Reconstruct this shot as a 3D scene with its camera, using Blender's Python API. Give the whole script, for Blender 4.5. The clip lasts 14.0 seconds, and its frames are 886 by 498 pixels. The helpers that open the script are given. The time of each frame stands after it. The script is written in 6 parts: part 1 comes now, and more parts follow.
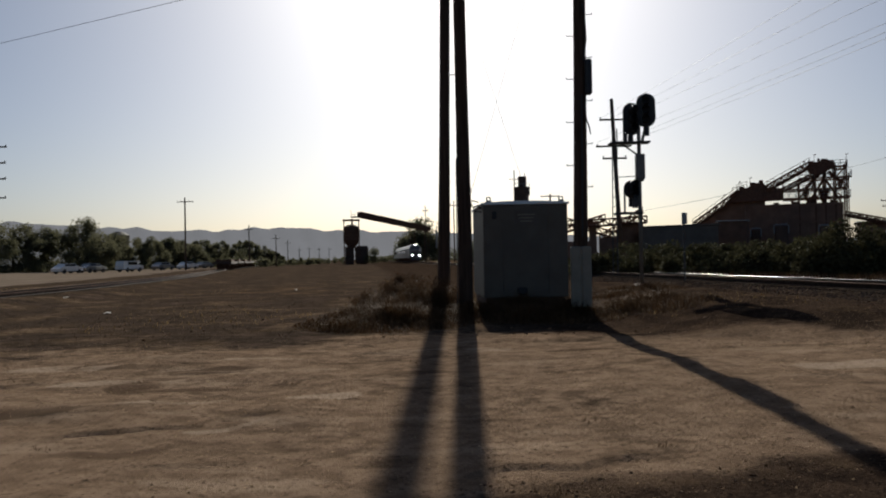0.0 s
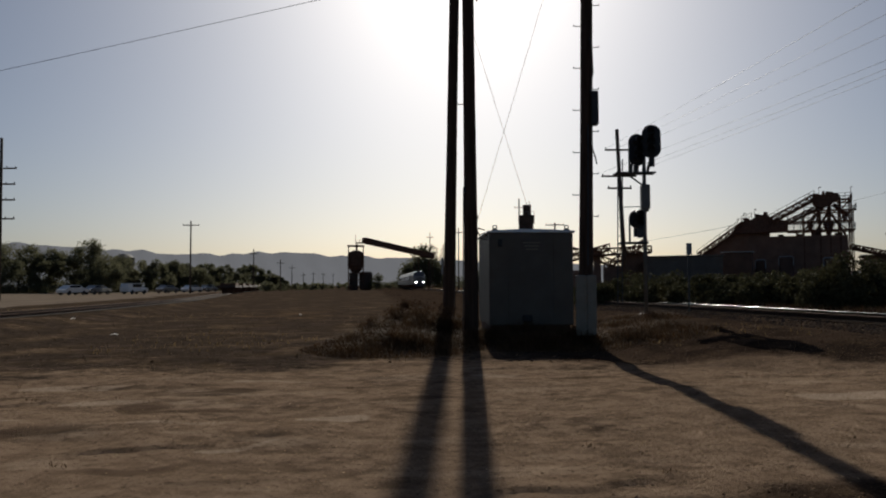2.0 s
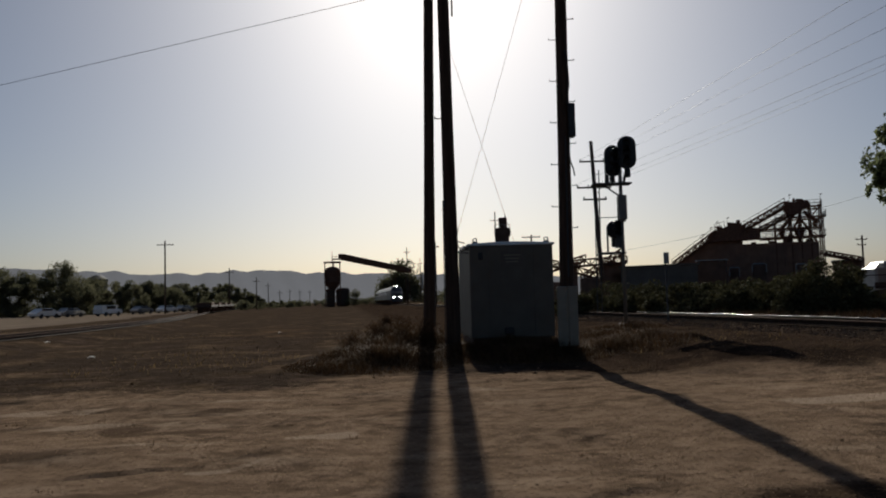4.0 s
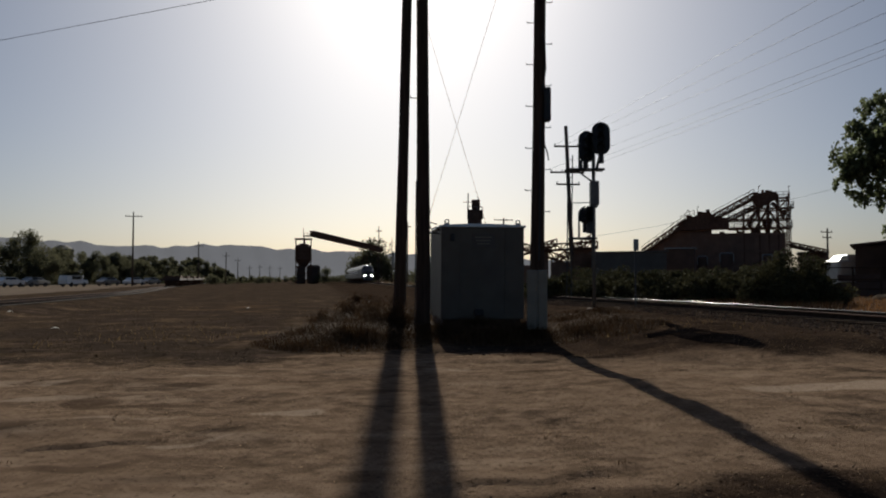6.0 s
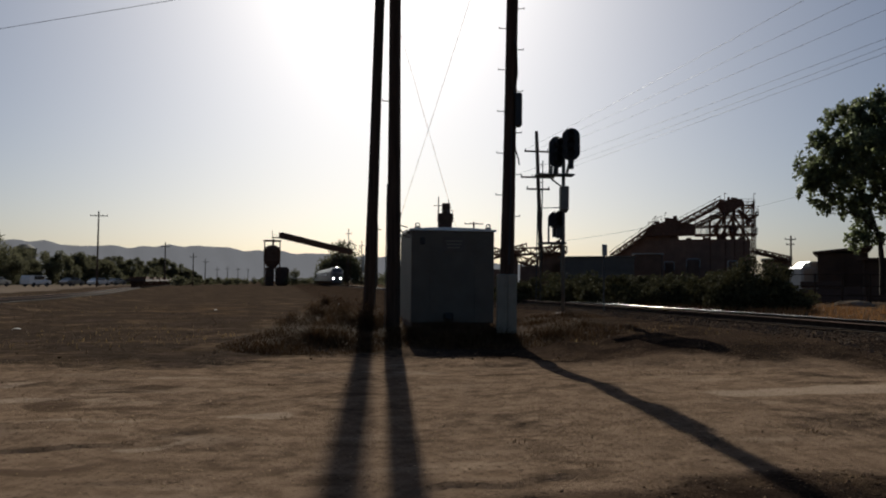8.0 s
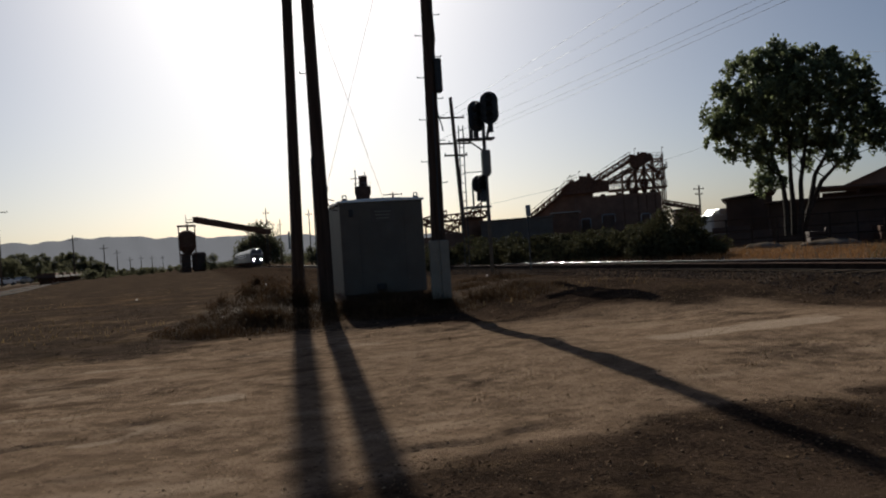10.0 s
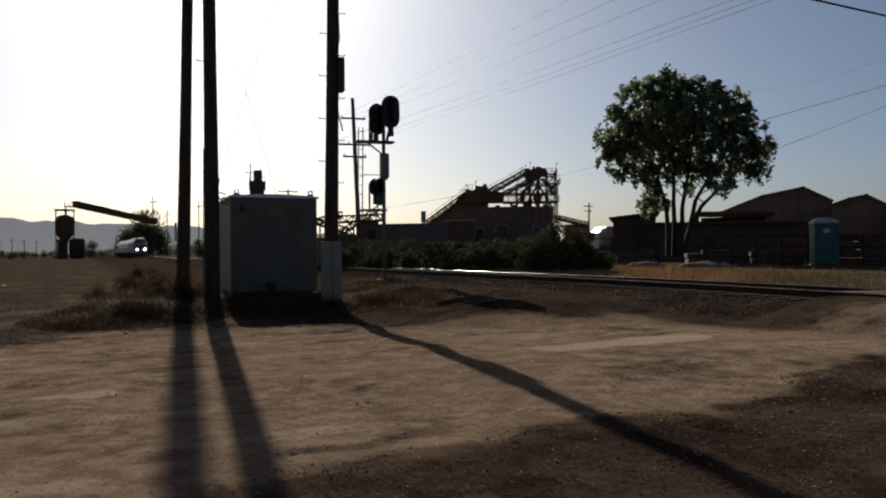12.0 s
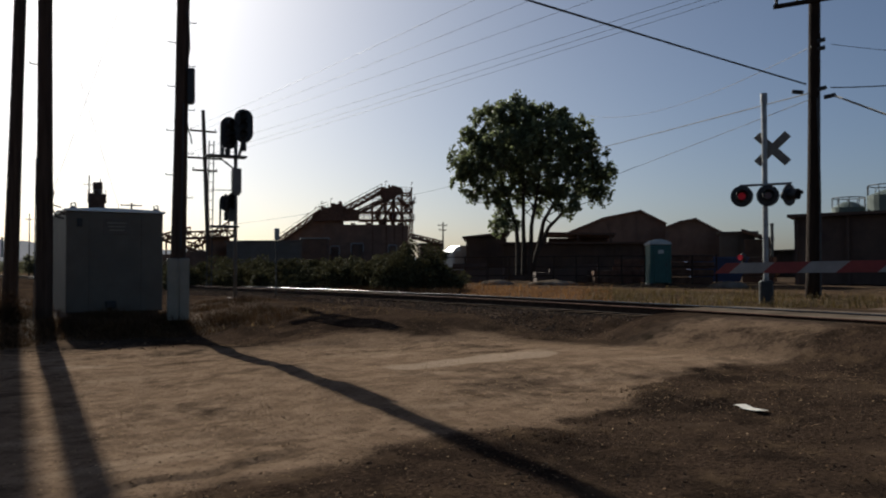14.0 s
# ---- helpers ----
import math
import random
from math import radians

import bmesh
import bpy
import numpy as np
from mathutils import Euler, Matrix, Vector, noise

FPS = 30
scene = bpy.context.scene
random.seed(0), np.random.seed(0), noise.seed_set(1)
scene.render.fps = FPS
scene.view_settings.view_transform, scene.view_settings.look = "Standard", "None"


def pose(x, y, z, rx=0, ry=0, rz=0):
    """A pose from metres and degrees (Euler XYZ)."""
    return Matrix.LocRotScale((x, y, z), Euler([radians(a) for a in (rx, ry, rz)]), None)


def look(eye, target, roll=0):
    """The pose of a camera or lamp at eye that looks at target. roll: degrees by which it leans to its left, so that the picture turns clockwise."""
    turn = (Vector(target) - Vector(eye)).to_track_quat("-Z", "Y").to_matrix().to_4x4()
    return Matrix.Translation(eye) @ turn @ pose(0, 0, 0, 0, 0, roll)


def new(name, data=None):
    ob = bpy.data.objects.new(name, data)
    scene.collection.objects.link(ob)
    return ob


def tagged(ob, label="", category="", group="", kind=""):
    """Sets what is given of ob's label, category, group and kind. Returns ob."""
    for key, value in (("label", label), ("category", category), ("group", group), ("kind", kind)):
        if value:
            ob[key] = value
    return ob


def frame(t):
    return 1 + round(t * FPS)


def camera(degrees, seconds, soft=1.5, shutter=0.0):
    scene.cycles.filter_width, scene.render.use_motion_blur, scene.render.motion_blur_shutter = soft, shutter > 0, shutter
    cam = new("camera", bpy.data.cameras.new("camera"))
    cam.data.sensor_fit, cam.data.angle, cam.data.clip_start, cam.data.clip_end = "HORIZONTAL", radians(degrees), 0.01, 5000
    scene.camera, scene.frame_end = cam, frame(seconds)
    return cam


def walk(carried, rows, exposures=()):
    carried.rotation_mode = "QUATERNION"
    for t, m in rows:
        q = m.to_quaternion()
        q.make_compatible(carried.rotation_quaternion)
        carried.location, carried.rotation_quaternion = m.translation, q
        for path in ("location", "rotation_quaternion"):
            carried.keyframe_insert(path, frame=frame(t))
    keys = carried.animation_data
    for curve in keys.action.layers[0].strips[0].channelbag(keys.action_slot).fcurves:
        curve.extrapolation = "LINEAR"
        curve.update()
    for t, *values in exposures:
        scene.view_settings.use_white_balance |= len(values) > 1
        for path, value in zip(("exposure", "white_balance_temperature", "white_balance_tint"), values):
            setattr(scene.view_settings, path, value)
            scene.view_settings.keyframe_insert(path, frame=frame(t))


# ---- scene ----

# ---------------------------------------------------------------- camera
cam = camera(58.76, 14.0, soft=2.0, shutter=0.3)


def aim(x, y, z, yaw, pitch, roll):
    a, b = radians(yaw), radians(pitch)
    eye = Vector((x, y, z))
    ahead = Vector((-math.sin(a) * math.cos(b), math.cos(a) * math.cos(b), math.sin(b)))
    return look(eye, eye + ahead, -roll)


# seconds, x, y, z, yaw, pitch, roll
ROWS = [
    (0.0, 0.251, 0.15, 1.534, 0.0, 0.64, 1.08),
    (0.5, 0.213, 0.126, 1.534, -0.31, 1.41, -0.2),
    (1.0, 0.179, 0.124, 1.516, -1.15, 2.95, -0.93),
    (1.5, 0.197, 0.023, 1.5, -0.41, 3.24, -0.6),
    (2.0, 0.191, -0.026, 1.524, 0.27, 2.61, 0.23),
    (2.5, 0.128, -0.026, 1.522, -0.88, 3.84, 1.47),
    (3.0, 0.084, -0.039, 1.525, -1.69, 3.76, 1.5),
    (3.2, 0.082, -0.036, 1.521, -1.11, 3.83, 1.54),
    (5.5, 0.083, -0.023, 1.518, -3.1, 2.48, 0.83),
    (6.0, 0.092, -0.022, 1.52, -3.49, 2.18, -0.09),
    (6.5, 0.081, -0.024, 1.52, -4.41, 2.4, -0.43),
    (7.0, 0.084, -0.027, 1.525, -4.73, 2.5, -0.08),
    (9.5, -0.012, -0.067, 1.512, -7.57, 1.63, -1.43),
    (10.0, -0.193, -0.029, 1.482, -11.43, 0.12, 3.7),
    (10.5, -0.229, -0.042, 1.482, -12.02, -0.61, -0.73),
    (11.0, -0.208, -0.027, 1.504, -13.34, 0.94, -0.38),
    (11.5, -0.19, -0.01, 1.496, -14.93, 1.5, 0.2),
    (12.0, -0.165, -0.008, 1.489, -19.14, 0.13, 0.41),
    (12.5, -0.13, -0.022, 1.488, -20.32, -0.47, -1.71),
    (13.0, -0.188, -0.023, 1.487, -22.5, 1.2, 0.37),
    (13.5, -0.189, -0.004, 1.493, -26.4, 0.69, -0.27),
    (14.0, -0.167, -0.013, 1.501, -29.66, 1.39, 0.14)
]
EXPOSURES = [(t, stops, 6180, 7) for t, stops in ((0.0, 0.14), (1.0, -0.38), (1.5, -0.28), (2.5, -0.22), (3.0, -0.3), (5.5, -0.24), (6.5, -0.19), (9.5, -0.03), (11.5, 0.12), (14.0, 0.27))]
walk(cam, [(r[0], aim(*r[1:])) for r in ROWS], EXPOSURES)

# ---------------------------------------------------------------- light
SUN_AZ, SUN_EL = 1.45, 28.3
world = bpy.data.worlds.new("sky")
scene.world = world
world.use_nodes = True
wn = world.node_tree
sky = wn.nodes.new("ShaderNodeTexSky")
sky.sky_type = "NISHITA"
sky.sun_disc = False
sky.sun_elevation = radians(SUN_EL)
sky.sun_rotation = radians(SUN_AZ)
sky.air_density, sky.dust_density, sky.ozone_density = 0.72, 1.85, 2.4
bg = wn.nodes["Background"]
bg.inputs["Strength"].default_value = 0.05
wn.links.new(sky.outputs["Color"], bg.inputs["Color"])
sun_dir = Vector((math.sin(radians(SUN_AZ)) * math.cos(radians(SUN_EL)), math.cos(radians(SUN_AZ)) * math.cos(radians(SUN_EL)), math.sin(radians(SUN_EL))))
sun_data = bpy.data.lights.new("sun", "SUN")
sun_data.energy, sun_data.angle, sun_data.color = 5.0, radians(0.53), (1.0, 0.92, 0.8)
sun = new("sun", sun_data)
sun.matrix_world = look(sun_dir * 200, (0, 0, 0))

# ---------------------------------------------------------------- helpers
rng = random.Random(7)


def part(name, bm, material, parent=None, label="", smooth=False):
    me = bpy.data.meshes.new(name)
    bm.to_mesh(me)
    bm.free()
    me.materials.append(material)
    if smooth:
        me.polygons.foreach_set("use_smooth", [True] * len(me.polygons))
    ob = new(name, me)
    if parent is not None:
        ob.parent = parent
    if label:
        ob["label"] = label
    return ob


def mesh_part(name, verts, faces, material, parent=None, label=""):
    me = bpy.data.meshes.new(name)
    me.from_pydata(verts, [], faces)
    me.update()
    me.materials.append(material)
    ob = new(name, me)
    if parent is not None:
        ob.parent = parent
    if label:
        ob["label"] = label
    return ob


def thing(name, x, y, z, label, category, group="", turn=0.0, kind=""):
    ob = new(name)
    ob.matrix_world = pose(x, y, z, 0, 0, turn)
    ob.empty_display_size = 0.2
    return tagged(ob, label, category, group, kind)


def box(bm, cx, cy, cz, sx, sy, sz, rz=0.0, ry=0.0, rx=0.0, bevel=0.0):
    m = pose(cx, cy, cz, rx, ry, rz) @ Matrix.Diagonal((sx, sy, sz, 1))
    made = bmesh.ops.create_cube(bm, size=1, matrix=m)
    if bevel:
        edges = list({e for v in made["verts"] for e in v.link_edges})
        bmesh.ops.bevel(bm, geom=edges, offset=bevel, segments=1, affect="EDGES", profile=0.5)


def rod(bm, p, q, r, r2=None, seg=8, caps=True):
    p, q = Vector(p), Vector(q)
    d = q - p
    m = Matrix.Translation((p + q) / 2) @ d.to_track_quat("Z", "Y").to_matrix().to_4x4()
    bmesh.ops.create_cone(bm, cap_ends=caps, segments=seg, radius1=r, radius2=r if r2 is None else r2, depth=d.length, matrix=m)


def tube(bm, pts, r, seg=6):
    rows = []
    for k, p in enumerate(pts):
        d = (Vector(pts[min(k + 1, len(pts) - 1)]) - Vector(pts[max(k - 1, 0)])).normalized()
        u = d.cross(Vector((0, 0, 1)) if abs(d.z) < 0.9 else Vector((0, 1, 0))).normalized()
        w = d.cross(u)
        rows.append([bm.verts.new(Vector(p) + (u * math.cos(a) + w * math.sin(a)) * r) for a in (2 * math.pi * j / seg for j in range(seg))])
    for lo, hi in zip(rows[:-1], rows[1:]):
        for j in range(seg):
            bm.faces.new((lo[j], lo[(j + 1) % seg], hi[(j + 1) % seg], hi[j]))
    bm.faces.new(rows[0][::-1])
    bm.faces.new(rows[-1])


def ring(bm, centre, axis_turn, radius, r, seg=12):
    pts = [centre + axis_turn @ Vector((math.cos(k * 2 * math.pi / seg) * radius, 0, math.sin(k * 2 * math.pi / seg) * radius)) for k in range(seg + 1)]
    tube(bm, pts, r, 5)


def polar(az, dist, z=0.0):
    """A place by its bearing from the y axis in degrees (clockwise) and its distance."""
    return Vector((math.sin(radians(az)) * dist, math.cos(radians(az)) * dist, z))


def rise(az, el, dist):
    return 1.51 + dist * math.tan(radians(el))


# ---------------------------------------------------------------- materials
def surface(name, dark, light, scale=4.0, rough=0.85, metal=0.0, bump=0.2, bump_scale=None, stain=None, stain_scale=0.6, stain_amount=0.5, vary=0.0, spec=0.5, stretch=None, translucent=0.0):
    m = bpy.data.materials.new(name)
    m.use_nodes = True
    t = m.node_tree
    p = t.nodes["Principled BSDF"]
    out = t.nodes["Material Output"]
    co = t.nodes.new("ShaderNodeTexCoord")
    src = co.outputs["Object"]
    if stretch:
        mp = t.nodes.new("ShaderNodeMapping")
        mp.inputs["Scale"].default_value = stretch
        t.links.new(src, mp.inputs["Vector"])
        src = mp.outputs["Vector"]
    n = t.nodes.new("ShaderNodeTexNoise")
    n.inputs["Scale"].default_value, n.inputs["Detail"].default_value, n.inputs["Roughness"].default_value = scale, 6, 0.65
    t.links.new(src, n.inputs["Vector"])
    ramp = t.nodes.new("ShaderNodeValToRGB")
    ramp.color_ramp.elements[0].position, ramp.color_ramp.elements[1].position = 0.32, 0.7
    ramp.color_ramp.elements[0].color, ramp.color_ramp.elements[1].color = (*dark, 1), (*light, 1)
    t.links.new(n.outputs["Fac"], ramp.inputs["Fac"])
    col = ramp.outputs["Color"]
    if stain:
        n2 = t.nodes.new("ShaderNodeTexNoise")
        n2.inputs["Scale"].default_value, n2.inputs["Detail"].default_value = stain_scale, 4
        t.links.new(src, n2.inputs["Vector"])
        r2 = t.nodes.new("ShaderNodeMapRange")
        r2.inputs["From Min"].default_value, r2.inputs["From Max"].default_value, r2.inputs["To Max"].default_value = 0.48, 0.68, stain_amount
        t.links.new(n2.outputs["Fac"], r2.inputs["Value"])
        mix = t.nodes.new("ShaderNodeMix")
        mix.data_type = "RGBA"
        t.links.new(r2.outputs["Result"], mix.inputs["Factor"])
        t.links.new(col, mix.inputs["A"])
        mix.inputs["B"].default_value = (*stain, 1)
        col = mix.outputs["Result"]
    if vary:
        info = t.nodes.new("ShaderNodeNewGeometry")
        mr = t.nodes.new("ShaderNodeMapRange")
        mr.inputs["To Min"].default_value, mr.inputs["To Max"].default_value = 1 - vary, 1 + vary
        t.links.new(info.outputs["Random Per Island"], mr.inputs["Value"])
        hsv = t.nodes.new("ShaderNodeHueSaturation")
        t.links.new(mr.outputs["Result"], hsv.inputs["Value"])
        t.links.new(col, hsv.inputs["Color"])
        col = hsv.outputs["Color"]
    t.links.new(col, p.inputs["Base Color"])
    p.inputs["Roughness"].default_value, p.inputs["Metallic"].default_value = rough, metal
    p.inputs["Specular IOR Level"].default_value = spec
    if bump:
        nb = t.nodes.new("ShaderNodeTexNoise")
        nb.inputs["Scale"].default_value, nb.inputs["Detail"].default_value = bump_scale or scale * 5, 5
        t.links.new(src, nb.inputs["Vector"])
        b = t.nodes.new("ShaderNodeBump")
        b.inputs["Strength"].default_value, b.inputs["Distance"].default_value = bump, 0.03
        t.links.new(nb.outputs["Fac"], b.inputs["Height"])
        t.links.new(b.outputs["Normal"], p.inputs["Normal"])
    if translucent:
        tr = t.nodes.new("ShaderNodeBsdfTranslucent")
        t.links.new(col, tr.inputs["Color"])
        ms = t.nodes.new("ShaderNodeMixShader")
        ms.inputs["Fac"].default_value = translucent
        t.links.new(p.outputs["BSDF"], ms.inputs[1])
        t.links.new(tr.outputs["BSDF"], ms.inputs[2])
        t.links.new(ms.outputs["Shader"], out.inputs["Surface"])
    return m


def glow(name, colour, strength):
    m = bpy.data.materials.new(name)
    m.use_nodes = True
    p = m.node_tree.nodes["Principled BSDF"]
    p.inputs["Base Color"].default_value = (*colour, 1)
    p.inputs["Emission Color"].default_value = (*colour, 1)
    p.inputs["Emission Strength"].default_value = strength
    return m


WOOD = surface("creosoted_wood", (0.036, 0.023, 0.016), (0.092, 0.058, 0.04), 3, 0.9, bump=0.5, stretch=(6, 6, 0.4), stain=(0.075, 0.05, 0.036), stain_scale=1.5, spec=0.15)
FAR_WOOD = surface("weathered_pole_wood", (0.05, 0.035, 0.025), (0.12, 0.085, 0.06), 2, 0.9, bump=0.2)
GUARD = surface("grey_plastic_guard", (0.2, 0.172, 0.125), (0.275, 0.24, 0.178), 3, 0.6, bump=0.1, stain=(0.17, 0.14, 0.11), stain_scale=2)
ALU = surface("painted_aluminium", (0.115, 0.1, 0.078), (0.145, 0.128, 0.1), 1.4, 0.62, metal=0.0, bump=0.05, stain=(0.095, 0.086, 0.072), stain_scale=0.9, stain_amount=0.5, spec=0.2)
ROOFALU = surface("bare_aluminium", (0.6, 0.6, 0.6), (0.72, 0.72, 0.7), 3, 0.42, metal=0.7, bump=0.04)
DARKSTEEL = surface("sooty_signal_steel", (0.04, 0.04, 0.04), (0.09, 0.088, 0.082), 6, 0.6, metal=0.3, bump=0.1)
STEEL = surface("dull_galvanised_steel", (0.2, 0.2, 0.2), (0.34, 0.34, 0.33), 6, 0.5, metal=0.6, bump=0.1)
BLACK = surface("black_signal_paint", (0.012, 0.012, 0.012), (0.03, 0.03, 0.028), 5, 0.55, bump=0.08)
RUST = surface("rusty_brown_steel", (0.085, 0.045, 0.03), (0.19, 0.1, 0.064), 3, 0.85, bump=0.2, stain=(0.09, 0.055, 0.04), stain_scale=1, spec=0.1)
RAILTOP = surface("polished_rail_head", (0.1, 0.094, 0.088), (0.15, 0.142, 0.134), 8, 0.17, metal=1.0, bump=0.02)
SLEEPER = surface("oily_sleeper_wood", (0.04, 0.029, 0.021), (0.09, 0.066, 0.048), 5, 0.95, bump=0.4, spec=0.0)
CONCRETE = surface("worn_concrete", (0.075, 0.059, 0.044), (0.14, 0.11, 0.084), 2, 0.95, spec=0.0, bump=0.25, stain=(0.2, 0.18, 0.16), stain_scale=0.8)
DARKRUST = surface("dark_oily_rail_side", (0.026, 0.018, 0.013), (0.06, 0.04, 0.029), 5, 0.85, bump=0.2, spec=0.1)
TARRED = surface("tarred_pole_wood", (0.018, 0.012, 0.009), (0.045, 0.03, 0.022), 3, 0.9, bump=0.5, stretch=(6, 6, 0.4), spec=0.1)
STONE = surface("ballast_stone", (0.085, 0.06, 0.043), (0.2, 0.148, 0.106), 9, 0.9, bump=0.3, vary=0.35, spec=0.0)
CLOD = surface("sandy_clod", (0.17, 0.115, 0.065), (0.4, 0.285, 0.17), 9, 0.95, bump=0.1, vary=0.45, spec=0.0)
GATEWHITE = surface("dusty_white_sheeting", (0.18, 0.176, 0.168), (0.25, 0.245, 0.235), 6, 0.6, bump=0.05, stain=(0.2, 0.19, 0.175), stain_scale=2)
GATERED = surface("dull_red_sheeting", (0.14, 0.012, 0.012), (0.2, 0.02, 0.019), 6, 0.6, bump=0.05)
MAST = surface("grey_mast_paint", (0.13, 0.118, 0.098), (0.2, 0.184, 0.155), 5, 0.6, bump=0.08)
PEBBLE = surface("pebble_stone", (0.075, 0.047, 0.03), (0.2, 0.135, 0.083), 9, 0.9, bump=0.2, vary=0.4, spec=0.0)
DRY = surface("dry_grass", (0.13, 0.085, 0.04), (0.28, 0.19, 0.09), 1.5, 0.9, bump=0, vary=0.35, translucent=0.35)
DRYDARK = surface("brown_dead_weed", (0.06, 0.034, 0.017), (0.13, 0.074, 0.036), 1.5, 0.9, bump=0, vary=0.4, translucent=0.15, spec=0.1)
GOLD = surface("golden_dry_grass", (0.12, 0.055, 0.02), (0.25, 0.122, 0.044), 0.6, 0.9, bump=0, vary=0.3, translucent=0.4)
GREENGRASS = surface("yellow_green_weed", (0.05, 0.036, 0.014), (0.13, 0.092, 0.034), 0.7, 0.9, bump=0, vary=0.3, translucent=0.35)
LEAF = surface("tree_leaf", (0.085, 0.1, 0.048), (0.21, 0.235, 0.115), 0.8, 0.55, bump=0, vary=0.5, translucent=0.5, spec=0.4)
SHRUB = surface("shrub_leaf", (0.05, 0.048, 0.024), (0.11, 0.098, 0.048), 0.5, 0.9, bump=0, vary=0.4, translucent=0.15, spec=0.05)
FARLEAF = surface("far_tree_leaf", (0.09, 0.088, 0.052), (0.16, 0.152, 0.088), 0.1, 0.9, bump=0, vary=0.2, translucent=0.45, spec=0.05)
BARK = surface("tree_bark", (0.03, 0.023, 0.018), (0.07, 0.053, 0.04), 4, 0.9, bump=0.5, spec=0.1)
DUSTROAD = surface("dusty_pale_road", (0.12, 0.095, 0.072), (0.19, 0.15, 0.118), 0.3, 0.95, bump=0.2, bump_scale=30, spec=0.0)
CABLE = surface("black_cable", (0.02, 0.02, 0.02), (0.035, 0.035, 0.035), 4, 0.6, bump=0)
BROWNWALL = surface("brown_metal_cladding", (0.17, 0.092, 0.058), (0.26, 0.145, 0.092), 0.7, 0.85, bump=0.1, stain=(0.1, 0.064, 0.05), stain_scale=0.15)
DARKWALL = surface("dark_stained_cladding", (0.062, 0.037, 0.026), (0.118, 0.072, 0.05), 0.6, 0.9, bump=0.15, stain=(0.09, 0.05, 0.035), stain_scale=0.2)
GREYWALL = surface("grey_metal_cladding", (0.1, 0.085, 0.068), (0.155, 0.134, 0.11), 0.5, 0.85, bump=0.1)
TEAL = surface("teal_moulded_plastic", (0.01, 0.062, 0.05), (0.016, 0.092, 0.074), 3, 0.45, bump=0.03)
PALE = surface("pale_plastic", (0.4, 0.39, 0.35), (0.5, 0.485, 0.44), 3, 0.5, bump=0.03)
BLUE = surface("blue_paint", (0.018, 0.035, 0.09), (0.03, 0.05, 0.125), 3, 0.5, bump=0.05)
STAINLESS = surface("stainless_train_side", (0.14, 0.14, 0.14), (0.22, 0.22, 0.215), 0.5, 0.35, metal=0.5, bump=0.05)
TRAINDARK = surface("dark_train_nose", (0.03, 0.03, 0.035), (0.06, 0.06, 0.065), 0.6, 0.5, bump=0)
GLASS = surface("dark_window_glass", (0.01, 0.012, 0.014), (0.02, 0.022, 0.025), 2, 0.08, bump=0)
ASPHALT = surface("grey_asphalt", (0.095, 0.072, 0.056), (0.15, 0.115, 0.09), 0.5, 0.95, bump=0.2, bump_scale=30, spec=0.0)
# haze over the hills is put in as an even grey emission
HILL = surface("hillside_haze_glow", (0.02, 0.022, 0.028), (0.03, 0.032, 0.04), 0.004, 1.0, bump=0, spec=0.0)
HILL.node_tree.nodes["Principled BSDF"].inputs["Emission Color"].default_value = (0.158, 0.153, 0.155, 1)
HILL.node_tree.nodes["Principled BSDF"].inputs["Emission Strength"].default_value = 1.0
RUBBER = surface("tyre_rubber", (0.015, 0.015, 0.015), (0.03, 0.03, 0.03), 8, 0.8, bump=0.1)
PAPER = surface("faded_paper", (0.46, 0.43, 0.38), (0.6, 0.57, 0.51), 5, 0.8, bump=0.1)
LAMP_RED = glow("lit_red_lamp", (0.6, 0.012, 0.025), 0.065)
HEADLIGHT = glow("lit_headlight", (1.0, 0.97, 0.9), 60)
LENS = surface("dark_red_lens", (0.1, 0.01, 0.01), (0.16, 0.02, 0.02), 4, 0.2, bump=0)
TANK = surface("grey_green_tank_steel", (0.06, 0.085, 0.07), (0.1, 0.13, 0.11), 0.6, 0.6, bump=0.05)

# ---------------------------------------------------------------- track line and the ground's height
LINE = [(13.2, -400), (12.75, -30), (12.7, 7), (12.62, 12), (12.4, 17), (11.95, 22), (11.2, 27.5), (10.15, 34), (9.2, 40), (6.0, 70), (0.3, 130), (-14.0, 270), (-42, 520), (-120, 1100), (-420, 2600)]


def spline(points, step):
    """Points along a smooth curve through the given ones."""
    p = [Vector((*a, 0)) for a in points]
    p = [2 * p[0] - p[1]] + p + [2 * p[-1] - p[-2]]
    out = []
    for k in range(1, len(p) - 2):
        a, b, c, d = p[k - 1 : k + 3]
        n = max(1, int((c - b).length / step))
        t0, t1, t2 = (max((v - u).length, 1e-6) ** 0.5 for u, v in ((a, b), (b, c), (c, d)))
        m1 = ((b - a) / t0 - (c - a) / (t0 + t1) + (c - b) / t1) * t1
        m2 = ((c - b) / t1 - (d - b) / (t1 + t2) + (d - c) / t2) * t1
        for j in range(n):
            u = j / n
            out.append((2 * u**3 - 3 * u**2 + 1) * b + (u**3 - 2 * u**2 + u) * m1 + (3 * u**2 - 2 * u**3) * c + (u**3 - u**2) * m2)
    out.append(p[-2])
    return out


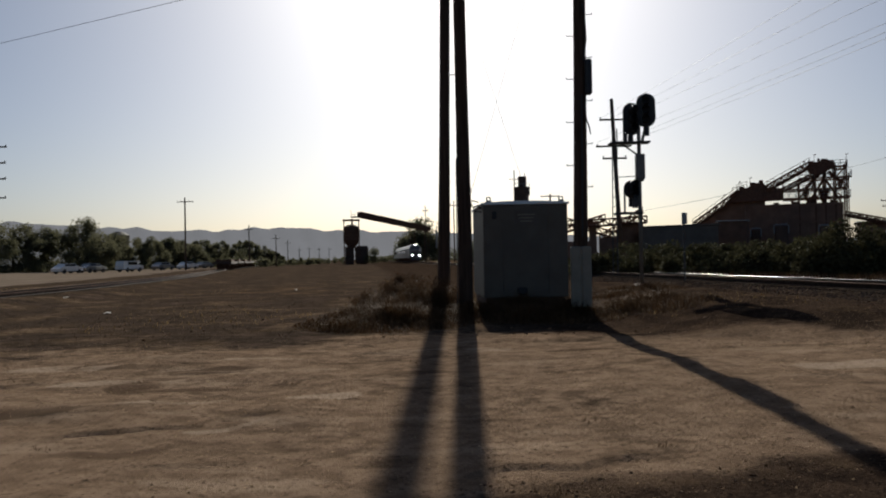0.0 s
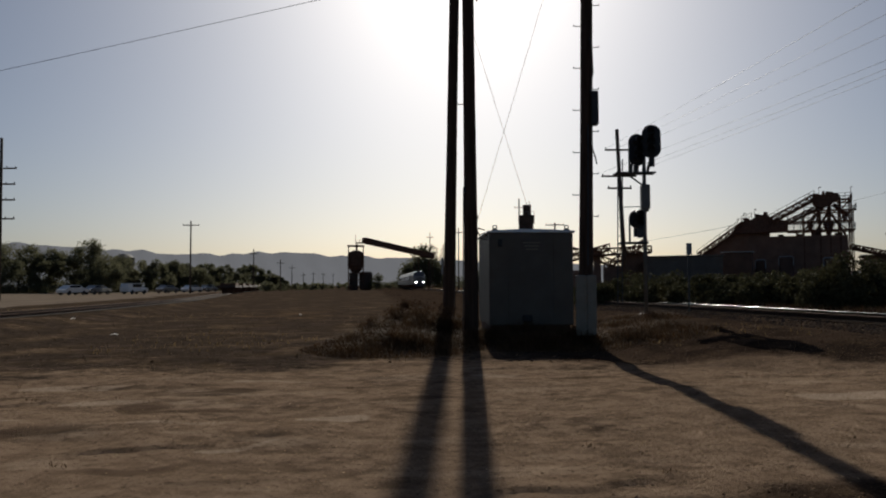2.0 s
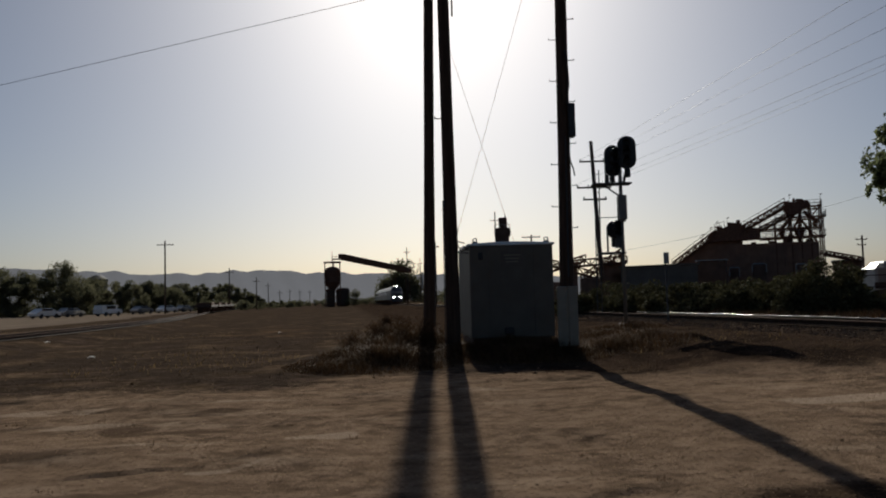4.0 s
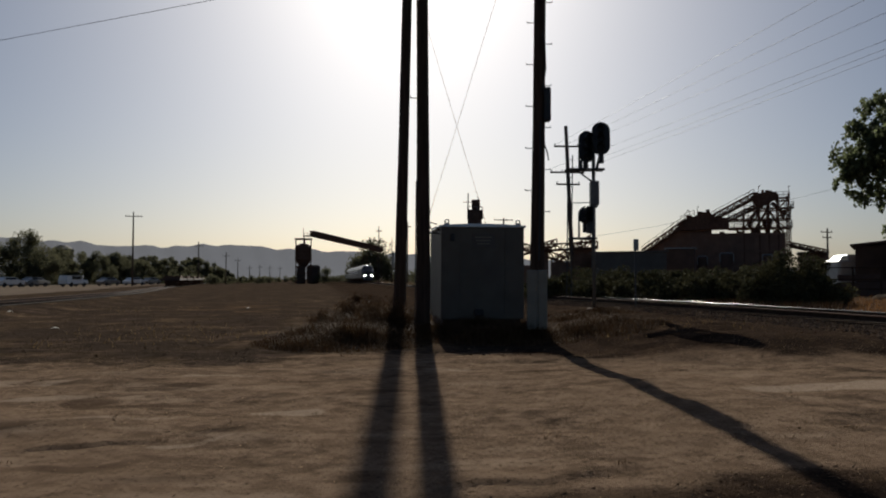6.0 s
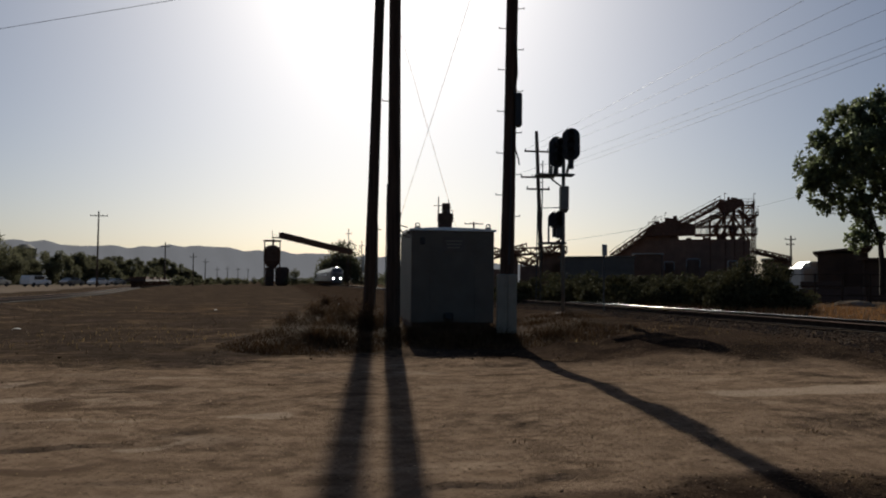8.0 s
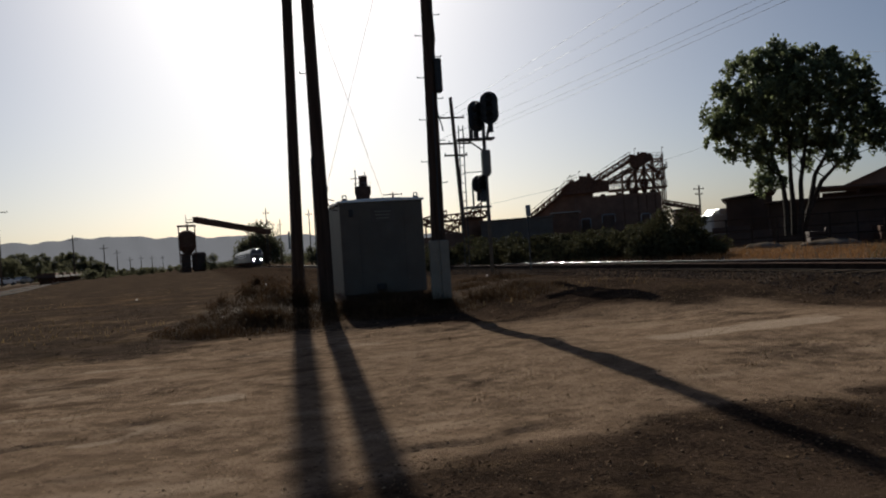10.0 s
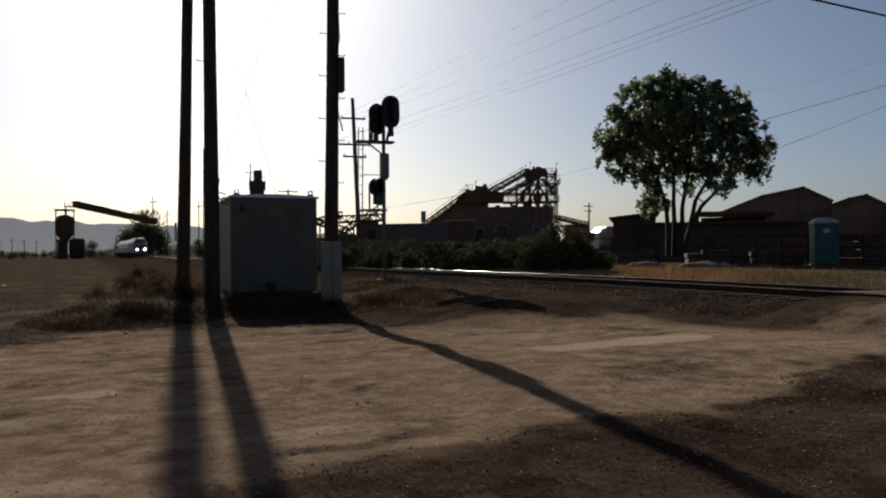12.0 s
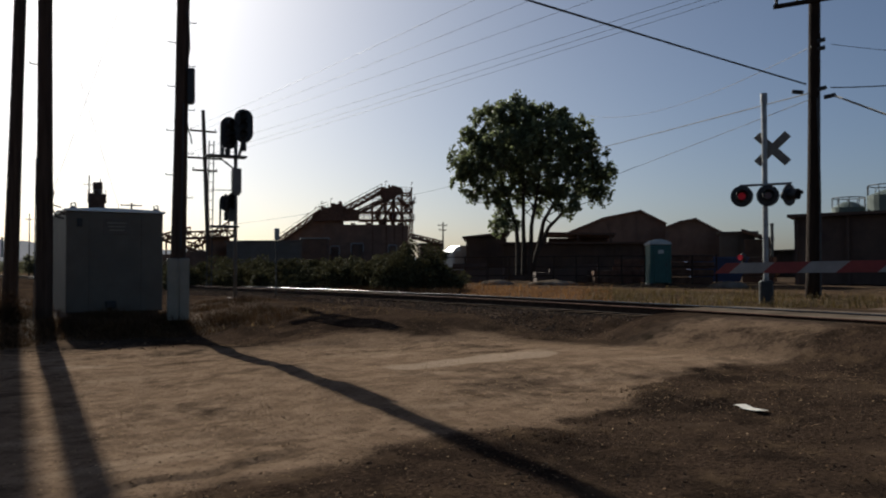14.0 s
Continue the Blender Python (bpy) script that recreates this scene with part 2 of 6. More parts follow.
TRACK = spline(LINE, 2.0)
TRACK_Y = np.array([v.y for v in TRACK])
TRACK_X = np.array([v.x for v in TRACK])
RAIL_TOP = 0.66
SIDING = spline([(-15.5, -200), (-17.2, 10), (-18.4, 35), (-19.9, 50), (-22.2, 67), (-33, 118), (-66, 285), (-190, 800)], 3.0)
SIDING_Y = np.array([v.y for v in SIDING])
SIDING_X = np.array([v.x for v in SIDING])


def smooth(a, b, v):
    u = np.clip((v - a) / (b - a), 0, 1)
    return u * u * (3 - 2 * u)


def waves(x, y):
    return (0.5 * np.sin(x * 0.9 + 1.3 * np.sin(y * 0.37)) + 0.35 * np.sin(y * 1.7 + 0.8 * np.sin(x * 0.55)) + 0.25 * np.sin(x * 2.3 - y * 1.1)
            + 0.2 * np.sin(x * 3.7 + y * 2.9 + 2) + 0.12 * np.sin(7.1 * x + 5.3 * np.sin(0.9 * y)) + 0.12 * np.sin(8.3 * y + 2.1 * np.sin(1.3 * x)))


def lattice_noise(x, y, seed):
    """Smooth random values between -1 and 1 on a unit grid."""
    i, j = np.floor(x), np.floor(y)
    u, v = x - i, y - j
    u, v = u * u * (3 - 2 * u), v * v * (3 - 2 * v)

    def corner(a, b):
        q = np.sin(a * 127.1 + b * 311.7 + seed * 74.7) * 43758.5453
        return 2 * (q - np.floor(q)) - 1

    return (corner(i, j) * (1 - u) + corner(i + 1, j) * u) * (1 - v) + (corner(i, j + 1) * (1 - u) + corner(i + 1, j + 1) * u) * v


def relief(x, y):
    """Trodden dirt: soft swells, broken shelves and small lumps, in metres."""
    bend = 0.6 * lattice_noise(x * 0.4, y * 0.4, 5)
    z = 0.028 * lattice_noise(x * 0.28, y * 0.62 + bend, 1) + 0.02 * lattice_noise(x * 0.7, y * 1.3 + bend, 2)
    shelf = lattice_noise(x * 0.45 + bend, y * 1.1 + 0.5 * bend, 3)
    z = z + 0.02 * np.tanh(12 * (shelf - 0.18)) * (0.5 + 0.5 * lattice_noise(x * 0.3, y * 0.3, 8))
    z = z + 0.007 * lattice_noise(x * 2.1, y * 2.2, 4) + 0.003 * lattice_noise(x * 4.3, y * 4.1, 6)
    return z


LEDGES = ((-3.3, 7.0, -2.2, 7.5, 0.034), (-2.0, 7.6, -1.0, 8.1, 0.029), (-1.05, 9.75, -0.2, 10.5, 0.029), (-3.5, 10.9, -2.75, 11.1, 0.029), (-3.9, 7.95, -2.9, 8.35, 0.025), (0.4, 5.65, 1.9, 6.15, 0.034), (0.6, 14.2, 1.7, 14.3, 0.034), (3.7, 5.6, 4.4, 4.85, 0.034), (-6.5, 9.4, -4.9, 10.2, 0.034), (-7.5, 12.2, -5.6, 12.5, 0.034), (-2.2, 14.6, 0.2, 14.9, 0.034), (6.6, 11.0, 7.6, 11.1, 0.034))


def height(x, y):
    x, y = np.asarray(x, float), np.asarray(y, float)
    s = x - np.interp(y, TRACK_Y, TRACK_X)
    z = 0.02 * waves(x, y) * np.clip(1.4 - np.hypot(x, y) / 60, 0.2, 1)
    z = z + 0.12 * smooth(-8.5, -2.4, s) * (1 - smooth(30, 60, y) * 0.5)
    z = z + 0.34 * smooth(-2.75, -1.75, s)
    z = z + 0.1 * smooth(3, 14, s) + 0.35 * smooth(30, 120, s)
    d = x - np.interp(y, SIDING_Y, SIDING_X)
    z = z + 0.25 * smooth(4.0, 1.9, d) * smooth(-14, -7, d) + 0.1 * smooth(-7, -14, d)
    # wheel ruts and low ridges of the dirt lane
    lane = smooth(16.5, 14.5, y) * smooth(2.0, 5.0, y) * smooth(-2.6, -6, s)
    for yr, wr, a in ((13.3, 0.35, -0.035), (11.2, 0.3, -0.03), (9.3, 0.28, -0.035), (7.6, 0.3, -0.03)):
        u = (y - yr - 0.35 * np.sin(x * 0.35 + yr) - 0.12 * np.sin(x * 1.3 + 2 * yr)) / wr
        z = z + lane * 0.5 * a * np.exp(-u * u) * (0.55 + 0.45 * np.sin(x * 0.8 + 3 * yr))
    z = z + (0.35 + 0.65 * lane) * relief(x, y) * smooth(-1.9, -3.2, s) * smooth(70, 30, y)
    # broad shoulder of the line beyond the lane
    z = z + 0.28 * smooth(-8.5, -5.0, s) * smooth(-1.75, -2.75, s) * smooth(12.0, 16.0, y) * smooth(46, 32, y)
    ramp = smooth(13.0, 11.3, y)
    z = np.maximum(z, ramp * (0.6 * smooth(-3.5, -1.3, s) * smooth(8, 3, s)))
    # broken edges, where the lane drops a few centimetres
    for xa, ya, xb, yb, drop in LEDGES:
        u = (x - xa) / (xb - xa)
        line = ya + (yb - ya) * u + 0.07 * np.sin(x * 4.1 + ya) + 0.04 * np.sin(x * 9.7)
        near = smooth(-0.3, 0.2, u) * smooth(1.3, 0.8, u)
        z = z + 0.95 * near * drop * (0.8 + 0.3 * lattice_noise(x * 3.1, y, 17)) * smooth(-0.02, 0.02, y - line) * smooth(1.6, 0.1, y - line)
    # low crown of the lane
    z = z + 0.1 * np.exp(-(((y - 9.2) / 3.0) ** 2)) * smooth(1.2, 3.4, x) * smooth(9.5, 6.0, x)
    # low bank of soil under the weeds beside the box
    z = z + 0.14 * np.exp(-(((x + 0.8) / 3.2) ** 2) - (((y - 19.5) / 2.6) ** 2)) + 0.1 * np.exp(-(((x - 4.5) / 3) ** 2) - (((y - 20.5) / 3) ** 2))
    return z


def ground_z(x, y):
    return float(height(x, y))


def ground_material():
    m = bpy.data.materials.new("dry_earth")
    m.use_nodes = True
    t = m.node_tree
    p = t.nodes["Principled BSDF"]
    p.inputs["Roughness"].default_value = 0.95
    p.inputs["Specular IOR Level"].default_value = 0.0
    geo = t.nodes.new("ShaderNodeNewGeometry")
    pos = geo.outputs["Position"]

    def noise_tex(scale, detail=6, rough=0.6, stretch=None):
        n = t.nodes.new("ShaderNodeTexNoise")
        n.inputs["Scale"].default_value, n.inputs["Detail"].default_value, n.inputs["Roughness"].default_value = scale, detail, rough
        if stretch:
            mp = t.nodes.new("ShaderNodeMapping")
            mp.inputs["Scale"].default_value = stretch
            t.links.new(pos, mp.inputs["Vector"])
            t.links.new(mp.outputs["Vector"], n.inputs["Vector"])
        else:
            t.links.new(pos, n.inputs["Vector"])
        return n.outputs["Fac"]

    def ranged(v, a, b, c=0.0, d=1.0):
        r = t.nodes.new("ShaderNodeMapRange")
        r.interpolation_type = "SMOOTHSTEP"
        for k, val in (("From Min", a), ("From Max", b), ("To Min", c), ("To Max", d)):
            r.inputs[k].default_value = val
        t.links.new(v, r.inputs["Value"])
        return r.outputs["Result"]

    def mixed(f, a, b):
        mx = t.nodes.new("ShaderNodeMix")
        mx.data_type = "RGBA"
        t.links.new(f, mx.inputs["Factor"])
        for key, v in (("A", a), ("B", b)):
            if isinstance(v, tuple):
                mx.inputs[key].default_value = (*v, 1)
            else:
                t.links.new(v, mx.inputs[key])
        return mx.outputs["Result"]

    def calc(op, a, b=None):
        n = t.nodes.new("ShaderNodeMath")
        n.operation = op
        for k, v in enumerate((a, b)):
            if v is None:
                continue
            if isinstance(v, (int, float)):
                n.inputs[k].default_value = v
            else:
                t.links.new(v, n.inputs[k])
        return n.outputs["Value"]

    def layer(name):
        n = t.nodes.new("ShaderNodeAttribute")
        n.attribute_name = name
        return n.outputs["Fac"]

    fine, mid, wide = noise_tex(26, 6, 0.7), noise_tex(3.2, 6, 0.65), noise_tex(0.45, 5)
    streak = noise_tex(0.9, 7, 0.62, (0.5, 1.35, 1))
    sand = mixed(ranged(mid, 0.35, 0.68), (0.144, 0.098, 0.065), (0.229, 0.159, 0.108))
    sand = mixed(ranged(streak, 0.55, 0.66, 0, 0.7), sand, (0.280, 0.203, 0.143))
    sand = mixed(ranged(noise_tex(0.8, 6, 0.66, (0.42, 1.3, 1)), 0.58, 0.68, 0, 0.55), sand, (0.058, 0.039, 0.027))
    sand = mixed(ranged(fine, 0.52, 0.72, 0, 0.65), sand, (0.075, 0.051, 0.033))
    sand = mixed(ranged(noise_tex(13, 5, 0.75), 0.54, 0.64, 0, 0.7), sand, (0.066, 0.045, 0.031))
    sand = mixed(ranged(noise_tex(55, 4, 0.7), 0.56, 0.7, 0, 0.6), sand, (0.248, 0.187, 0.128))
    dull = mixed(ranged(mid, 0.35, 0.7), (0.031, 0.023, 0.017), (0.069, 0.050, 0.038))
    dull = mixed(ranged(wide, 0.45, 0.65, 0, 0.6), dull, (0.089, 0.060, 0.035))
    dull = mixed(ranged(fine, 0.5, 0.72, 0, 0.5), dull, (0.024, 0.020, 0.017))
    dull = mixed(ranged(noise_tex(1.0, 7, 0.68, (0.55, 1.2, 1)), 0.52, 0.64, 0, 0.7), dull, (0.094, 0.065, 0.048))
    dull = mixed(ranged(noise_tex(2.3, 6, 0.7, (0.6, 1.1, 1)), 0.56, 0.66, 0, 0.75), dull, (0.023, 0.017, 0.013))
    grit = mixed(ranged(fine, 0.36, 0.64), (0.018, 0.012, 0.009), (0.064, 0.043, 0.030))
    grit = mixed(ranged(noise_tex(1.7, 6, 0.7), 0.5, 0.66, 0, 0.75), grit, (0.082, 0.055, 0.034))
    grit = mixed(ranged(noise_tex(0.9, 6, 0.7), 0.46, 0.6, 0, 0.7), grit, (0.014, 0.010, 0.008))
    grit = mixed(ranged(noise_tex(38, 3, 0.6), 0.62, 0.7, 0, 0.6), grit, (0.131, 0.098, 0.074))
    wob = calc("ADD", calc("MULTIPLY", calc("SUBTRACT", mid, 0.5), 0.9), calc("MULTIPLY", calc("SUBTRACT", wide, 0.5), 1.6))
    col = mixed(ranged(calc("ADD", layer("lane"), calc("MULTIPLY", wob, 1.5)), 0.1, 0.95), dull, sand)
    col = mixed(ranged(calc("ADD", layer("grit"), calc("ADD", wob, calc("MULTIPLY", calc("SUBTRACT", fine, 0.5), 0.8))), 0.28, 0.82), col, grit)
    col = mixed(ranged(calc("ADD", layer("pale"), calc("MULTIPLY", wob, 0.9)), 0.36, 0.7, 0, 0.85), col, mixed(ranged(fine, 0.4, 0.65), (0.310, 0.238, 0.178), (0.215, 0.157, 0.111)))
    col = mixed(ranged(calc("ADD", layer("dark_streak"), calc("MULTIPLY", wob, 0.6)), 0.3, 0.62, 0, 0.8), col, (0.073, 0.049, 0.033))
    col = mixed(ranged(calc("ADD", layer("straw"), wob), 0.5, 0.8, 0, 0.6), col, mixed(mid, (0.073, 0.044, 0.025), (0.129, 0.083, 0.048)))
    t.links.new(col, p.inputs["Base Color"])
    hsum = calc("ADD", calc("MULTIPLY", mid, 0.16), calc("ADD", calc("MULTIPLY", fine, 0.6), calc("MULTIPLY", noise_tex(90, 3), 0.2)))
    b = t.nodes.new("ShaderNodeBump")
    b.inputs["Strength"].default_value, b.inputs["Distance"].default_value = 0.75, 0.05
    t.links.new(hsum, b.inputs["Height"])
    t.links.new(b.outputs["Normal"], p.inputs["Normal"])
    return m


def axis_values(parts):
    out = []
    for a, b, step in parts:
        out += list(np.arange(a, b, step))
    return np.array(out + [parts[-1][1]])


def grid(xs, ys):
    X, Y = np.meshgrid(xs, ys)
    n, k = len(xs), len(ys)
    idx = np.arange(n * k).reshape(k, n)
    quads = np.stack([idx[:-1, :-1], idx[:-1, 1:], idx[1:, 1:], idx[1:, :-1]], -1).reshape(-1, 4)
    return X.ravel(), Y.ravel(), quads


def grit_edge(x):
    """Where the smooth lane gives way to coarse grit on the eye's side."""
    return np.interp(x, [-4, 0.5, 1.9, 3.1, 4.3, 5.7, 8.2, 11.3], [3.4, 5.2, 5.55, 5.75, 6.1, 6.7, 7.5, 7.6])


def build_ground():
    xs = axis_values([(-3000, -400, 200), (-400, -100, 20), (-100, -30, 4), (-30, -12, 0.8), (-12, 16, 0.075), (16, 40, 0.8), (40, 120, 5), (120, 400, 20), (400, 3000, 200)])
    ys = axis_values([(-400, -40, 40), (-40, 2, 2.5), (2, 12, 0.04), (12, 23, 0.11), (23, 45, 0.5), (45, 120, 2.5), (120, 400, 12), (400, 3400, 150)])
    X, Y, quads = grid(xs, ys)
    Z = height(X, Y)
    me = bpy.data.meshes.new("ground")
    me.from_pydata(np.stack([X, Y, Z], -1).tolist(), [], quads.tolist())
    s = X - np.interp(Y, TRACK_Y, TRACK_X)
    verge = 13.3 + 2.3 * smooth(-4.5, 0.5, X)
    lane = smooth(verge + 2.6, verge - 1.6, Y + 1.6 * lattice_noise(X * 0.3, Y * 0.4, 21) + 0.9 * lattice_noise(X * 0.9, Y * 1.3, 22)) * np.maximum(smooth(-2.2, -4.2, s), smooth(11.6, 9.8, Y) * smooth(-0.9, -1.8, s)) * 0.95
    lane = np.maximum(lane, smooth(5, 9, s) * smooth(-8, 0, -Y + 12) * 0.4)
    edge = grit_edge(X) + 0.3 * lattice_noise(X * 0.9, Y * 0.9, 3) + 0.15 * lattice_noise(X * 2.7, Y * 2.7, 4)
    grit = 0.95 * smooth(edge + 0.45, edge - 0.5, Y)
    grit = np.maximum(grit, smooth(-5.2, -2.3, s + 0.8 * lattice_noise(X * 0.6, Y * 0.6, 31)) * smooth(4.0, 2.4, s) * (0.55 + 0.45 * smooth(9.8, 12.6, Y)))
    grit = np.maximum(grit, 0.95 * smooth(-12.0, -8.5, s) * smooth(12.6, 15.4, Y + 0.7 * lattice_noise(X * 0.5, Y * 0.5, 33)) * smooth(2.4, 1.5, s))
    # sheets of fine pale dust, each a tilted oval: centre, half length, half width, weight
    wx, wy = 0.35 * lattice_noise(X * 1.6, Y * 1.6, 41), 0.22 * lattice_noise(X * 2.1, Y * 2.1, 42)
    pale = np.zeros_like(X)
    for px, py, a, b, tilt, weight in ((6.1, 10.1, 1.6, 0.55, 0.1, 1.0), (-0.98, 9.05, 0.55, 0.38, 0.7, 0.75), (-4.1, 10.3, 0.6, 0.26, 0.3, 0.7), (-3.0, 10.4, 0.5, 0.22, 0.2, 0.6), (-1.75, 7.4, 0.55, 0.13, 0.4, 0.65), (-5.2, 11.8, 1.3, 0.35, 0.1, 0.6), (-2.6, 8.6, 0.7, 0.15, 0.3, 0.5), (0.3, 13.2, 1.2, 0.3, 0.0, 0.5), (-3.0, 12.4, 1.4, 0.25, 0.1, 0.5), (1.2, 7.1, 0.5, 0.12, 0.2, 0.45), (-5.4, 8.4, 0.8, 0.2, 0.3, 0.6)):
        dx, dy = X - px + wx, Y - py + wy - tilt * (X - px)
        pale = np.maximum(pale, weight * smooth(1.25, 0.75, np.hypot(dx / a, dy / b)))
    # darker streaks, each a tilted oval
    dark_streak = np.zeros_like(X)
    for px, py, a, b, tilt, weight in ((2.25, 12.85, 0.65, 0.22, 0.0, 0.9), (-3.55, 9.8, 0.3, 0.5, 0.4, 0.7), (-2.9, 9.5, 1.1, 0.18, 0.15, 0.6), (-3.2, 11.2, 0.7, 0.14, 0.2, 0.8), (-0.1, 10.6, 0.9, 0.15, 0.3, 0.5), (-4.6, 8.0, 1.2, 0.2, 0.25, 0.6), (3.2, 11.9, 1.4, 0.16, 0.1, 0.4), (7.4, 10.9, 0.5, 0.1, 0.1, 0.8), (-1.0, 11.9, 1.2, 0.14, 0.1, 0.5), (-5.8, 10.7, 1.0, 0.2, 0.2, 0.6), (-2.2, 6.6, 1.0, 0.2, 0.3, 0.5)):
        dx, dy = X - px + wx, Y - py + wy - tilt * (X - px)
        dark_streak = np.maximum(dark_streak, weight * smooth(1.35, 0.6, np.hypot(dx / a, dy / b)))
    straw = 0.75 * smooth(2.6, 5.0, s) * smooth(30, 14, s) + 0.62 * np.exp(-(((X + 3 + 0.12 * Y) / 6) ** 2) - (((Y - 42) / 16) ** 2)) + 0.5 * np.exp(-(((X + 11.5) / 2.2) ** 2) - (((Y - 19.5) / 1.2) ** 2))
    for name, v in (("lane", lane), ("grit", grit), ("pale", pale), ("dark_streak", dark_streak), ("straw", straw)):
        a = me.attributes.new(name, "FLOAT", "POINT")
        a.data.foreach_set("value", v.astype(np.float32))
    me.materials.append(ground_material())
    me.polygons.foreach_set("use_smooth", [True] * len(me.polygons))
    return tagged(new("ground", me), "dry trampled earth with tyre ruts and gravel", "ground", kind="structure")


build_ground()


# ---------------------------------------------------------------- backdrop hills
def ridge(name, dist, base, tops, label):
    az = [a for a, _ in tops]
    el = [e for _, e in tops]
    fine = np.arange(az[0], az[-1], 0.25)
    es = np.interp(fine, az, el) + 0.05 * np.sin(fine * 1.7) + 0.025 * np.sin(fine * 4.1 + 1) + 0.012 * np.sin(fine * 9.7)
    verts, faces = [], []
    rows = 7
    for a, e in zip(fine, es):
        for k in range(rows):
            u = k / (rows - 1)
            d = dist * (0.72 + 0.28 * u) * (1 + 0.02 * math.sin(a * 3.3 + 5 * u))
            z = base + (rise(a, e, dist) - base) * (u ** 1.15) * (1 + 0.1 * math.sin(a * 5.1 + u * 7) * (1 - u))
            v = polar(a, d)
            verts.append((v.x, v.y, z))
    for i in range(len(fine) - 1):
        for k in range(rows - 1):
            o = i * rows + k
            faces.append((o, o + rows, o + rows + 1, o + 1))
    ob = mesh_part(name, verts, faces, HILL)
    ob.data.polygons.foreach_set("use_smooth", [True] * len(ob.data.polygons))
    return tagged(ob, label, "hills", kind="structure")


ridge("backdrop", 2900, -6, [(-75, 2.2), (-45, 2.6), (-28, 2.75), (-24, 2.5), (-21.8, 2.42), (-19.3, 2.2), (-16, 2.2), (-11.8, 2.4), (-9, 2.2), (-7.5, 2.1), (-3, 1.95), (3, 1.7), (10, 1.4), (20, 0.9), (45, 0.5), (75, 0.5)], "long blue ridge of distant hills, haze put in as a glow")

# ---------------------------------------------------------------- railway tracks
def along(points, offset):
    out = []
    for k, p in enumerate(points):
        a, b = points[max(k - 1, 0)], points[min(k + 1, len(points) - 1)]
        d = (b - a).normalized()
        out.append(p + Vector((d.y, -d.x, 0)) * offset)
    return out


def swept(name, points, profile, material, parent=None, label=""):
    """A closed profile of (across, up) drawn along the points."""
    verts, faces, n = [], [], len(profile)
    for k, p in enumerate(points):
        a, b = points[max(k - 1, 0)], points[min(k + 1, len(points) - 1)]
        d = (b - a).normalized()
        side = Vector((d.y, -d.x, 0))
        verts += [tuple(p + side * u + Vector((0, 0, w))) for u, w in profile]
    for k in range(len(points) - 1):
        for j in range(n):
            o, q = k * n + j, k * n + (j + 1) % n
            faces.append((o, q, q + n, o + n))
    return mesh_part(name, verts, faces, material, parent, label)


def rail_track(name, points, top, label, near, sleepers, shine=RAILTOP, dull=RUST):
    tr = thing(name, 0, 0, 0, label, "railway track", kind="structure")
    web = [(-0.075, -0.17), (0.075, -0.17), (0.075, -0.155), (0.012, -0.14), (0.012, -0.04), (0.035, -0.03), (0.03, -0.02), (-0.03, -0.02), (-0.035, -0.03), (-0.012, -0.04), (-0.012, -0.14), (-0.075, -0.155)]
    corner = [(0.022 + 0.012 * math.cos(radians(a)), -0.012 + 0.012 * math.sin(radians(a))) for a in (0, 15, 30, 45, 60, 75, 90)]
    head = [(-0.034, -0.025), (0.034, -0.025)] + corner + [(0.0, 0.001)] + [(-u, w) for u, w in reversed(corner)]
    for off in (-0.755, 0.755):
        pts = [p + Vector((0, 0, top)) for p in along(points, off)]
        r = swept("rail", pts, web, DARKRUST, tr, "rusty sided steel rail")
        h = swept("rail_head", pts, head, shine if off > 0 else dull, r, "worn running surface of the rail")
        h.data.polygons.foreach_set("use_smooth", [True] * len(h.data.polygons))
    bm = bmesh.new()
    box(bm, 0, 0, 0, 2.6, 0.22, 0.16, bevel=0.012)
    me = bpy.data.meshes.new("sleeper")
    bm.to_mesh(me)
    bm.free()
    me.materials.append(SLEEPER)
    fine, run = [], 0.0
    for a, b in zip(points[:-1], points[1:]):
        L = (b - a).length
        while run < L:
            p = a + (b - a) * (run / L)
            fine.append((p, math.atan2(-(b - a).x, (b - a).y)))
            run += 0.52
        run -= L
    for p, turn in fine:
        if near[0] < p.y < near[1] and sleepers:
            ob = new("sleeper", me)
            ob.parent = tr
            ob.matrix_basis = Matrix.Translation((p.x + rng.uniform(-0.03, 0.03), p.y, top - 0.17 - 0.075 + rng.uniform(-0.008, 0.008))) @ Euler((0, 0, turn + rng.uniform(-0.015, 0.015))).to_matrix().to_4x4()
    return tr


MAIN = [p for p in spline(LINE, 1.2) if p.y < 700]
rail_track("railway_track", MAIN, RAIL_TOP, "single railway track with shiny rails on ballast", (2, 60), True)
rail_track("siding_track", [p for p in SIDING if p.y < 500], 0.43, "rusty side track beyond the bare ground", (12, 70), True, RUST, RUST)


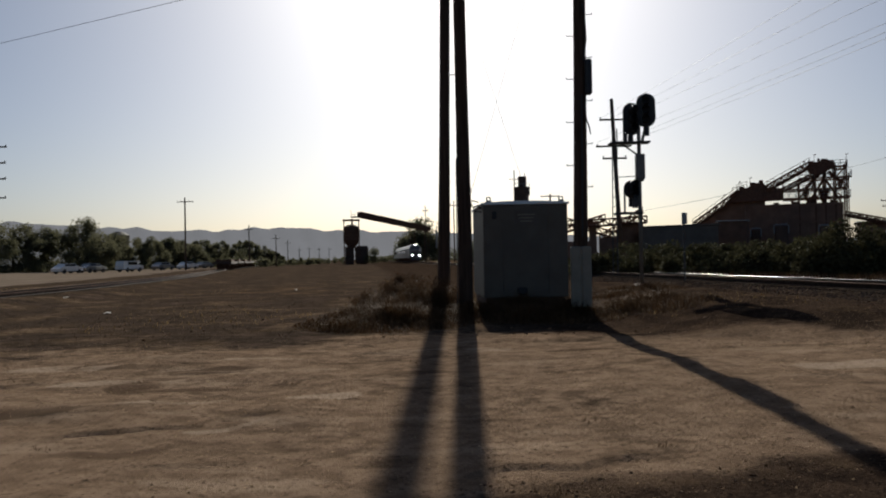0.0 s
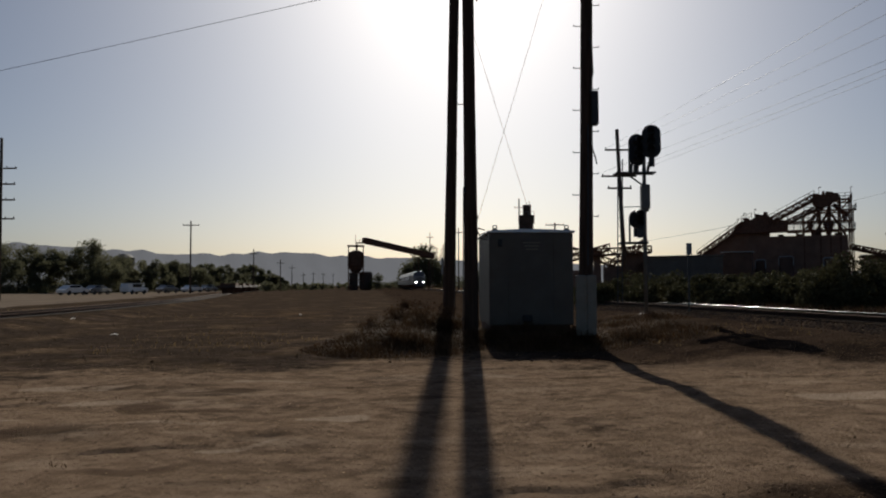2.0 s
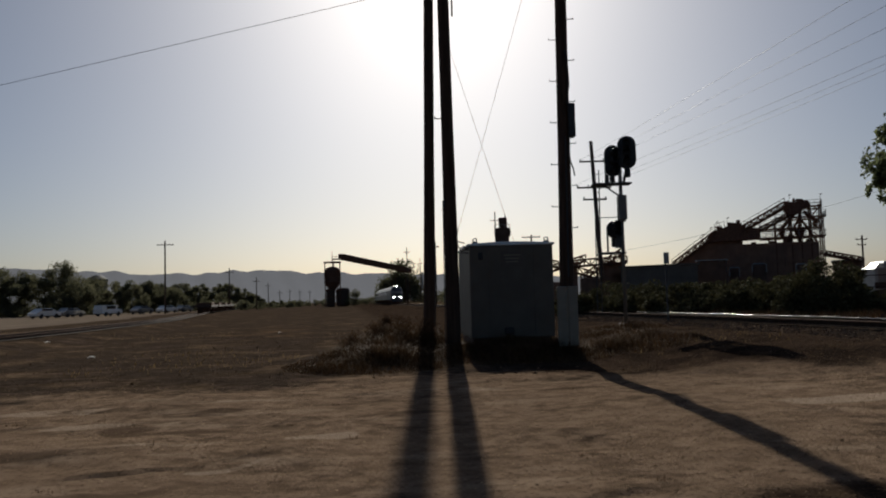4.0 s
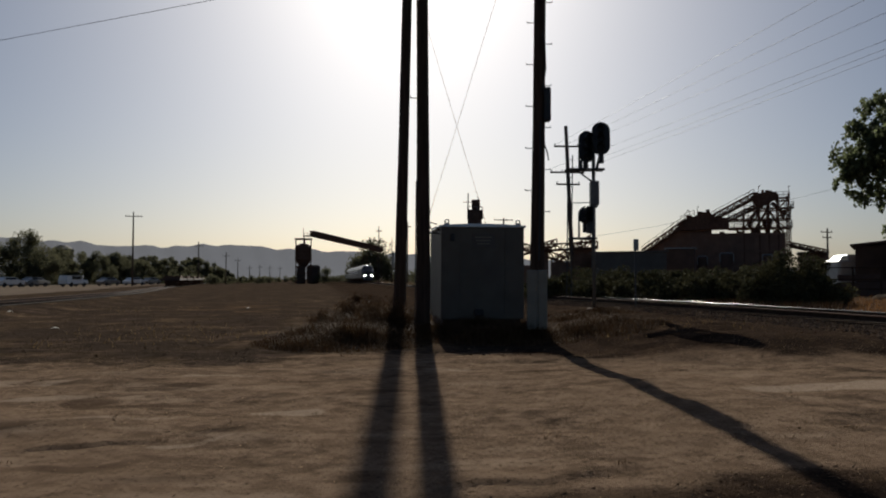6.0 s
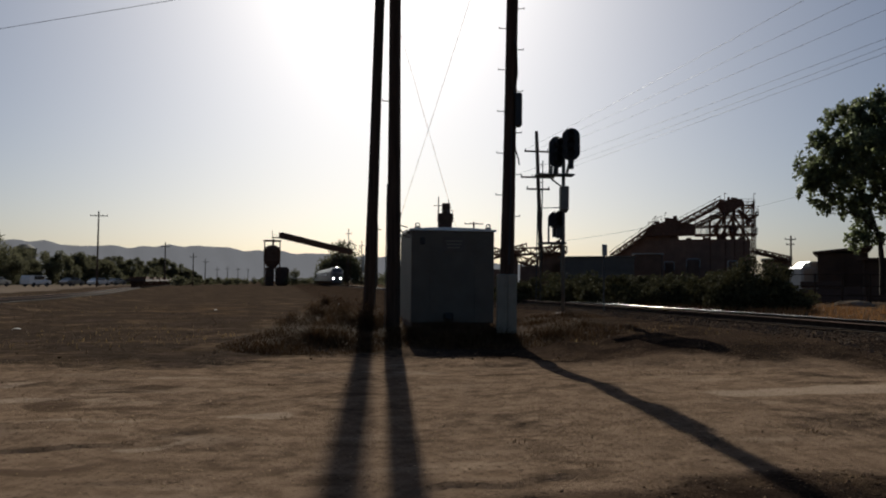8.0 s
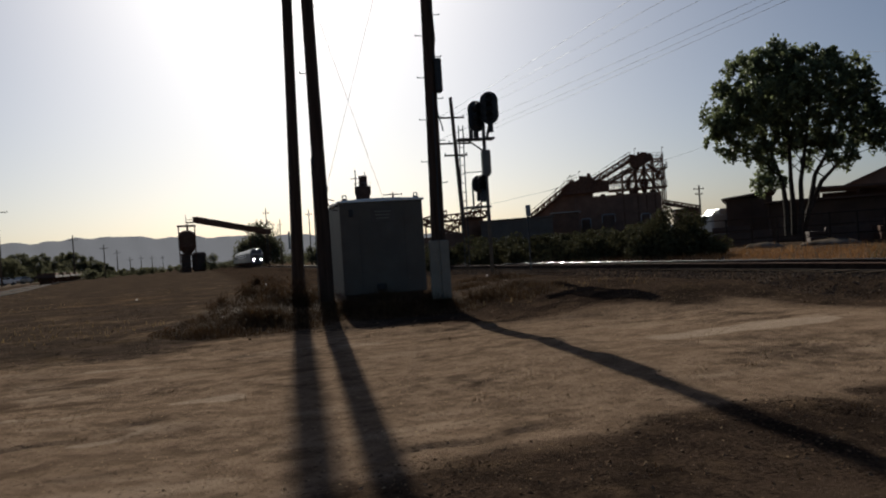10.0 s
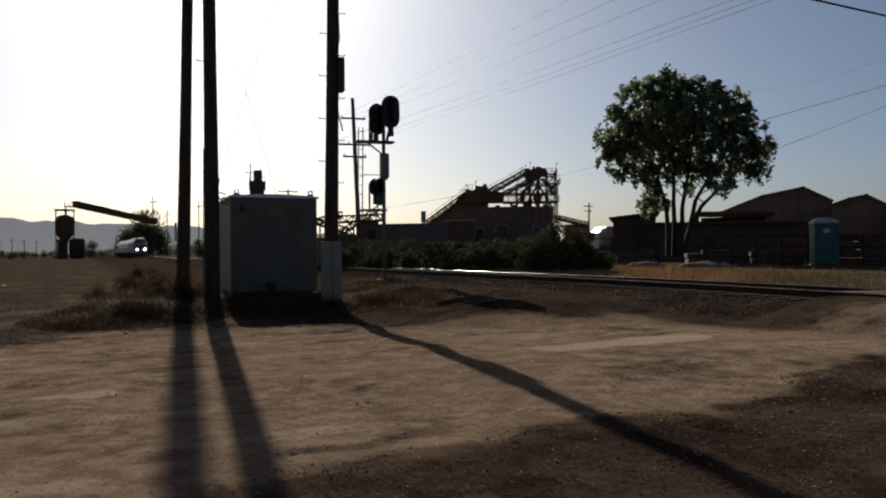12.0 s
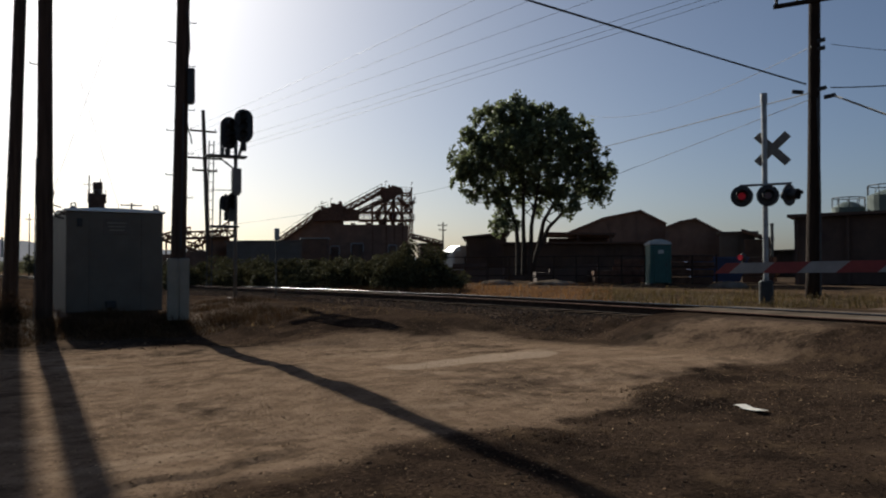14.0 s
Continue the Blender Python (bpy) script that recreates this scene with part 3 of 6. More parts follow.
def scatter_stones(name, places, sizes, material, label, parent=None, seed=3, flat=0.7):
    r = np.random.RandomState(seed)
    base = np.array([(1, 0, 0), (-0.5, 0.87, 0), (-0.5, -0.87, 0), (0, 0, 1), (0.3, 0.1, -0.8)], float)
    tri = np.array([(0, 1, 3), (1, 2, 3), (2, 0, 3), (1, 0, 4), (2, 1, 4), (0, 2, 4)])
    n = len(places)
    v = base[None] * (0.6 + 0.8 * r.rand(n, 5, 1)) + 0.25 * r.randn(n, 5, 3)
    a = r.rand(n) * 6.283
    c, s_ = np.cos(a)[:, None], np.sin(a)[:, None]
    x, y = v[..., 0] * c - v[..., 1] * s_, v[..., 0] * s_ + v[..., 1] * c
    v = np.stack([x, y, v[..., 2] * flat], -1) * sizes[:, None, None] + places[:, None, :]
    f = (tri[None] + 5 * np.arange(n)[:, None, None]).reshape(-1, 3)
    ob = mesh_part(name, v.reshape(-1, 3).tolist(), f.tolist(), material, parent)
    return tagged(ob, label, "stones", kind="stuff")


def ballast():
    r = np.random.RandomState(5)
    n = 26000
    y = 2 + 44 * r.rand(n) ** 1.3
    s = r.uniform(-2.9, 1.9, n)
    x = np.interp(y, TRACK_Y, TRACK_X) + s
    z = height(x, y)
    keep = ~((y < 12.2) & (np.abs(s) < 1.75)) & ~((s < -1.7) & (r.rand(n) > smooth(11.0, 14.0, y)))
    bed = np.where(np.abs(s) < 1.75, 0.44, z)
    P = np.stack([x, y, np.maximum(z, bed) + 0.002], -1)[keep]
    scatter_stones("ballast", P, r.uniform(0.014, 0.038, n)[keep], STONE, "crushed grey ballast stones along the rails")
    n = 34000
    x, y = r.uniform(-3, 12, n), r.uniform(2.4, 9.2, n)
    edge = grit_edge(x) + 0.4 * lattice_noise(x * 0.9, y * 0.9, 3)
    keep = (y < edge) & (r.rand(n) < 0.55 + 0.6 * lattice_noise(x * 1.4, y * 1.4, 9))
    P = np.stack([x, y, height(x, y) - 0.002], -1)[keep]
    scatter_stones("pebbles", P, (0.006 + 0.019 * r.rand(n) ** 2.4)[keep], PEBBLE, "scattered pebbles and grit on the dirt", seed=9, flat=0.5)
    n = 1100
    x, y = r.uniform(-9, 9, n), r.uniform(5, 15.5, n)
    P = np.stack([x, y, height(x, y) - 0.003], -1)
    scatter_stones("pebbles", P, 0.006 + 0.014 * r.rand(n) ** 3, PEBBLE, "a few pebbles strewn over the dirt lane", seed=10, flat=0.35)
    n = 60000
    x, y = r.uniform(-9, 10, n), 4.4 + 11 * r.rand(n) ** 0.9
    keep = r.rand(n) < 0.6 + 0.5 * lattice_noise(x * 0.8, y * 0.8, 14)
    P = np.stack([x, y, height(x, y) - 0.002], -1)[keep]
    scatter_stones("sand_clods", P, (0.006 + 0.011 * r.rand(n) ** 2)[keep], CLOD, "crumbs of dry sandy soil on the lane", seed=15, flat=0.5)
    n = 5000
    x, y = r.uniform(-24, 11, n), 15.5 + 22 * r.rand(n) ** 1.3
    P = np.stack([x, y, height(x, y)], -1)
    scatter_stones("loose_stones", P, 0.01 + 0.028 * r.rand(n) ** 2.5, PEBBLE, "loose stones on rough bare ground", seed=12)

    n = 110
    x = r.uniform(-3.2, 4.2, n)
    y = 15.95 + 0.25 * np.sin(1.7 * x) + 0.3 * r.randn(n)
    P = np.stack([x, y, height(x, y)], -1)
    scatter_stones("loose_stones", P, 0.012 + 0.045 * r.rand(n) ** 3, PEBBLE, "broken clods and stones at the edge of the weeds", seed=17, flat=0.5)
    n = 3200
    s = r.uniform(-8.5, -2.6, n)
    y = 12.5 + 16 * r.rand(n) ** 1.2
    x = np.interp(y, TRACK_Y, TRACK_X) + s
    P = np.stack([x, y, height(x, y)], -1)
    scatter_stones("loose_stones", P, 0.007 + 0.02 * r.rand(n) ** 2.4, STONE, "spilled ballast on the shoulder of the line", seed=18, flat=0.4)


ballast()


def crossing_road():
    """The paved lane that meets the rails, in slabs between and beside them."""
    road = thing("road", 0, 0, 0, "pale worn concrete lane crossing the rails", "road", kind="structure")
    for k in range(6):
        y = 10.9 - 2.45 * k
        c = float(np.interp(y, TRACK_Y, TRACK_X))
        for off, w in ((0, 1.3), (1.28, 0.88)):
            b = bmesh.new()
            box(b, c + off, y, RAIL_TOP - 0.125, w, 2.4, 0.2, bevel=0.012)
            part("slab", b, CONCRETE, road)
    xs = np.linspace(14.5, 60, 40)
    verts, faces = [], []
    for x in xs:
        for u in (9.2, -2.2):
            verts.append((x, u, max(ground_z(x, u), 0.5) + 0.09))
    for k in range(len(xs) - 1):
        faces.append((2 * k, 2 * k + 1, 2 * k + 3, 2 * k + 2))
    mesh_part("road_surface", verts, faces, ASPHALT, road)


crossing_road()


# ---------------------------------------------------------------- grass and leaves
def blades(name, places, heights, lean, width, material, label, category="grass", parent=None, seed=1, kind="stuff"):
    r = np.random.RandomState(seed)
    n = len(places)
    a = r.rand(n) * 6.283
    d = np.stack([np.cos(a), np.sin(a), np.zeros(n)], -1)
    side = np.stack([-np.sin(a), np.cos(a), np.zeros(n)], -1) * (width * (0.6 + 0.8 * r.rand(n)))[:, None]
    h = heights[:, None]
    up = np.array([0, 0, 1.0])
    l1 = (lean * (0.2 + r.rand(n)))[:, None]
    base = places - side / 2
    v = np.stack([base, places + side / 2, places + up * h * 0.6 + d * h * l1 * 0.35 + side * 0.35, places + up * h * 0.6 + d * h * l1 * 0.35 - side * 0.35, places + up * h * (1 - 0.25 * l1) + d * h * l1], 1)
    o = 5 * np.arange(n)[:, None]
    quads = (np.array([0, 1, 2, 3])[None] + o).tolist()
    tris = (np.array([3, 2, 4])[None] + o).tolist()
    ob = mesh_part(name, v.reshape(-1, 3).tolist(), quads + tris, material, parent)
    return tagged(ob, label, category, kind=kind) if label else ob


def patch(cx, cy, rx, ry, n, r, power=0.6):
    a, q = r.rand(n) * 6.283, r.rand(n) ** power
    x, y = cx + rx * q * np.cos(a), cy + ry * q * np.sin(a)
    return np.stack([x, y, height(x, y) - 0.01], -1)


def leaf_cloud(centres, radii, per, size, seed, squash=0.8, inner=0.35):
    """Leaf quads on and in uneven clumps: corners, faces."""
    r = np.random.RandomState(seed)
    C = np.repeat(centres, per, 0)
    R = np.repeat(radii, per)
    n = len(C)
    d = r.randn(n, 3)
    d /= np.linalg.norm(d, axis=1)[:, None]
    q = inner + (1 - inner) * r.rand(n) ** 0.6
    p = C + d * (R * q)[:, None] * np.array([1, 1, squash])
    u = r.randn(n, 3)
    u /= np.linalg.norm(u, axis=1)[:, None]
    w = np.cross(u, r.randn(n, 3))
    w /= np.linalg.norm(w, axis=1)[:, None]
    s = (size * (0.6 + 0.8 * r.rand(n)))[:, None]
    v = np.stack([p - u * s, p + w * s * 0.55, p + u * s, p - w * s * 0.55], 1)
    return v.reshape(-1, 3), np.arange(4 * n).reshape(-1, 4)


# ---------------------------------------------------------------- poles
def pole_shaft(bm, base, top, r0, r1, seg=14):
    base, top = Vector(base), Vector(top)
    k, rows = 14, []
    for i in range(k + 1):
        u = i / k
        c = base.lerp(top, u) + Vector((0.012 * math.sin(5 * u + base.x), 0.01 * math.cos(7 * u), 0)) * (1 - u)
        r = (r0 + (r1 - r0) * u) * (1 + 0.025 * math.sin(11 * u + 3 * base.x))
        rows.append([bm.verts.new(c + Vector((math.cos(a), math.sin(a), 0)) * r * (1 + 0.03 * math.sin(3 * a + 2 * u))) for a in (2 * math.pi * j / seg for j in range(seg))])
    for lo, hi in zip(rows[:-1], rows[1:]):
        for j in range(seg):
            bm.faces.new((lo[j], lo[(j + 1) % seg], hi[(j + 1) % seg], hi[j]))
    bm.faces.new(rows[-1])
    bm.faces.new(rows[0][::-1])


def front_poles():
    p = thing("utility_pole", 0.22, 29.0, ground_z(0.22, 29), "dark creosoted wooden pole standing in weeds", "pole")
    p.scale = (1.38, 1.38, 1.3)
    bm = bmesh.new()
    pole_shaft(bm, (0, 0, -0.3), (0.29, 0, 13.2), 0.155, 0.12)
    part("shaft", bm, WOOD, p, smooth=True)
    bm = bmesh.new()
    rod(bm, (0.19, -0.1, 0.4), (0.36, -0.1, 13), 0.012, seg=5)
    part("guy_wire", bm, CABLE, p)
    bm = bmesh.new()
    box(bm, -0.14, -0.12, 1.7, 0.05, 0.05, 0.5, bevel=0.01)
    part("conduit_end", bm, STEEL, p)

    p = thing("utility_pole", 0.81, 20.0, ground_z(0.81, 20) - 0.02, "dark wooden pole with a stray metal bracket", "pole")
    p.scale = (1.11, 1.11, 1.11)
    bm = bmesh.new()
    pole_shaft(bm, (0, 0, -0.3), (-0.07, 0, 12.8), 0.165, 0.115)
    part("shaft", bm, WOOD, p, smooth=True)
    bm = bmesh.new()
    rod(bm, (-0.13, 0, 5.45), (-0.3, 0, 5.45), 0.012, seg=6)
    rod(bm, (-0.3, 0, 5.45), (-0.3, 0, 5.5), 0.014, seg=6)
    part("step_bolt", bm, STEEL, p)
    bm = bmesh.new()
    box(bm, -0.15, -0.08, 3.45, 0.06, 0.08, 0.14, bevel=0.01)
    rod(bm, (-0.17, -0.08, 3.4), (-0.19, -0.08, 0.2), 0.012, seg=5)
    part("ground_wire", bm, CABLE, p)
    bm = bmesh.new()
    rod(bm, (0.16, -0.05, 7.85), (0.165, -0.05, 8.6), 0.022, seg=6)
    part("hanging_strap", bm, CABLE, p)

    p = thing("signal_line_pole", 3.525, 19.05, ground_z(3.58, 19) - 0.02, "tall dark wooden pole with climbing steps and grey cable guard", "pole")
    bm = bmesh.new()
    pole_shaft(bm, (0, 0, -0.3), (0.19, 0, 13.0), 0.178, 0.125)
    part("shaft", bm, WOOD, p, smooth=True)
    for k in range(13):
        z = 3.1 + 0.52 * k
        side = -1 if k % 2 else 1
        x = 0.0145 * z
        bm = bmesh.new()
        rod(bm, (x + side * 0.14, 0, z), (x + side * 0.31, 0, z), 0.011, seg=6)
        rod(bm, (x + side * 0.305, 0, z - 0.004), (x + side * 0.31, 0, z + 0.035), 0.011, seg=6)
        part("step_bolt", bm, STEEL, p)
    bm = bmesh.new()
    for off in (-0.13, 0.13):
        box(bm, off, -0.2, 0.95, 0.23, 0.09, 1.44, bevel=0.02)
    box(bm, 0, -0.17, 0.95, 0.48, 0.1, 1.4, bevel=0.02)
    part("cable_guard", bm, GUARD, p, "pale grey moulded cable guard")
    bm = bmesh.new()
    box(bm, 0.27, -0.12, 5.72, 0.17, 0.22, 0.84, bevel=0.03)
    part("junction_box", bm, BLACK, p, "dark metal junction box")
    bm = bmesh.new()
    tube(bm, [Vector((0.2, -0.18, 5.3)), Vector((0.17, -0.2, 4.95)), Vector((0.2, -0.2, 4.7)), Vector((0.27, -0.18, 4.5)), Vector((0.3, -0.15, 4.35))], 0.016)
    tube(bm, [Vector((0.1, -0.17, 5.3)), Vector((0.07, -0.18, 3)), Vector((0.05, -0.19, 1.9))], 0.02)
    tube(bm, [Vector((0.16, -0.15, 6.1)), Vector((0.24, -0.15, 6.6)), Vector((0.22, -0.15, 7.2)), Vector((0.15, -0.13, 7.5))], 0.014)
    part("cable", bm, CABLE, p)


front_poles()


def far_pole(x, y, z, h, arms, lean=0.0, name="telephone_pole", label="distant weathered wooden line pole with crossarms", r=0.16, turn=0.0, group="line poles"):
    p = thing(name, x, y, z - 0.2, label, "pole", group, turn=turn)
    bm = bmesh.new()
    rod(bm, (0, 0, 0), (lean * h, 0, h), r, r * 0.7, 10)
    part("shaft", bm, FAR_WOOD, p, smooth=True)
    for az_, w in arms:
        bm = bmesh.new()
        box(bm, lean * az_, 0.16, az_, w, 0.11, 0.13, bevel=0.01)
        arm = part("crossarm", bm, FAR_WOOD, p)
        k = max(2, int(w / 0.55))
        for i in range(k):
            b = bmesh.new()
            xx = lean * az_ + (i / (k - 1) - 0.5) * (w - 0.15)
            rod(b, (xx, 0.16, az_ + 0.06), (xx, 0.16, az_ + 0.2), 0.035, 0.05, 6)
            part("insulator", b, CABLE, arm)
    return p


# ---------------------------------------------------------------- signal box (equipment bungalow)
def bungalow():
    x0, x1, y0, y1, zb, zt = 1.27, 3.56, 21.35, 24.7, 0.42, 2.93
    cx, cy, w, d = (x0 + x1) / 2, (y0 + y1) / 2, x1 - x0, y1 - y0
    t = thing("equipment_bungalow", cx, cy, ground_z(cx, cy), "grey painted metal railway equipment cabin on a low base", "equipment cabin", turn=2.4)
    g = ground_z(cx, cy)
    bm = bmesh.new()
    box(bm, 0, 0, (zb + zt) / 2 - g, w, d, zt - zb, bevel=0.02)
    part("body", bm, ALU, t)
    bm = bmesh.new()
    box(bm, 0, 0, zt - g + 0.03, w + 0.1, d + 0.1, 0.06, bevel=0.012)
    # low crown over the middle
    steps = 10
    rows = []
    for k in range(steps + 1):
        u = 2 * k / steps - 1
        zz = zt - g + 0.065 + 0.045 * (1 - u * u)
        rows.append([bm.verts.new((u * (w / 2 - 0.02), yy, zz)) for yy in (-d / 2 + 0.05, d / 2 - 0.05)])
    for lo, hi in zip(rows[:-1], rows[1:]):
        bm.faces.new((lo[0], hi[0], hi[1], lo[1]))
    for side, flip in ((0, True), (1, False)):
        edge = [row[side] for row in rows]
        bm.faces.new(edge[::-1] if flip else edge)
    part("roof", bm, ROOFALU, t, "bare shiny metal roof with drip edge")
    for sx in (-1, 1):
        for sy in (-1, 1):
            bm = bmesh.new()
            c = Vector((sx * (w / 2 - 0.17 + (0.02 if sx > 0 else 0)), sy * (d / 2 - 0.12), zt - g + 0.12))
            box(bm, c.x, c.y, c.z - 0.03, 0.16, 0.08, 0.04, bevel=0.006)
            ring(bm, c + Vector((0, 0, 0.045)), Matrix.Identity(3), 0.055, 0.02)
            part("lifting_eye", bm, STEEL, t)
    # full-width skirt; its dark colour stands in for the shade below the cabin
    bm = bmesh.new()
    box(bm, 0, 0.05, (zb - g) / 2 - 0.04, w - 0.12, d - 0.2, zb - g + 0.06, bevel=0.02)
    part("foundation", bm, DARKWALL, t, "base block coloured dark for the shade under the cabin")
    f = -d / 2
    for off in (-0.62, 0.62):
        bm = bmesh.new()
        box(bm, off, f - 0.006, (zb + zt) / 2 - g, 0.02, 0.012, zt - zb - 0.1)
        part("panel_seam", bm, ALU, t)
    bm = bmesh.new()
    box(bm, -w / 2 + 0.3, f - 0.03, zt - g - 0.28, 0.12, 0.06, 0.2, bevel=0.012)
    part("vent_hood", bm, BLACK, t)
    bm = bmesh.new()
    box(bm, 0.02, f - 0.008, zt - g - 0.36, 0.62, 0.012, 0.4, bevel=0.004)
    part("sign_plate", bm, GREYWALL, t, "faded grey plate without legible writing")
    bm = bmesh.new()
    for k in range(3):
        box(bm, 0.02, f - 0.017, zt - g - 0.27 - 0.09 * k, 0.46 - 0.06 * k, 0.006, 0.03)
    part("lettering_bars", bm, GUARD, t)
    bm = bmesh.new()
    box(bm, -0.12, f - 0.05, 0.55, 0.26, 0.1, 0.2, bevel=0.03)
    rod(bm, (-0.12, f - 0.04, 0.45), (-0.12, f - 0.04, 0.0), 0.03, seg=8)
    part("cable_entry", bm, BLACK, t, "black cable entry box low on the front")
    # cable loop at the corner of the roof
    bm = bmesh.new()
    tube(bm, [Vector((-w / 2 - 0.02, f + 0.2, zt - g - 0.08)), Vector((-w / 2 - 0.14, f + 0.1, zt - g + 0.0)), Vector((-w / 2 - 0.26, f, zt - g - 0.06)), Vector((-w / 2 - 0.4, f - 0.6, zt - g + 0.02)), Vector((-w / 2 - 0.46, f - 1.8, zt - g + 0.3))], 0.018)
    tube(bm, [Vector((-w / 2 - 0.02, f + 0.2, zt - g - 0.18)), Vector((-w / 2 - 0.2, f + 0.1, zt - g - 0.16)), Vector((-w / 2 - 0.34, f - 0.2, zt - g + 0.05)), Vector((-w / 2 - 0.3, f - 0.1, zt - g + 0.12)), Vector((-w / 2 - 0.12, f, zt - g + 0.08))], 0.016)
    part("cable_loop", bm, CABLE, t)


bungalow()


# ---------------------------------------------------------------- railway signal
def railway_signal():
    c = polar(14.55, 28.0)
    g = ground_z(c.x, c.y)
    t = thing("railway_signal", c.x, c.y, g, "black three-headed railway signal with ladder on a steel mast", "signal", turn=-3)

    def z(el):
        return rise(0, el, 28.0) - g

    bm = bmesh.new()
    rod(bm, (0, 0, 0), (0, 0, z(9.2)), 0.065, seg=12)
    part("mast", bm, MAST, t, smooth=True)
    bm = bmesh.new()
    box(bm, 0, 0, 0.05, 0.45, 0.45, 0.2, bevel=0.03)
    part("footing", bm, DARKWALL, t)
    bm = bmesh.new()
    zc = z(6.15)
    box(bm, 0.02, -0.02, zc, 0.3, 0.3, 0.86, bevel=0.03)
    box(bm, 0.02, -0.02, zc - 0.46, 0.22, 0.22, 0.08, bevel=0.02)
    part("relay_case", bm, MAST, t, "grey metal case clamped to the mast")

    def target(cx, cy, cz, turn, w, h):
        b = bmesh.new()
        n = 28
        ring_pts = []
        for k in range(n):
            a = 2 * math.pi * k / n
            px, pz = w * math.cos(a), (h - w) * (1 if math.sin(a) > 0 else -1) + w * math.sin(a)
            ring_pts.append((px, pz))
        front = [b.verts.new((px, -0.02, pz)) for px, pz in ring_pts]
        back = [b.verts.new((px, 0.02, pz)) for px, pz in ring_pts]
        b.faces.new(front)
        b.faces.new(back[::-1])
        for k in range(n):
            b.faces.new((front[k], back[k], back[(k + 1) % n], front[(k + 1) % n]))
        bmesh.ops.recalc_face_normals(b, faces=b.faces)
        ob = part("target_plate", b, BLACK, t)
        ob.matrix_basis = pose(cx, cy, cz, 0, 0, turn)
        b = bmesh.new()
        box(b, 0, 0.16, 0, w * 1.1, 0.28, h * 1.25, bevel=0.04)
        part("lamp_housing", b, BLACK, ob)
        for k in (-1, 0, 1):
            b = bmesh.new()
            if h <= w * 1.05 and k:
                b.free()
                continue
            m = pose(0, -0.16, k * h * 0.55, 90)
            bmesh.ops.create_cone(b, cap_ends=False, segments=14, radius1=0.13, radius2=0.13, depth=0.3, matrix=m)
            part("hood", b, BLACK, ob)
        b = bmesh.new()
        rod(b, (0, 0.1, -h * 0.95), (0, 0.1, -h * 0.95 - 0.3), 0.1, seg=8)
        part("neck", b, BLACK, ob)

    target(-0.21, 0.12, z(9.5), 12, 0.31, 0.56)
    target(0.24, -0.12, z(9.98), -12, 0.32, 0.58)
    target(-0.24, 0.1, z(4.62), 10, 0.3, 0.32)
    bm = bmesh.new()
    box(bm, -0.32, 0, z(7.82), 1.35, 0.5, 0.06, bevel=0.01)
    rod(bm, (-0.6, 0, z(7.8)), (0, 0, z(6.9)), 0.03, seg=6)
    rod(bm, (-0.43, 0, z(7.8)), (-0.43, 0, z(8.5)), 0.05, seg=6)
    rod(bm, (0.1, 0, z(7.8)), (0.2, 0, z(8.6)), 0.05, seg=6)
    rod(bm, (-0.5, 0, z(7.8)), (-0.5, 0, z(9.4)), 0.035, seg=6)
    part("upper_platform", bm, DARKSTEEL, t)
    bm = bmesh.new()
    box(bm, -0.4, 0, z(2.92), 0.95, 0.45, 0.06, bevel=0.01)
    rod(bm, (-0.52, 0, z(2.9)), (-0.52, 0, z(4.5)), 0.035, seg=6)
    box(bm, -0.16, 0, z(3.75), 0.18, 0.18, 0.45, bevel=0.02)
    part("lower_platform", bm, DARKSTEEL, t)
    bm = bmesh.new()
    for off in (-0.86, -0.7):
        rod(bm, (off - 0.06, 0.25, 0.5), (off, 0.2, z(8.9)), 0.022, seg=6)
    k = 0.6
    while k < z(8.8):
        rod(bm, (-0.91 + k * 0.006, 0.23, k), (-0.75 + k * 0.006, 0.23, k), 0.012, seg=5)
        k += 0.32
    for e in (7.9, 5.5, 3.0):
        rod(bm, (-0.8, 0.2, z(e)), (-0.02, 0.05, z(e)), 0.015, seg=5)
    part("ladder", bm, DARKSTEEL, t)


railway_signal()


def whistle_post():
    c = polar(17.4, 31.5)
    t = thing("trackside_marker", c.x, c.y, 0.42, "small grey sign seen edge-on on a thin steel post", "sign", turn=20)
    bm = bmesh.new()
    rod(bm, (0, 0, 0), (0, 0, rise(0, 2.5, 31.5) - 0.42), 0.035, seg=8)
    part("post", bm, DARKSTEEL, t)
    bm = bmesh.new()
    box(bm, 0, -0.05, rise(0, 2.45, 31.5) - 0.42, 0.24, 0.03, 0.44, bevel=0.008)
    part("sign_plate", bm, STEEL, t)


whistle_post()

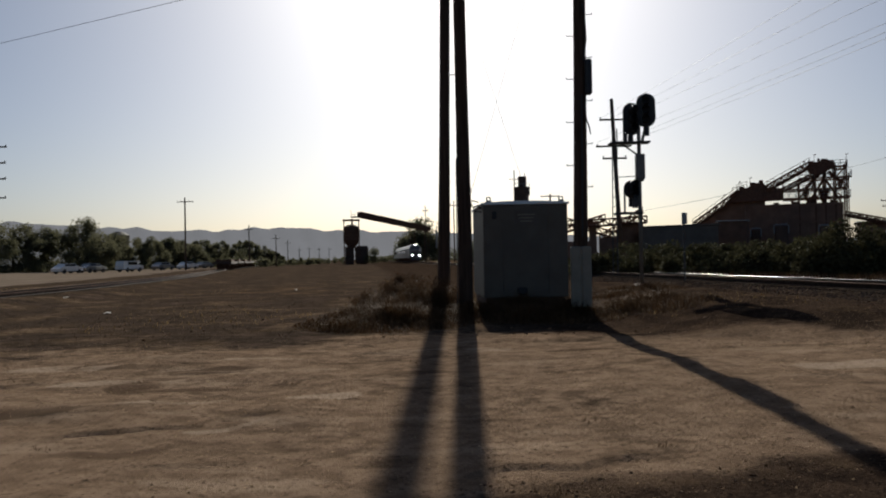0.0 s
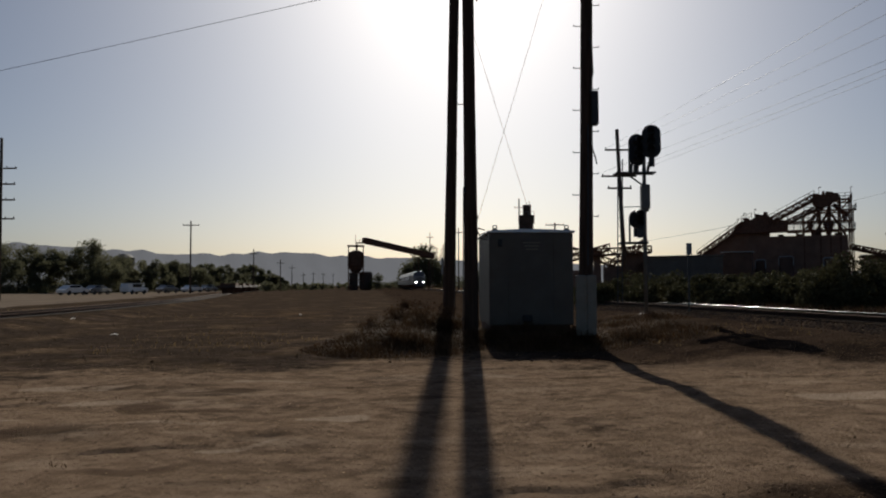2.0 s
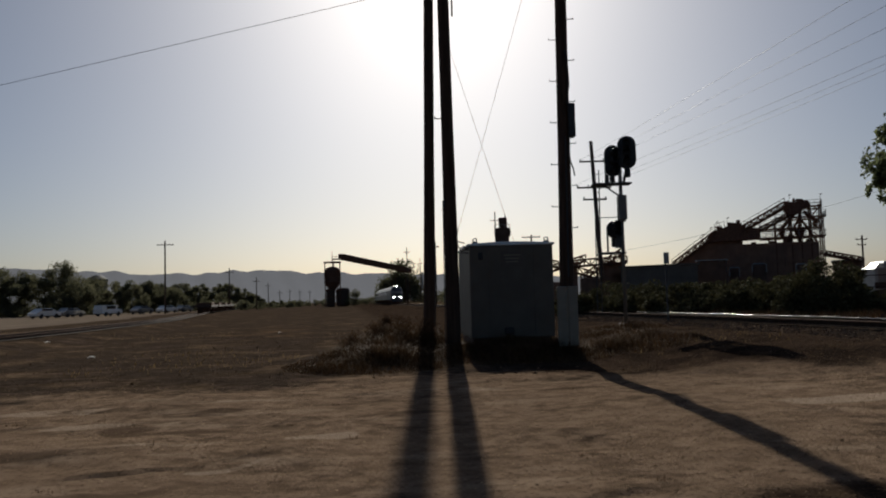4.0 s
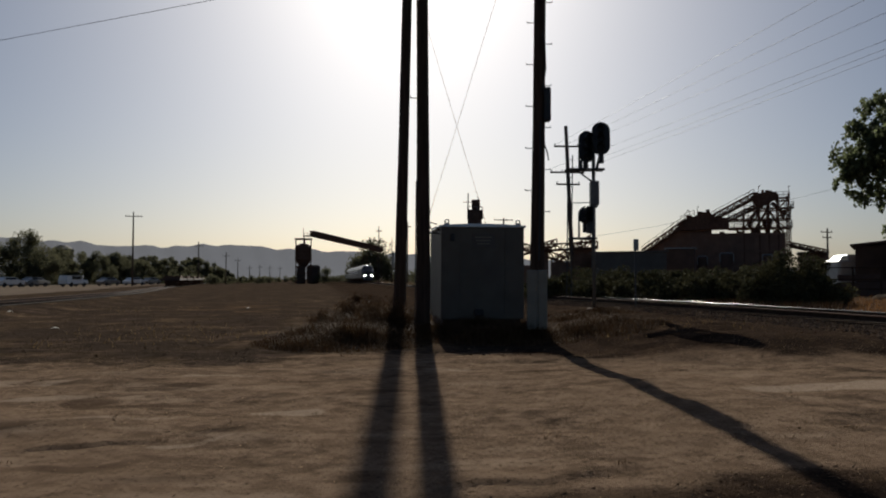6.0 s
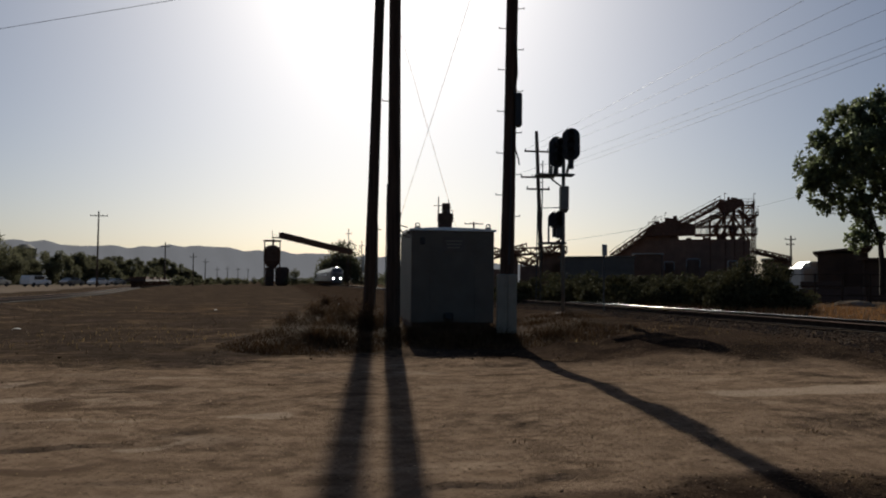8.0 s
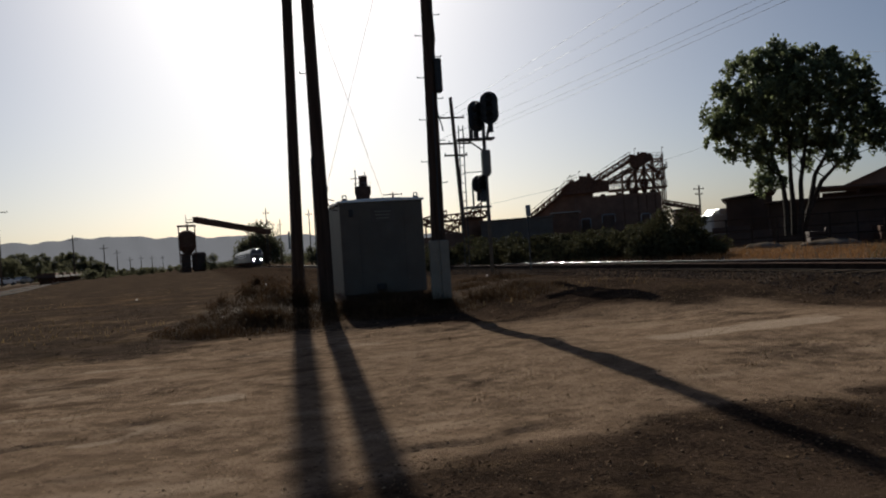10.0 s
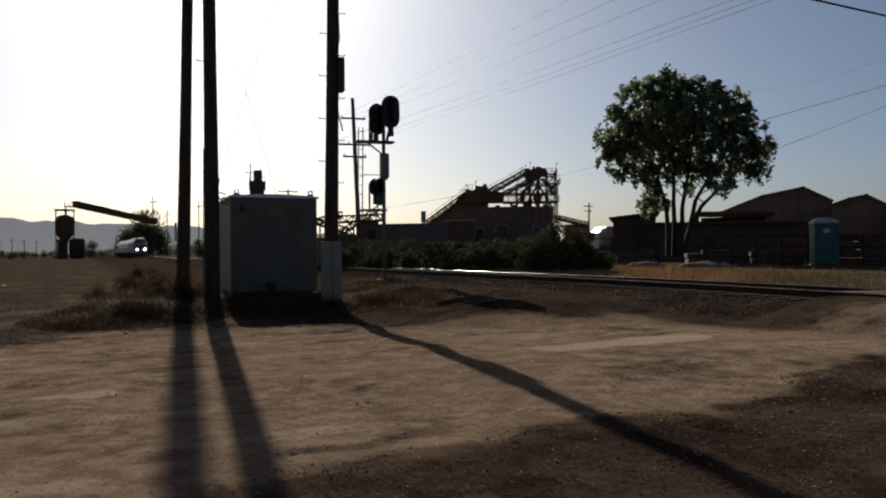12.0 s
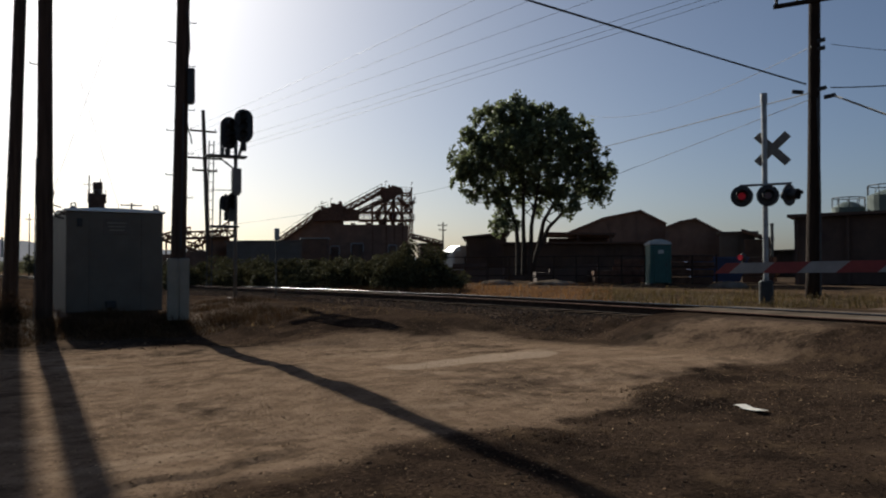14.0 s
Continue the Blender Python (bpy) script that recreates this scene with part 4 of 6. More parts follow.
# ---------------------------------------------------------------- weeds round the box
def weeds():
    r = np.random.RandomState(21)

    def clumped(cx, cy, rx, ry, n, tall, material, label, seed, width=0.012):
        """Grass in tussocks: height follows an uneven hump and falls off to the rim."""
        P = patch(cx, cy, rx, ry, n, r, 0.75)
        q = np.hypot((P[:, 0] - cx) / rx, (P[:, 1] - cy) / ry)
        lump = 0.55 + 0.45 * np.sin(P[:, 0] * 2.3 + seed) * np.sin(P[:, 1] * 2.9 + 2 * seed)
        keep = r.rand(n) < 0.25 + 0.75 * lump
        h = tall * (1.08 - q ** 2) * (0.35 + 0.65 * lump) * r.uniform(0.4, 1.0, n)
        blades("dry_weeds", P[keep], np.maximum(h[keep], 0.04), 1.15, width, material, label, seed=seed)

    clumped(-1.1, 18.2, 2.1, 2.2, 18000, 0.66, DRYDARK, "tangled brown dead weeds beside the poles", 22)
    clumped(-0.5, 20.6, 1.9, 2.4, 13000, 1.15, DRYDARK, "tall dead weeds behind the wooden poles", 23)
    clumped(-0.6, 25.5, 2.6, 3.0, 2600, 0.7, DRY, "straw coloured weeds beyond the poles", 24)
    clumped(2.4, 19.4, 2.4, 2.3, 26000, 0.72, DRYDARK, "dark brown weeds in the shade of the cabin", 28)
    clumped(5.2, 20.0, 2.0, 1.9, 6500, 0.55, DRYDARK, "low reddish brown dead grass by the signal pole", 29)
    clumped(5.4, 24.5, 2.0, 3.0, 2600, 0.3, DRYDARK, "low brown grass between cabin and rails", 30)
    clumped(7.0, 26.6, 1.5, 1.5, 2600, 0.45, DRYDARK, "brown grass round the foot of the signal", 35)
    clumped(0.7, 19.2, 1.3, 1.9, 7000, 0.6, DRYDARK, "matted dark weeds between the wooden poles", 36)
    # stunted shrub
    n = 190
    a, q = r.rand(n) * 6.283, r.rand(n) ** 0.5
    cs = np.stack([1.7 * q * np.cos(a), 1.3 * q * np.sin(a), (0.1 + 1.15 * r.rand(n)) * (1.05 - 0.8 * q)], -1)
    v, f = leaf_cloud(cs, r.uniform(0.14, 0.3, n), 190, 0.02, 25, inner=0.05)
    sh = thing("weed_bush", -0.55, 21.2, ground_z(-0.55, 21.2), "scrubby half-dead brown bush beside the cabin", "bush")
    mesh_part("foliage", v.tolist(), f.tolist(), DRYDARK, sh)
    # thin cover over the rough ground
    n = 9000
    x, y = r.uniform(-26, 9, n), 17.5 + 50 * r.rand(n) ** 1.2
    keep = np.sin(x * 0.5 + 2 * np.sin(y * 0.21)) + np.sin(y * 0.4 + x * 0.13) > 0.75
    P = np.stack([x, y, height(x, y)], -1)[keep]
    blades("dry_grass", P, r.uniform(0.03, 0.13, len(P)), 0.8, 0.015, DRY, "sparse tufts of dry straw grass", seed=26)
    n = 34
    x, y = r.uniform(-6, 9, n), r.uniform(4, 14, n)
    tuft = np.repeat(np.stack([x, y], -1), 12, 0) + 0.05 * r.randn(n * 12, 2)
    P = np.stack([tuft[:, 0], tuft[:, 1], height(tuft[:, 0], tuft[:, 1])], -1)
    blades("dead_sprigs", P, r.uniform(0.015, 0.06, len(P)), 0.8, 0.005, DRYDARK, "little dead sprigs poking from the dirt", seed=27)


weeds()


# ---------------------------------------------------------------- bank of shrubs beyond the rails
def shrub(x, y, z, w, d, h, n, seed, material=SHRUB, label="dusty dark green shrub on the bank", leaf=0.07, per=150, name="shrub"):
    r = np.random.RandomState(seed)
    t = thing(name, x, y, z, label, "bush", "trackside shrubs")
    a, q = r.rand(n) * 6.283, r.rand(n) ** 0.5
    cs = np.stack([w / 2 * q * np.cos(a), d / 2 * q * np.sin(a), np.zeros(n)], -1)
    top = h * (1 - 0.55 * q ** 2) * r.uniform(0.55, 1.0, n)
    cs[:, 2] = top * r.uniform(0.25, 1.0, n)
    v, f = leaf_cloud(cs, r.uniform(0.16, 0.3, n) * h, per, leaf, seed + 1, inner=0.15)
    v[:, 2] = np.maximum(v[:, 2], -0.05)
    mesh_part("foliage", v.tolist(), f.tolist(), material, t)
    bm = bmesh.new()
    for k in range(5):
        rod(bm, (0, 0, -0.1), tuple(cs[k] * 0.85), 0.03, 0.012, 5)
    part("stems", bm, BARK, t)
    return t


k = 0
for az, dist, w, h in ((9, 47, 5, 1.7), (12.5, 43, 4, 1.65), (14.2, 46, 4, 1.8), (15.8, 41, 4, 1.7), (17.2, 45, 4, 1.9), (18.6, 39, 4, 1.6), (20.0, 43, 4, 1.85), (21.2, 37.5, 3.6, 1.55), (22.6, 40, 4, 1.8), (24.2, 37, 3.4, 1.8)):
    c = polar(az, dist)
    shrub(c.x, c.y, ground_z(c.x, c.y), w, 2.6, h, 46, 100 + k, label="dusty dark green shrub on the bank")
    k += 2
for az, dist, w, h in ((25.6, 36, 3.0, 2.1), (27.2, 34.5, 3.2, 2.25), (28.7, 35.5, 2.4, 1.85)):
    c = polar(az, dist)
    shrub(c.x, c.y, ground_z(c.x, c.y), w, 2.6, h, 60, 140 + k, label="large dense dark shrub beyond the rails", per=190)
    k += 2


def bank_grass():
    r = np.random.RandomState(31)
    n = 15000
    s = r.uniform(2.6, 11, n)
    y = r.uniform(10.5, 40, n)
    x = np.interp(y, TRACK_Y, TRACK_X) + s
    az = np.degrees(np.arctan2(x, y))
    keep = (az > 30.0) & (az < 41.5)
    P = np.stack([x, y, height(x, y)], -1)[keep]
    lump = 0.5 + 0.5 * np.sin(P[:, 0] * 1.7 + 2 * np.sin(P[:, 1])) * np.sin(P[:, 1] * 2.1)
    P = P[r.rand(len(P)) < 0.3 + 0.7 * lump]
    blades("golden_grass", P, r.uniform(0.08, 0.46, len(P)) * (0.4 + 0.9 * r.rand(len(P)) ** 2), 1.15, 0.018, GOLD, "golden dry grass along the far side of the rails", seed=32)
    keep = (az >= 39.5) & (y > 11.5)
    P = np.stack([x, y, height(x, y)], -1)[keep]
    blades("roadside_weeds", P, r.uniform(0.06, 0.36, len(P)) * (0.4 + 1.2 * r.rand(len(P)) ** 3), 1.1, 0.018, GREENGRASS, "yellowish green weeds growing by the crossing", seed=33)
    keep = (az < 30.5)
    P = np.stack([x, y, height(x, y)], -1)[keep]
    blades("dry_grass", P, r.uniform(0.15, 0.4, len(P)), 0.4, 0.02, DRYDARK, "brown grass at the foot of the bank", seed=34)


bank_grass()


# ---------------------------------------------------------------- the broad tree
def big_tree():
    D = 53.0
    c = polar(35.6, D)
    g = ground_z(c.x, c.y)
    t = thing("tree", c.x, c.y, g, "round-crowned green cottonwood tree with several slender trunks", "tree", turn=-35.6)

    def at(az, el, depth=0.0):
        """A place in the tree's own axes from its bearing and height."""
        return Vector((math.tan(radians(0.98 * (az - 35.6) + 0.05)) * D, depth, rise(0, 0.99 * el, D) - g))

    r = np.random.RandomState(41)
    bm = bmesh.new()
    tips = []
    for foot, mid, top in ((at(34.9, -0.5), at(34.8, 2.9), at(33.2, 8.0, 0.4)), (at(35.3, -0.5, 0.2), at(35.3, 3.2, 0.2), at(35.2, 9.5, 0)), (at(35.7, -0.5, -0.2), at(35.9, 3.0, -0.3), at(36.8, 9.0, -0.5)), (at(35.9, -0.4, 0.2), at(36.8, 3.4, 0.3), at(38.9, 7.2, 0.6)), (at(36.0, 0.6, 0.4), at(37.2, 3.0, 0.8), at(39.6, 5.4, 1.4))):
        foot.z = max(foot.z, -0.2)
        p = [foot, foot.lerp(mid, 0.5) + Vector((0.05, 0, 0)), mid, mid.lerp(top, 0.5) + Vector((0.1, 0.1, 0.1)), top]
        rad = [0.19, 0.16, 0.13, 0.08, 0.03]
        for a in range(4):
            rod(bm, p[a], p[a + 1], rad[a], rad[a + 1], 8)
        tips += [p[2], p[3], p[4]]
        for j in range(7):
            s = p[2].lerp(p[4], 0.1 + 0.12 * j)
            e = s + Vector((r.uniform(-2, 2), r.uniform(-2, 2), r.uniform(0.3, 1.6)))
            rod(bm, s, e, 0.045, 0.015, 5)
    part("trunk", bm, BARK, t)
    # crown: a broad dome, lobed, with gaps
    lobes = [(at(30.9, 7.4), 1.1), (at(32.3, 9.6), 1.5), (at(41.2, 6.8), 0.9), (at(39.8, 9.0), 1.2), (at(34.8, 11.9), 0.7), (at(33.2, 11.2), 0.9), (at(31.9, 8.0), 2.0), (at(33.6, 10.2), 2.3), (at(35.4, 10.5), 2.1), (at(37.2, 10.0), 2.2), (at(38.8, 9.2), 2.0), (at(40.1, 7.8), 1.7), (at(40.2, 6.2), 1.3), (at(31.4, 6.6), 1.5), (at(33.0, 6.9), 2.1), (at(35.0, 7.4, 0.5), 2.6), (at(37.2, 7.2), 2.5), (at(39.0, 6.4), 1.9), (at(36.3, 5.4, 1.0), 1.7), (at(33.9, 5.0), 1.3), (at(38.5, 4.7, -0.5), 1.2), (at(40.9, 5.2), 0.8), (at(33.6, 3.1, -0.5), 0.7), (at(34.3, 3.5, 0.3), 0.7), (at(35.0, 9.0, 2.0), 2.2), (at(36.8, 8.5, -2.0), 2.2), (at(34.0, 8.4, -1.8), 1.9), (at(32.4, 5.3), 1.0), (at(34.4, 11.3), 0.9), (at(37.9, 10.8), 0.9), (at(36.0, 11.3), 0.8)]
    cs, rs = [], []
    for c0, R in lobes:
        k = int(10.5 * R * R) + 7
        for _ in range(k):
            d = Vector(r.randn(3)).normalized()
            p = c0 + Vector((d.x * R, d.y * R * 0.8, d.z * R * 0.78)) * (r.rand() ** 0.3)
            cs.append(tuple(p))
            rs.append(r.uniform(0.16, 0.42))
    v, f = leaf_cloud(np.array(cs), np.array(rs), 36, 0.135, 42, squash=1.5, inner=0.05)
    mesh_part("crown", v.tolist(), f.tolist(), LEAF, t)


big_tree()


# ---------------------------------------------------------------- far trees on the road side
def tree_row():
    r = np.random.RandomState(51)
    k = 0
    for az, dist, w, h in ((-34, 150, 16, 10), (-31, 165, 15, 10), (-28.6, 170, 15, 8.2), (-26.6, 172, 13, 7.2), (-24.3, 165, 11, 8.8), (-22.6, 178, 13, 7.0), (-20.9, 185, 12, 6.2), (-19.4, 195, 11, 6.2), (-18.1, 200, 11, 6.3), (-16.8, 212, 12, 6.0), (-15.5, 225, 12, 6.2), (-14.2, 235, 11, 6.6), (-13.0, 240, 9, 5.0), (-12.2, 250, 7, 3.6)):
        c = polar(az, dist)
        t = thing("roadside_tree", c.x, c.y, 0.05, "rounded dark green tree along the distant road", "tree", "roadside trees")
        n = 85
        a, q = r.rand(n) * 6.283, r.rand(n) ** 0.5
        cs = np.stack([w / 2 * q * np.cos(a), w / 3 * q * np.sin(a), h * 1.15 * r.rand(n) ** 0.8 * (1.0 - 0.4 * q ** 2)], -1)
        v, f = leaf_cloud(cs, r.uniform(0.12, 0.22, n) * h, 240, 0.16, 300 + k, inner=0.05)
        v[:, 2] = np.maximum(v[:, 2], 0.05)
        mesh_part("crown", v.tolist(), f.tolist(), FARLEAF, t)
        bm = bmesh.new()
        rod(bm, (0, 0, -0.1), (0.2, 0, h * 0.55), 0.3, 0.15, 8)
        part("trunk", bm, BARK, t)
        k += 1


tree_row()

# ---------------------------------------------------------------- works beyond the rails
def lattice(bm, p, q, w, h, n, r, r2=None):
    """A box truss from p to q, with posts and diagonals."""
    p, q = Vector(p), Vector(q)
    d = (q - p).normalized()
    side = Vector((-d.y, d.x, 0)).normalized() * (w / 2)
    up = Vector((0, 0, h))
    r2 = r2 or r * 0.7
    for s in (side, -side):
        for u in (Vector(), up):
            rod(bm, p + s + u, q + s + u, r, seg=5)
        for k in range(n + 1):
            a = p.lerp(q, k / n) + s
            rod(bm, a, a + up, r2, seg=4)
            if k < n:
                b = p.lerp(q, (k + 1) / n) + s
                rod(bm, a + (up if k % 2 else Vector()), b + (Vector() if k % 2 else up), r2, seg=4)


def hopper_silo():
    D = 250.0
    c = polar(-6.5, D)
    g = ground_z(c.x, c.y)
    t = thing("loading_silo", c.x, c.y, g, "dark steel loading silo on legs with open top frame", "silo", turn=6.5)
    x0 = -0.25
    bm = bmesh.new()
    for za, zb, ra, rb in ((7.6, 11.0, 2.55, 2.55), (11.0, 11.9, 2.55, 2.1), (11.9, 12.5, 2.1, 1.0), (6.4, 7.6, 1.9, 2.55), (5.2, 6.4, 0.9, 1.9)):
        rod(bm, (x0, 0, za), (x0, 0, zb), ra, rb, seg=20)
    part("bin", bm, RUST, t, smooth=False)
    bm = bmesh.new()
    for zz in (7.7, 9.0, 10.3, 11.0):
        ring(bm, Vector((x0, 0, zz)), Matrix(((1, 0, 0), (0, 0, 1), (0, 1, 0))), 2.6, 0.09, 20)
    part("bin_hoop", bm, RUST, t)
    for sx in (-2.55, 2.1):
        for sy in (-2.0, 2.0):
            bm = bmesh.new()
            box(bm, sx, sy, 7.0, 0.3, 0.3, 14.0)
            part("leg", bm, RUST, t)
    bm = bmesh.new()
    for zz in (1.0, 3.2, 5.2):
        for sy in (-2.0, 2.0):
            box(bm, x0, sy, zz, 4.8, 0.22, 0.26)
            rod(bm, (-2.55, sy, zz), (2.1, sy, zz + 2.0), 0.1, seg=4)
        for sx in (-2.55, 2.1):
            box(bm, sx, 0, zz, 0.22, 4.0, 0.26)
    part("lower_frame", bm, RUST, t)
    bm = bmesh.new()
    box(bm, -0.9, 0, 2.6, 2.7, 3.0, 5.2, bevel=0.1)
    box(bm, -0.5, 0, 5.6, 2.0, 2.2, 1.4, bevel=0.1)
    part("loading_chute", bm, DARKWALL, t)
    bm = bmesh.new()
    for sy in (-2.0, 2.0):
        box(bm, x0, sy, 13.9, 5.4, 0.25, 0.4)
    for sx in (-2.55, 2.1):
        box(bm, sx, 0, 13.9, 0.25, 4.2, 0.3)
    part("top_frame", bm, RUST, t)
    bm = bmesh.new()
    box(bm, 0.0, 0, 13.3, 0.6, 0.6, 2.2)
    box(bm, 0.9, 0, 14.9, 2.6, 1.2, 0.35)
    for sx in (-0.2, 0.9, 2.0):
        box(bm, sx, -0.6, 15.3, 0.1, 0.1, 1.0)
    box(bm, 0.9, -0.6, 15.75, 2.4, 0.1, 0.1)
    rod(bm, (-0.3, 0, 14.5), (-0.3, 0, 17.3), 0.07, seg=5)
    part("vent_stack", bm, RUST, t)
    bm = bmesh.new()
    box(bm, 2.9, 0.3, 2.9, 4.2, 3, 5.8, bevel=0.6)
    part("base_housing", bm, DARKWALL, t)
    a, b = polar(-5.95, D, 15.6), polar(-1.0, D + 25, 11.6)
    m = (a + b) / 2
    t2 = thing("conveyor", m.x, m.y, m.z, "enclosed dark conveyor bridge running down to the silo", "conveyor")
    bm = bmesh.new()
    d = b - a
    ang = math.degrees(math.atan2(d.y, d.x))
    slope = -math.degrees(math.atan2(d.z, d.xy.length))
    box(bm, 0, 0, 0, d.length, 2.0, 1.6, rz=ang, ry=slope)
    box(bm, 0, 0, 0.85, d.length + 0.4, 2.3, 0.12, rz=ang, ry=slope)
    part("gallery", bm, RUST, t2)
    for u in (0.75, 0.97):
        p = a.lerp(b, u) - m
        bm = bmesh.new()
        for q in (-0.6, 0.6):
            rod(bm, (p.x + q, p.y, p.z - 0.6), (p.x + q * 1.4, p.y, 0.1 - m.z), 0.1, seg=5)
        part("trestle", bm, RUST, t2)


hopper_silo()
c = polar(-1.75, 288)
shrub(c.x, c.y, 0.1, 13.5, 8, 16.5, 110, 400, FARLEAF, "large round dark green tree beside the conveyor", 0.4, 120, "far_tree")
c = polar(-5.1, 248)
shrub(c.x, c.y, 0.1, 4.2, 3, 5.6, 24, 410, FARLEAF, "small dark bush below the silo", 0.2, 80, "far_bush")
c = polar(3.0, 150)
shrub(c.x, c.y, 0.1, 9, 5, 5.6, 40, 420, FARLEAF, "dark green trees behind the cabin", 0.25, 80, "far_tree")


def prism(bm, outline, y0, y1):
    """An upright slab with the given (x, z) outline, from y0 back to y1."""
    front = [bm.verts.new((x, y0, z)) for x, z in outline]
    back = [bm.verts.new((x, y1, z)) for x, z in outline]
    n = len(outline)
    bm.faces.new(front)
    bm.faces.new(back[::-1])
    for k in range(n):
        bm.faces.new((front[k], back[k], back[(k + 1) % n], front[(k + 1) % n]))
    bmesh.ops.recalc_face_normals(bm, faces=bm.faces)


def handrail(bm, p, q, step=1.2, h=1.05, r=0.04):
    p, q = Vector(p), Vector(q)
    n = max(1, int((q - p).length / step))
    for k in range(n + 1):
        a = p.lerp(q, k / n)
        rod(bm, a, a + Vector((0, 0, h)), r, seg=4)
    for u in (0.5, 1.0):
        rod(bm, p + Vector((0, 0, h * u)), q + Vector((0, 0, h * u)), r, seg=4)


def plant():
    c = polar(23, 150.0)
    t = thing("aggregate_plant", c.x, c.y, 0.0, "rusty gravel plant with stepped conveyor and open steel tower", "industrial plant", turn=-23)

    def belt(name, p, q, w, h, n, rails=True):
        """A lattice conveyor with its belt deck, idlers and a handrail."""
        p, q = Vector(p), Vector(q)
        b = bmesh.new()
        lattice(b, p, q, w, h, n, 0.09)
        truss = part(name, b, RUST, t)
        b = bmesh.new()
        d = q - p
        m = (p + q) / 2
        box(b, m.x, m.y, m.z - 0.1, d.length, w * 0.8, 0.3, ry=-math.degrees(math.atan2(d.z, d.x)))
        for k in range(n):
            u = p.lerp(q, (k + 0.5) / n)
            box(b, u.x, u.y, u.z + 0.22, 0.3, w * 0.9, 0.25)
        part("belt_deck", b, RUST, truss)
        if rails:
            b = bmesh.new()
            up = Vector((0, -w / 2 - 0.15, h * 0.55))
            handrail(b, p + up, q + up, 1.5)
            part("walkway_rail", b, RUST, truss)

    belt("lower_conveyor", (-13.8, 0, 6.0), (-6.0, 0, 11.6), 1.6, 1.0, 13)
    belt("upper_conveyor", (-1.6, 0, 12.0), (5.6, 0, 15.9), 1.8, 1.0, 13)
    belt("feeder_conveyor", (1.0, 1.0, 11.9), (7.2, 1.0, 14.9), 1.5, 0.6, 11, False)
    belt("discharge_conveyor", (11.2, 0, 7.4), (17.4, 0, 5.9), 1.5, 0.7, 10, False)
    # walls below the raking conveyor and the long bunker
    bm = bmesh.new()
    prism(bm, [(-13.0, 0), (-2.0, 0), (-1.6, 10.7), (-7.6, 10.6), (-13.0, 6.3)], 1.0, 6.0)
    part("raked_wall", bm, BROWNWALL, t)
    bm = bmesh.new()
    box(bm, 2.8, 3.2, 4.9, 15.8, 6, 9.8)
    for k in range(10):
        box(bm, -5.0 + 15.6 * k / 9, 0.08, 4.9, 0.3, 0.35, 9.7)
    for zz in (3.2, 6.6, 9.6):
        box(bm, 2.8, 0.1, zz, 15.9, 0.26, 0.3)
    part("bunker_wall", bm, BROWNWALL, t)
    for x, w, h in ((0.2, 0.9, 0.35), (3.2, 1.1, 0.4), (5.9, 1.6, 0.7), (9.4, 1.2, 0.45)):
        bm = bmesh.new()
        box(bm, x, 2.0, 9.8 + h / 2, w, 2.0, h, bevel=0.06)
        part("bunker_hatch", bm, RUST, t)
    # transfer gallery between the two conveyors
    bm = bmesh.new()
    prism(bm, [(-8.2, 10.4), (1.4, 10.6), (1.4, 12.5), (-1.2, 12.8), (-1.8, 13.6), (-3.0, 13.7), (-4.6, 12.9), (-6.4, 12.4), (-7.2, 11.4)], -0.6, 2.6)
    gallery = part("transfer_gallery", bm, RUST, t)
    for x, z, w, h in ((-5.4, 12.9, 1.0, 0.6), (-3.6, 13.6, 0.9, 0.5), (-2.2, 13.9, 0.7, 0.6), (-0.2, 12.9, 1.0, 0.4)):
        bm = bmesh.new()
        box(bm, x, 0.8, z, w, 1.4, h, bevel=0.08)
        part("motor_housing", bm, RUST, gallery)
    for p, q in (((-6.2, -0.6, 12.5), (-4.5, -0.6, 13.0)), ((-1.2, -0.6, 12.8), (1.4, -0.6, 12.5))):
        bm = bmesh.new()
        handrail(bm, p, q, 0.85)
        part("gallery_rail", bm, RUST, gallery)
    # head house on the summit
    bm = bmesh.new()
    prism(bm, [(5.0, 16.2), (6.6, 16.8), (7.3, 16.9), (7.5, 17.3), (8.5, 17.2), (8.7, 16.8), (9.6, 16.6), (9.5, 15.7), (8.6, 15.5), (8.2, 14.9), (6.5, 14.5), (5.6, 15.0)], -0.4, 2.2)
    head = part("head_house", bm, RUST, t)
    for x, z, w, h in ((6.0, 16.8, 0.7, 0.5), (9.0, 16.8, 0.8, 0.5), (7.1, 17.2, 0.4, 0.5)):
        bm = bmesh.new()
        box(bm, x, 0.8, z, w, 1.2, h, bevel=0.08)
        part("motor_housing", bm, RUST, head)
    # open tower: columns, decks with rails, braces
    columns = ((3.9, 13.2), (6.5, 14.6), (8.05, 15.2), (9.6, 16.3), (11.3, 16.7))
    for x, top in columns:
        for y in (0.3, 5.0):
            bm = bmesh.new()
            box(bm, x, y, top / 2, 0.26, 0.26, top)
            part("column", bm, RUST, t)
    for x0, x1, z in ((1.3, 11.9, 10.7), (1.3, 11.5, 12.2), (4.0, 12.1, 14.05), (9.4, 11.5, 15.85)):
        bm = bmesh.new()
        box(bm, (x0 + x1) / 2, 0.3, z, x1 - x0, 0.25, 0.28)
        box(bm, (x0 + x1) / 2, 5.0, z, x1 - x0, 0.25, 0.28)
        for k in range(int((x1 - x0) / 1.2) + 1):
            box(bm, x0 + 1.2 * k, 2.65, z, 0.12, 4.6, 0.2)
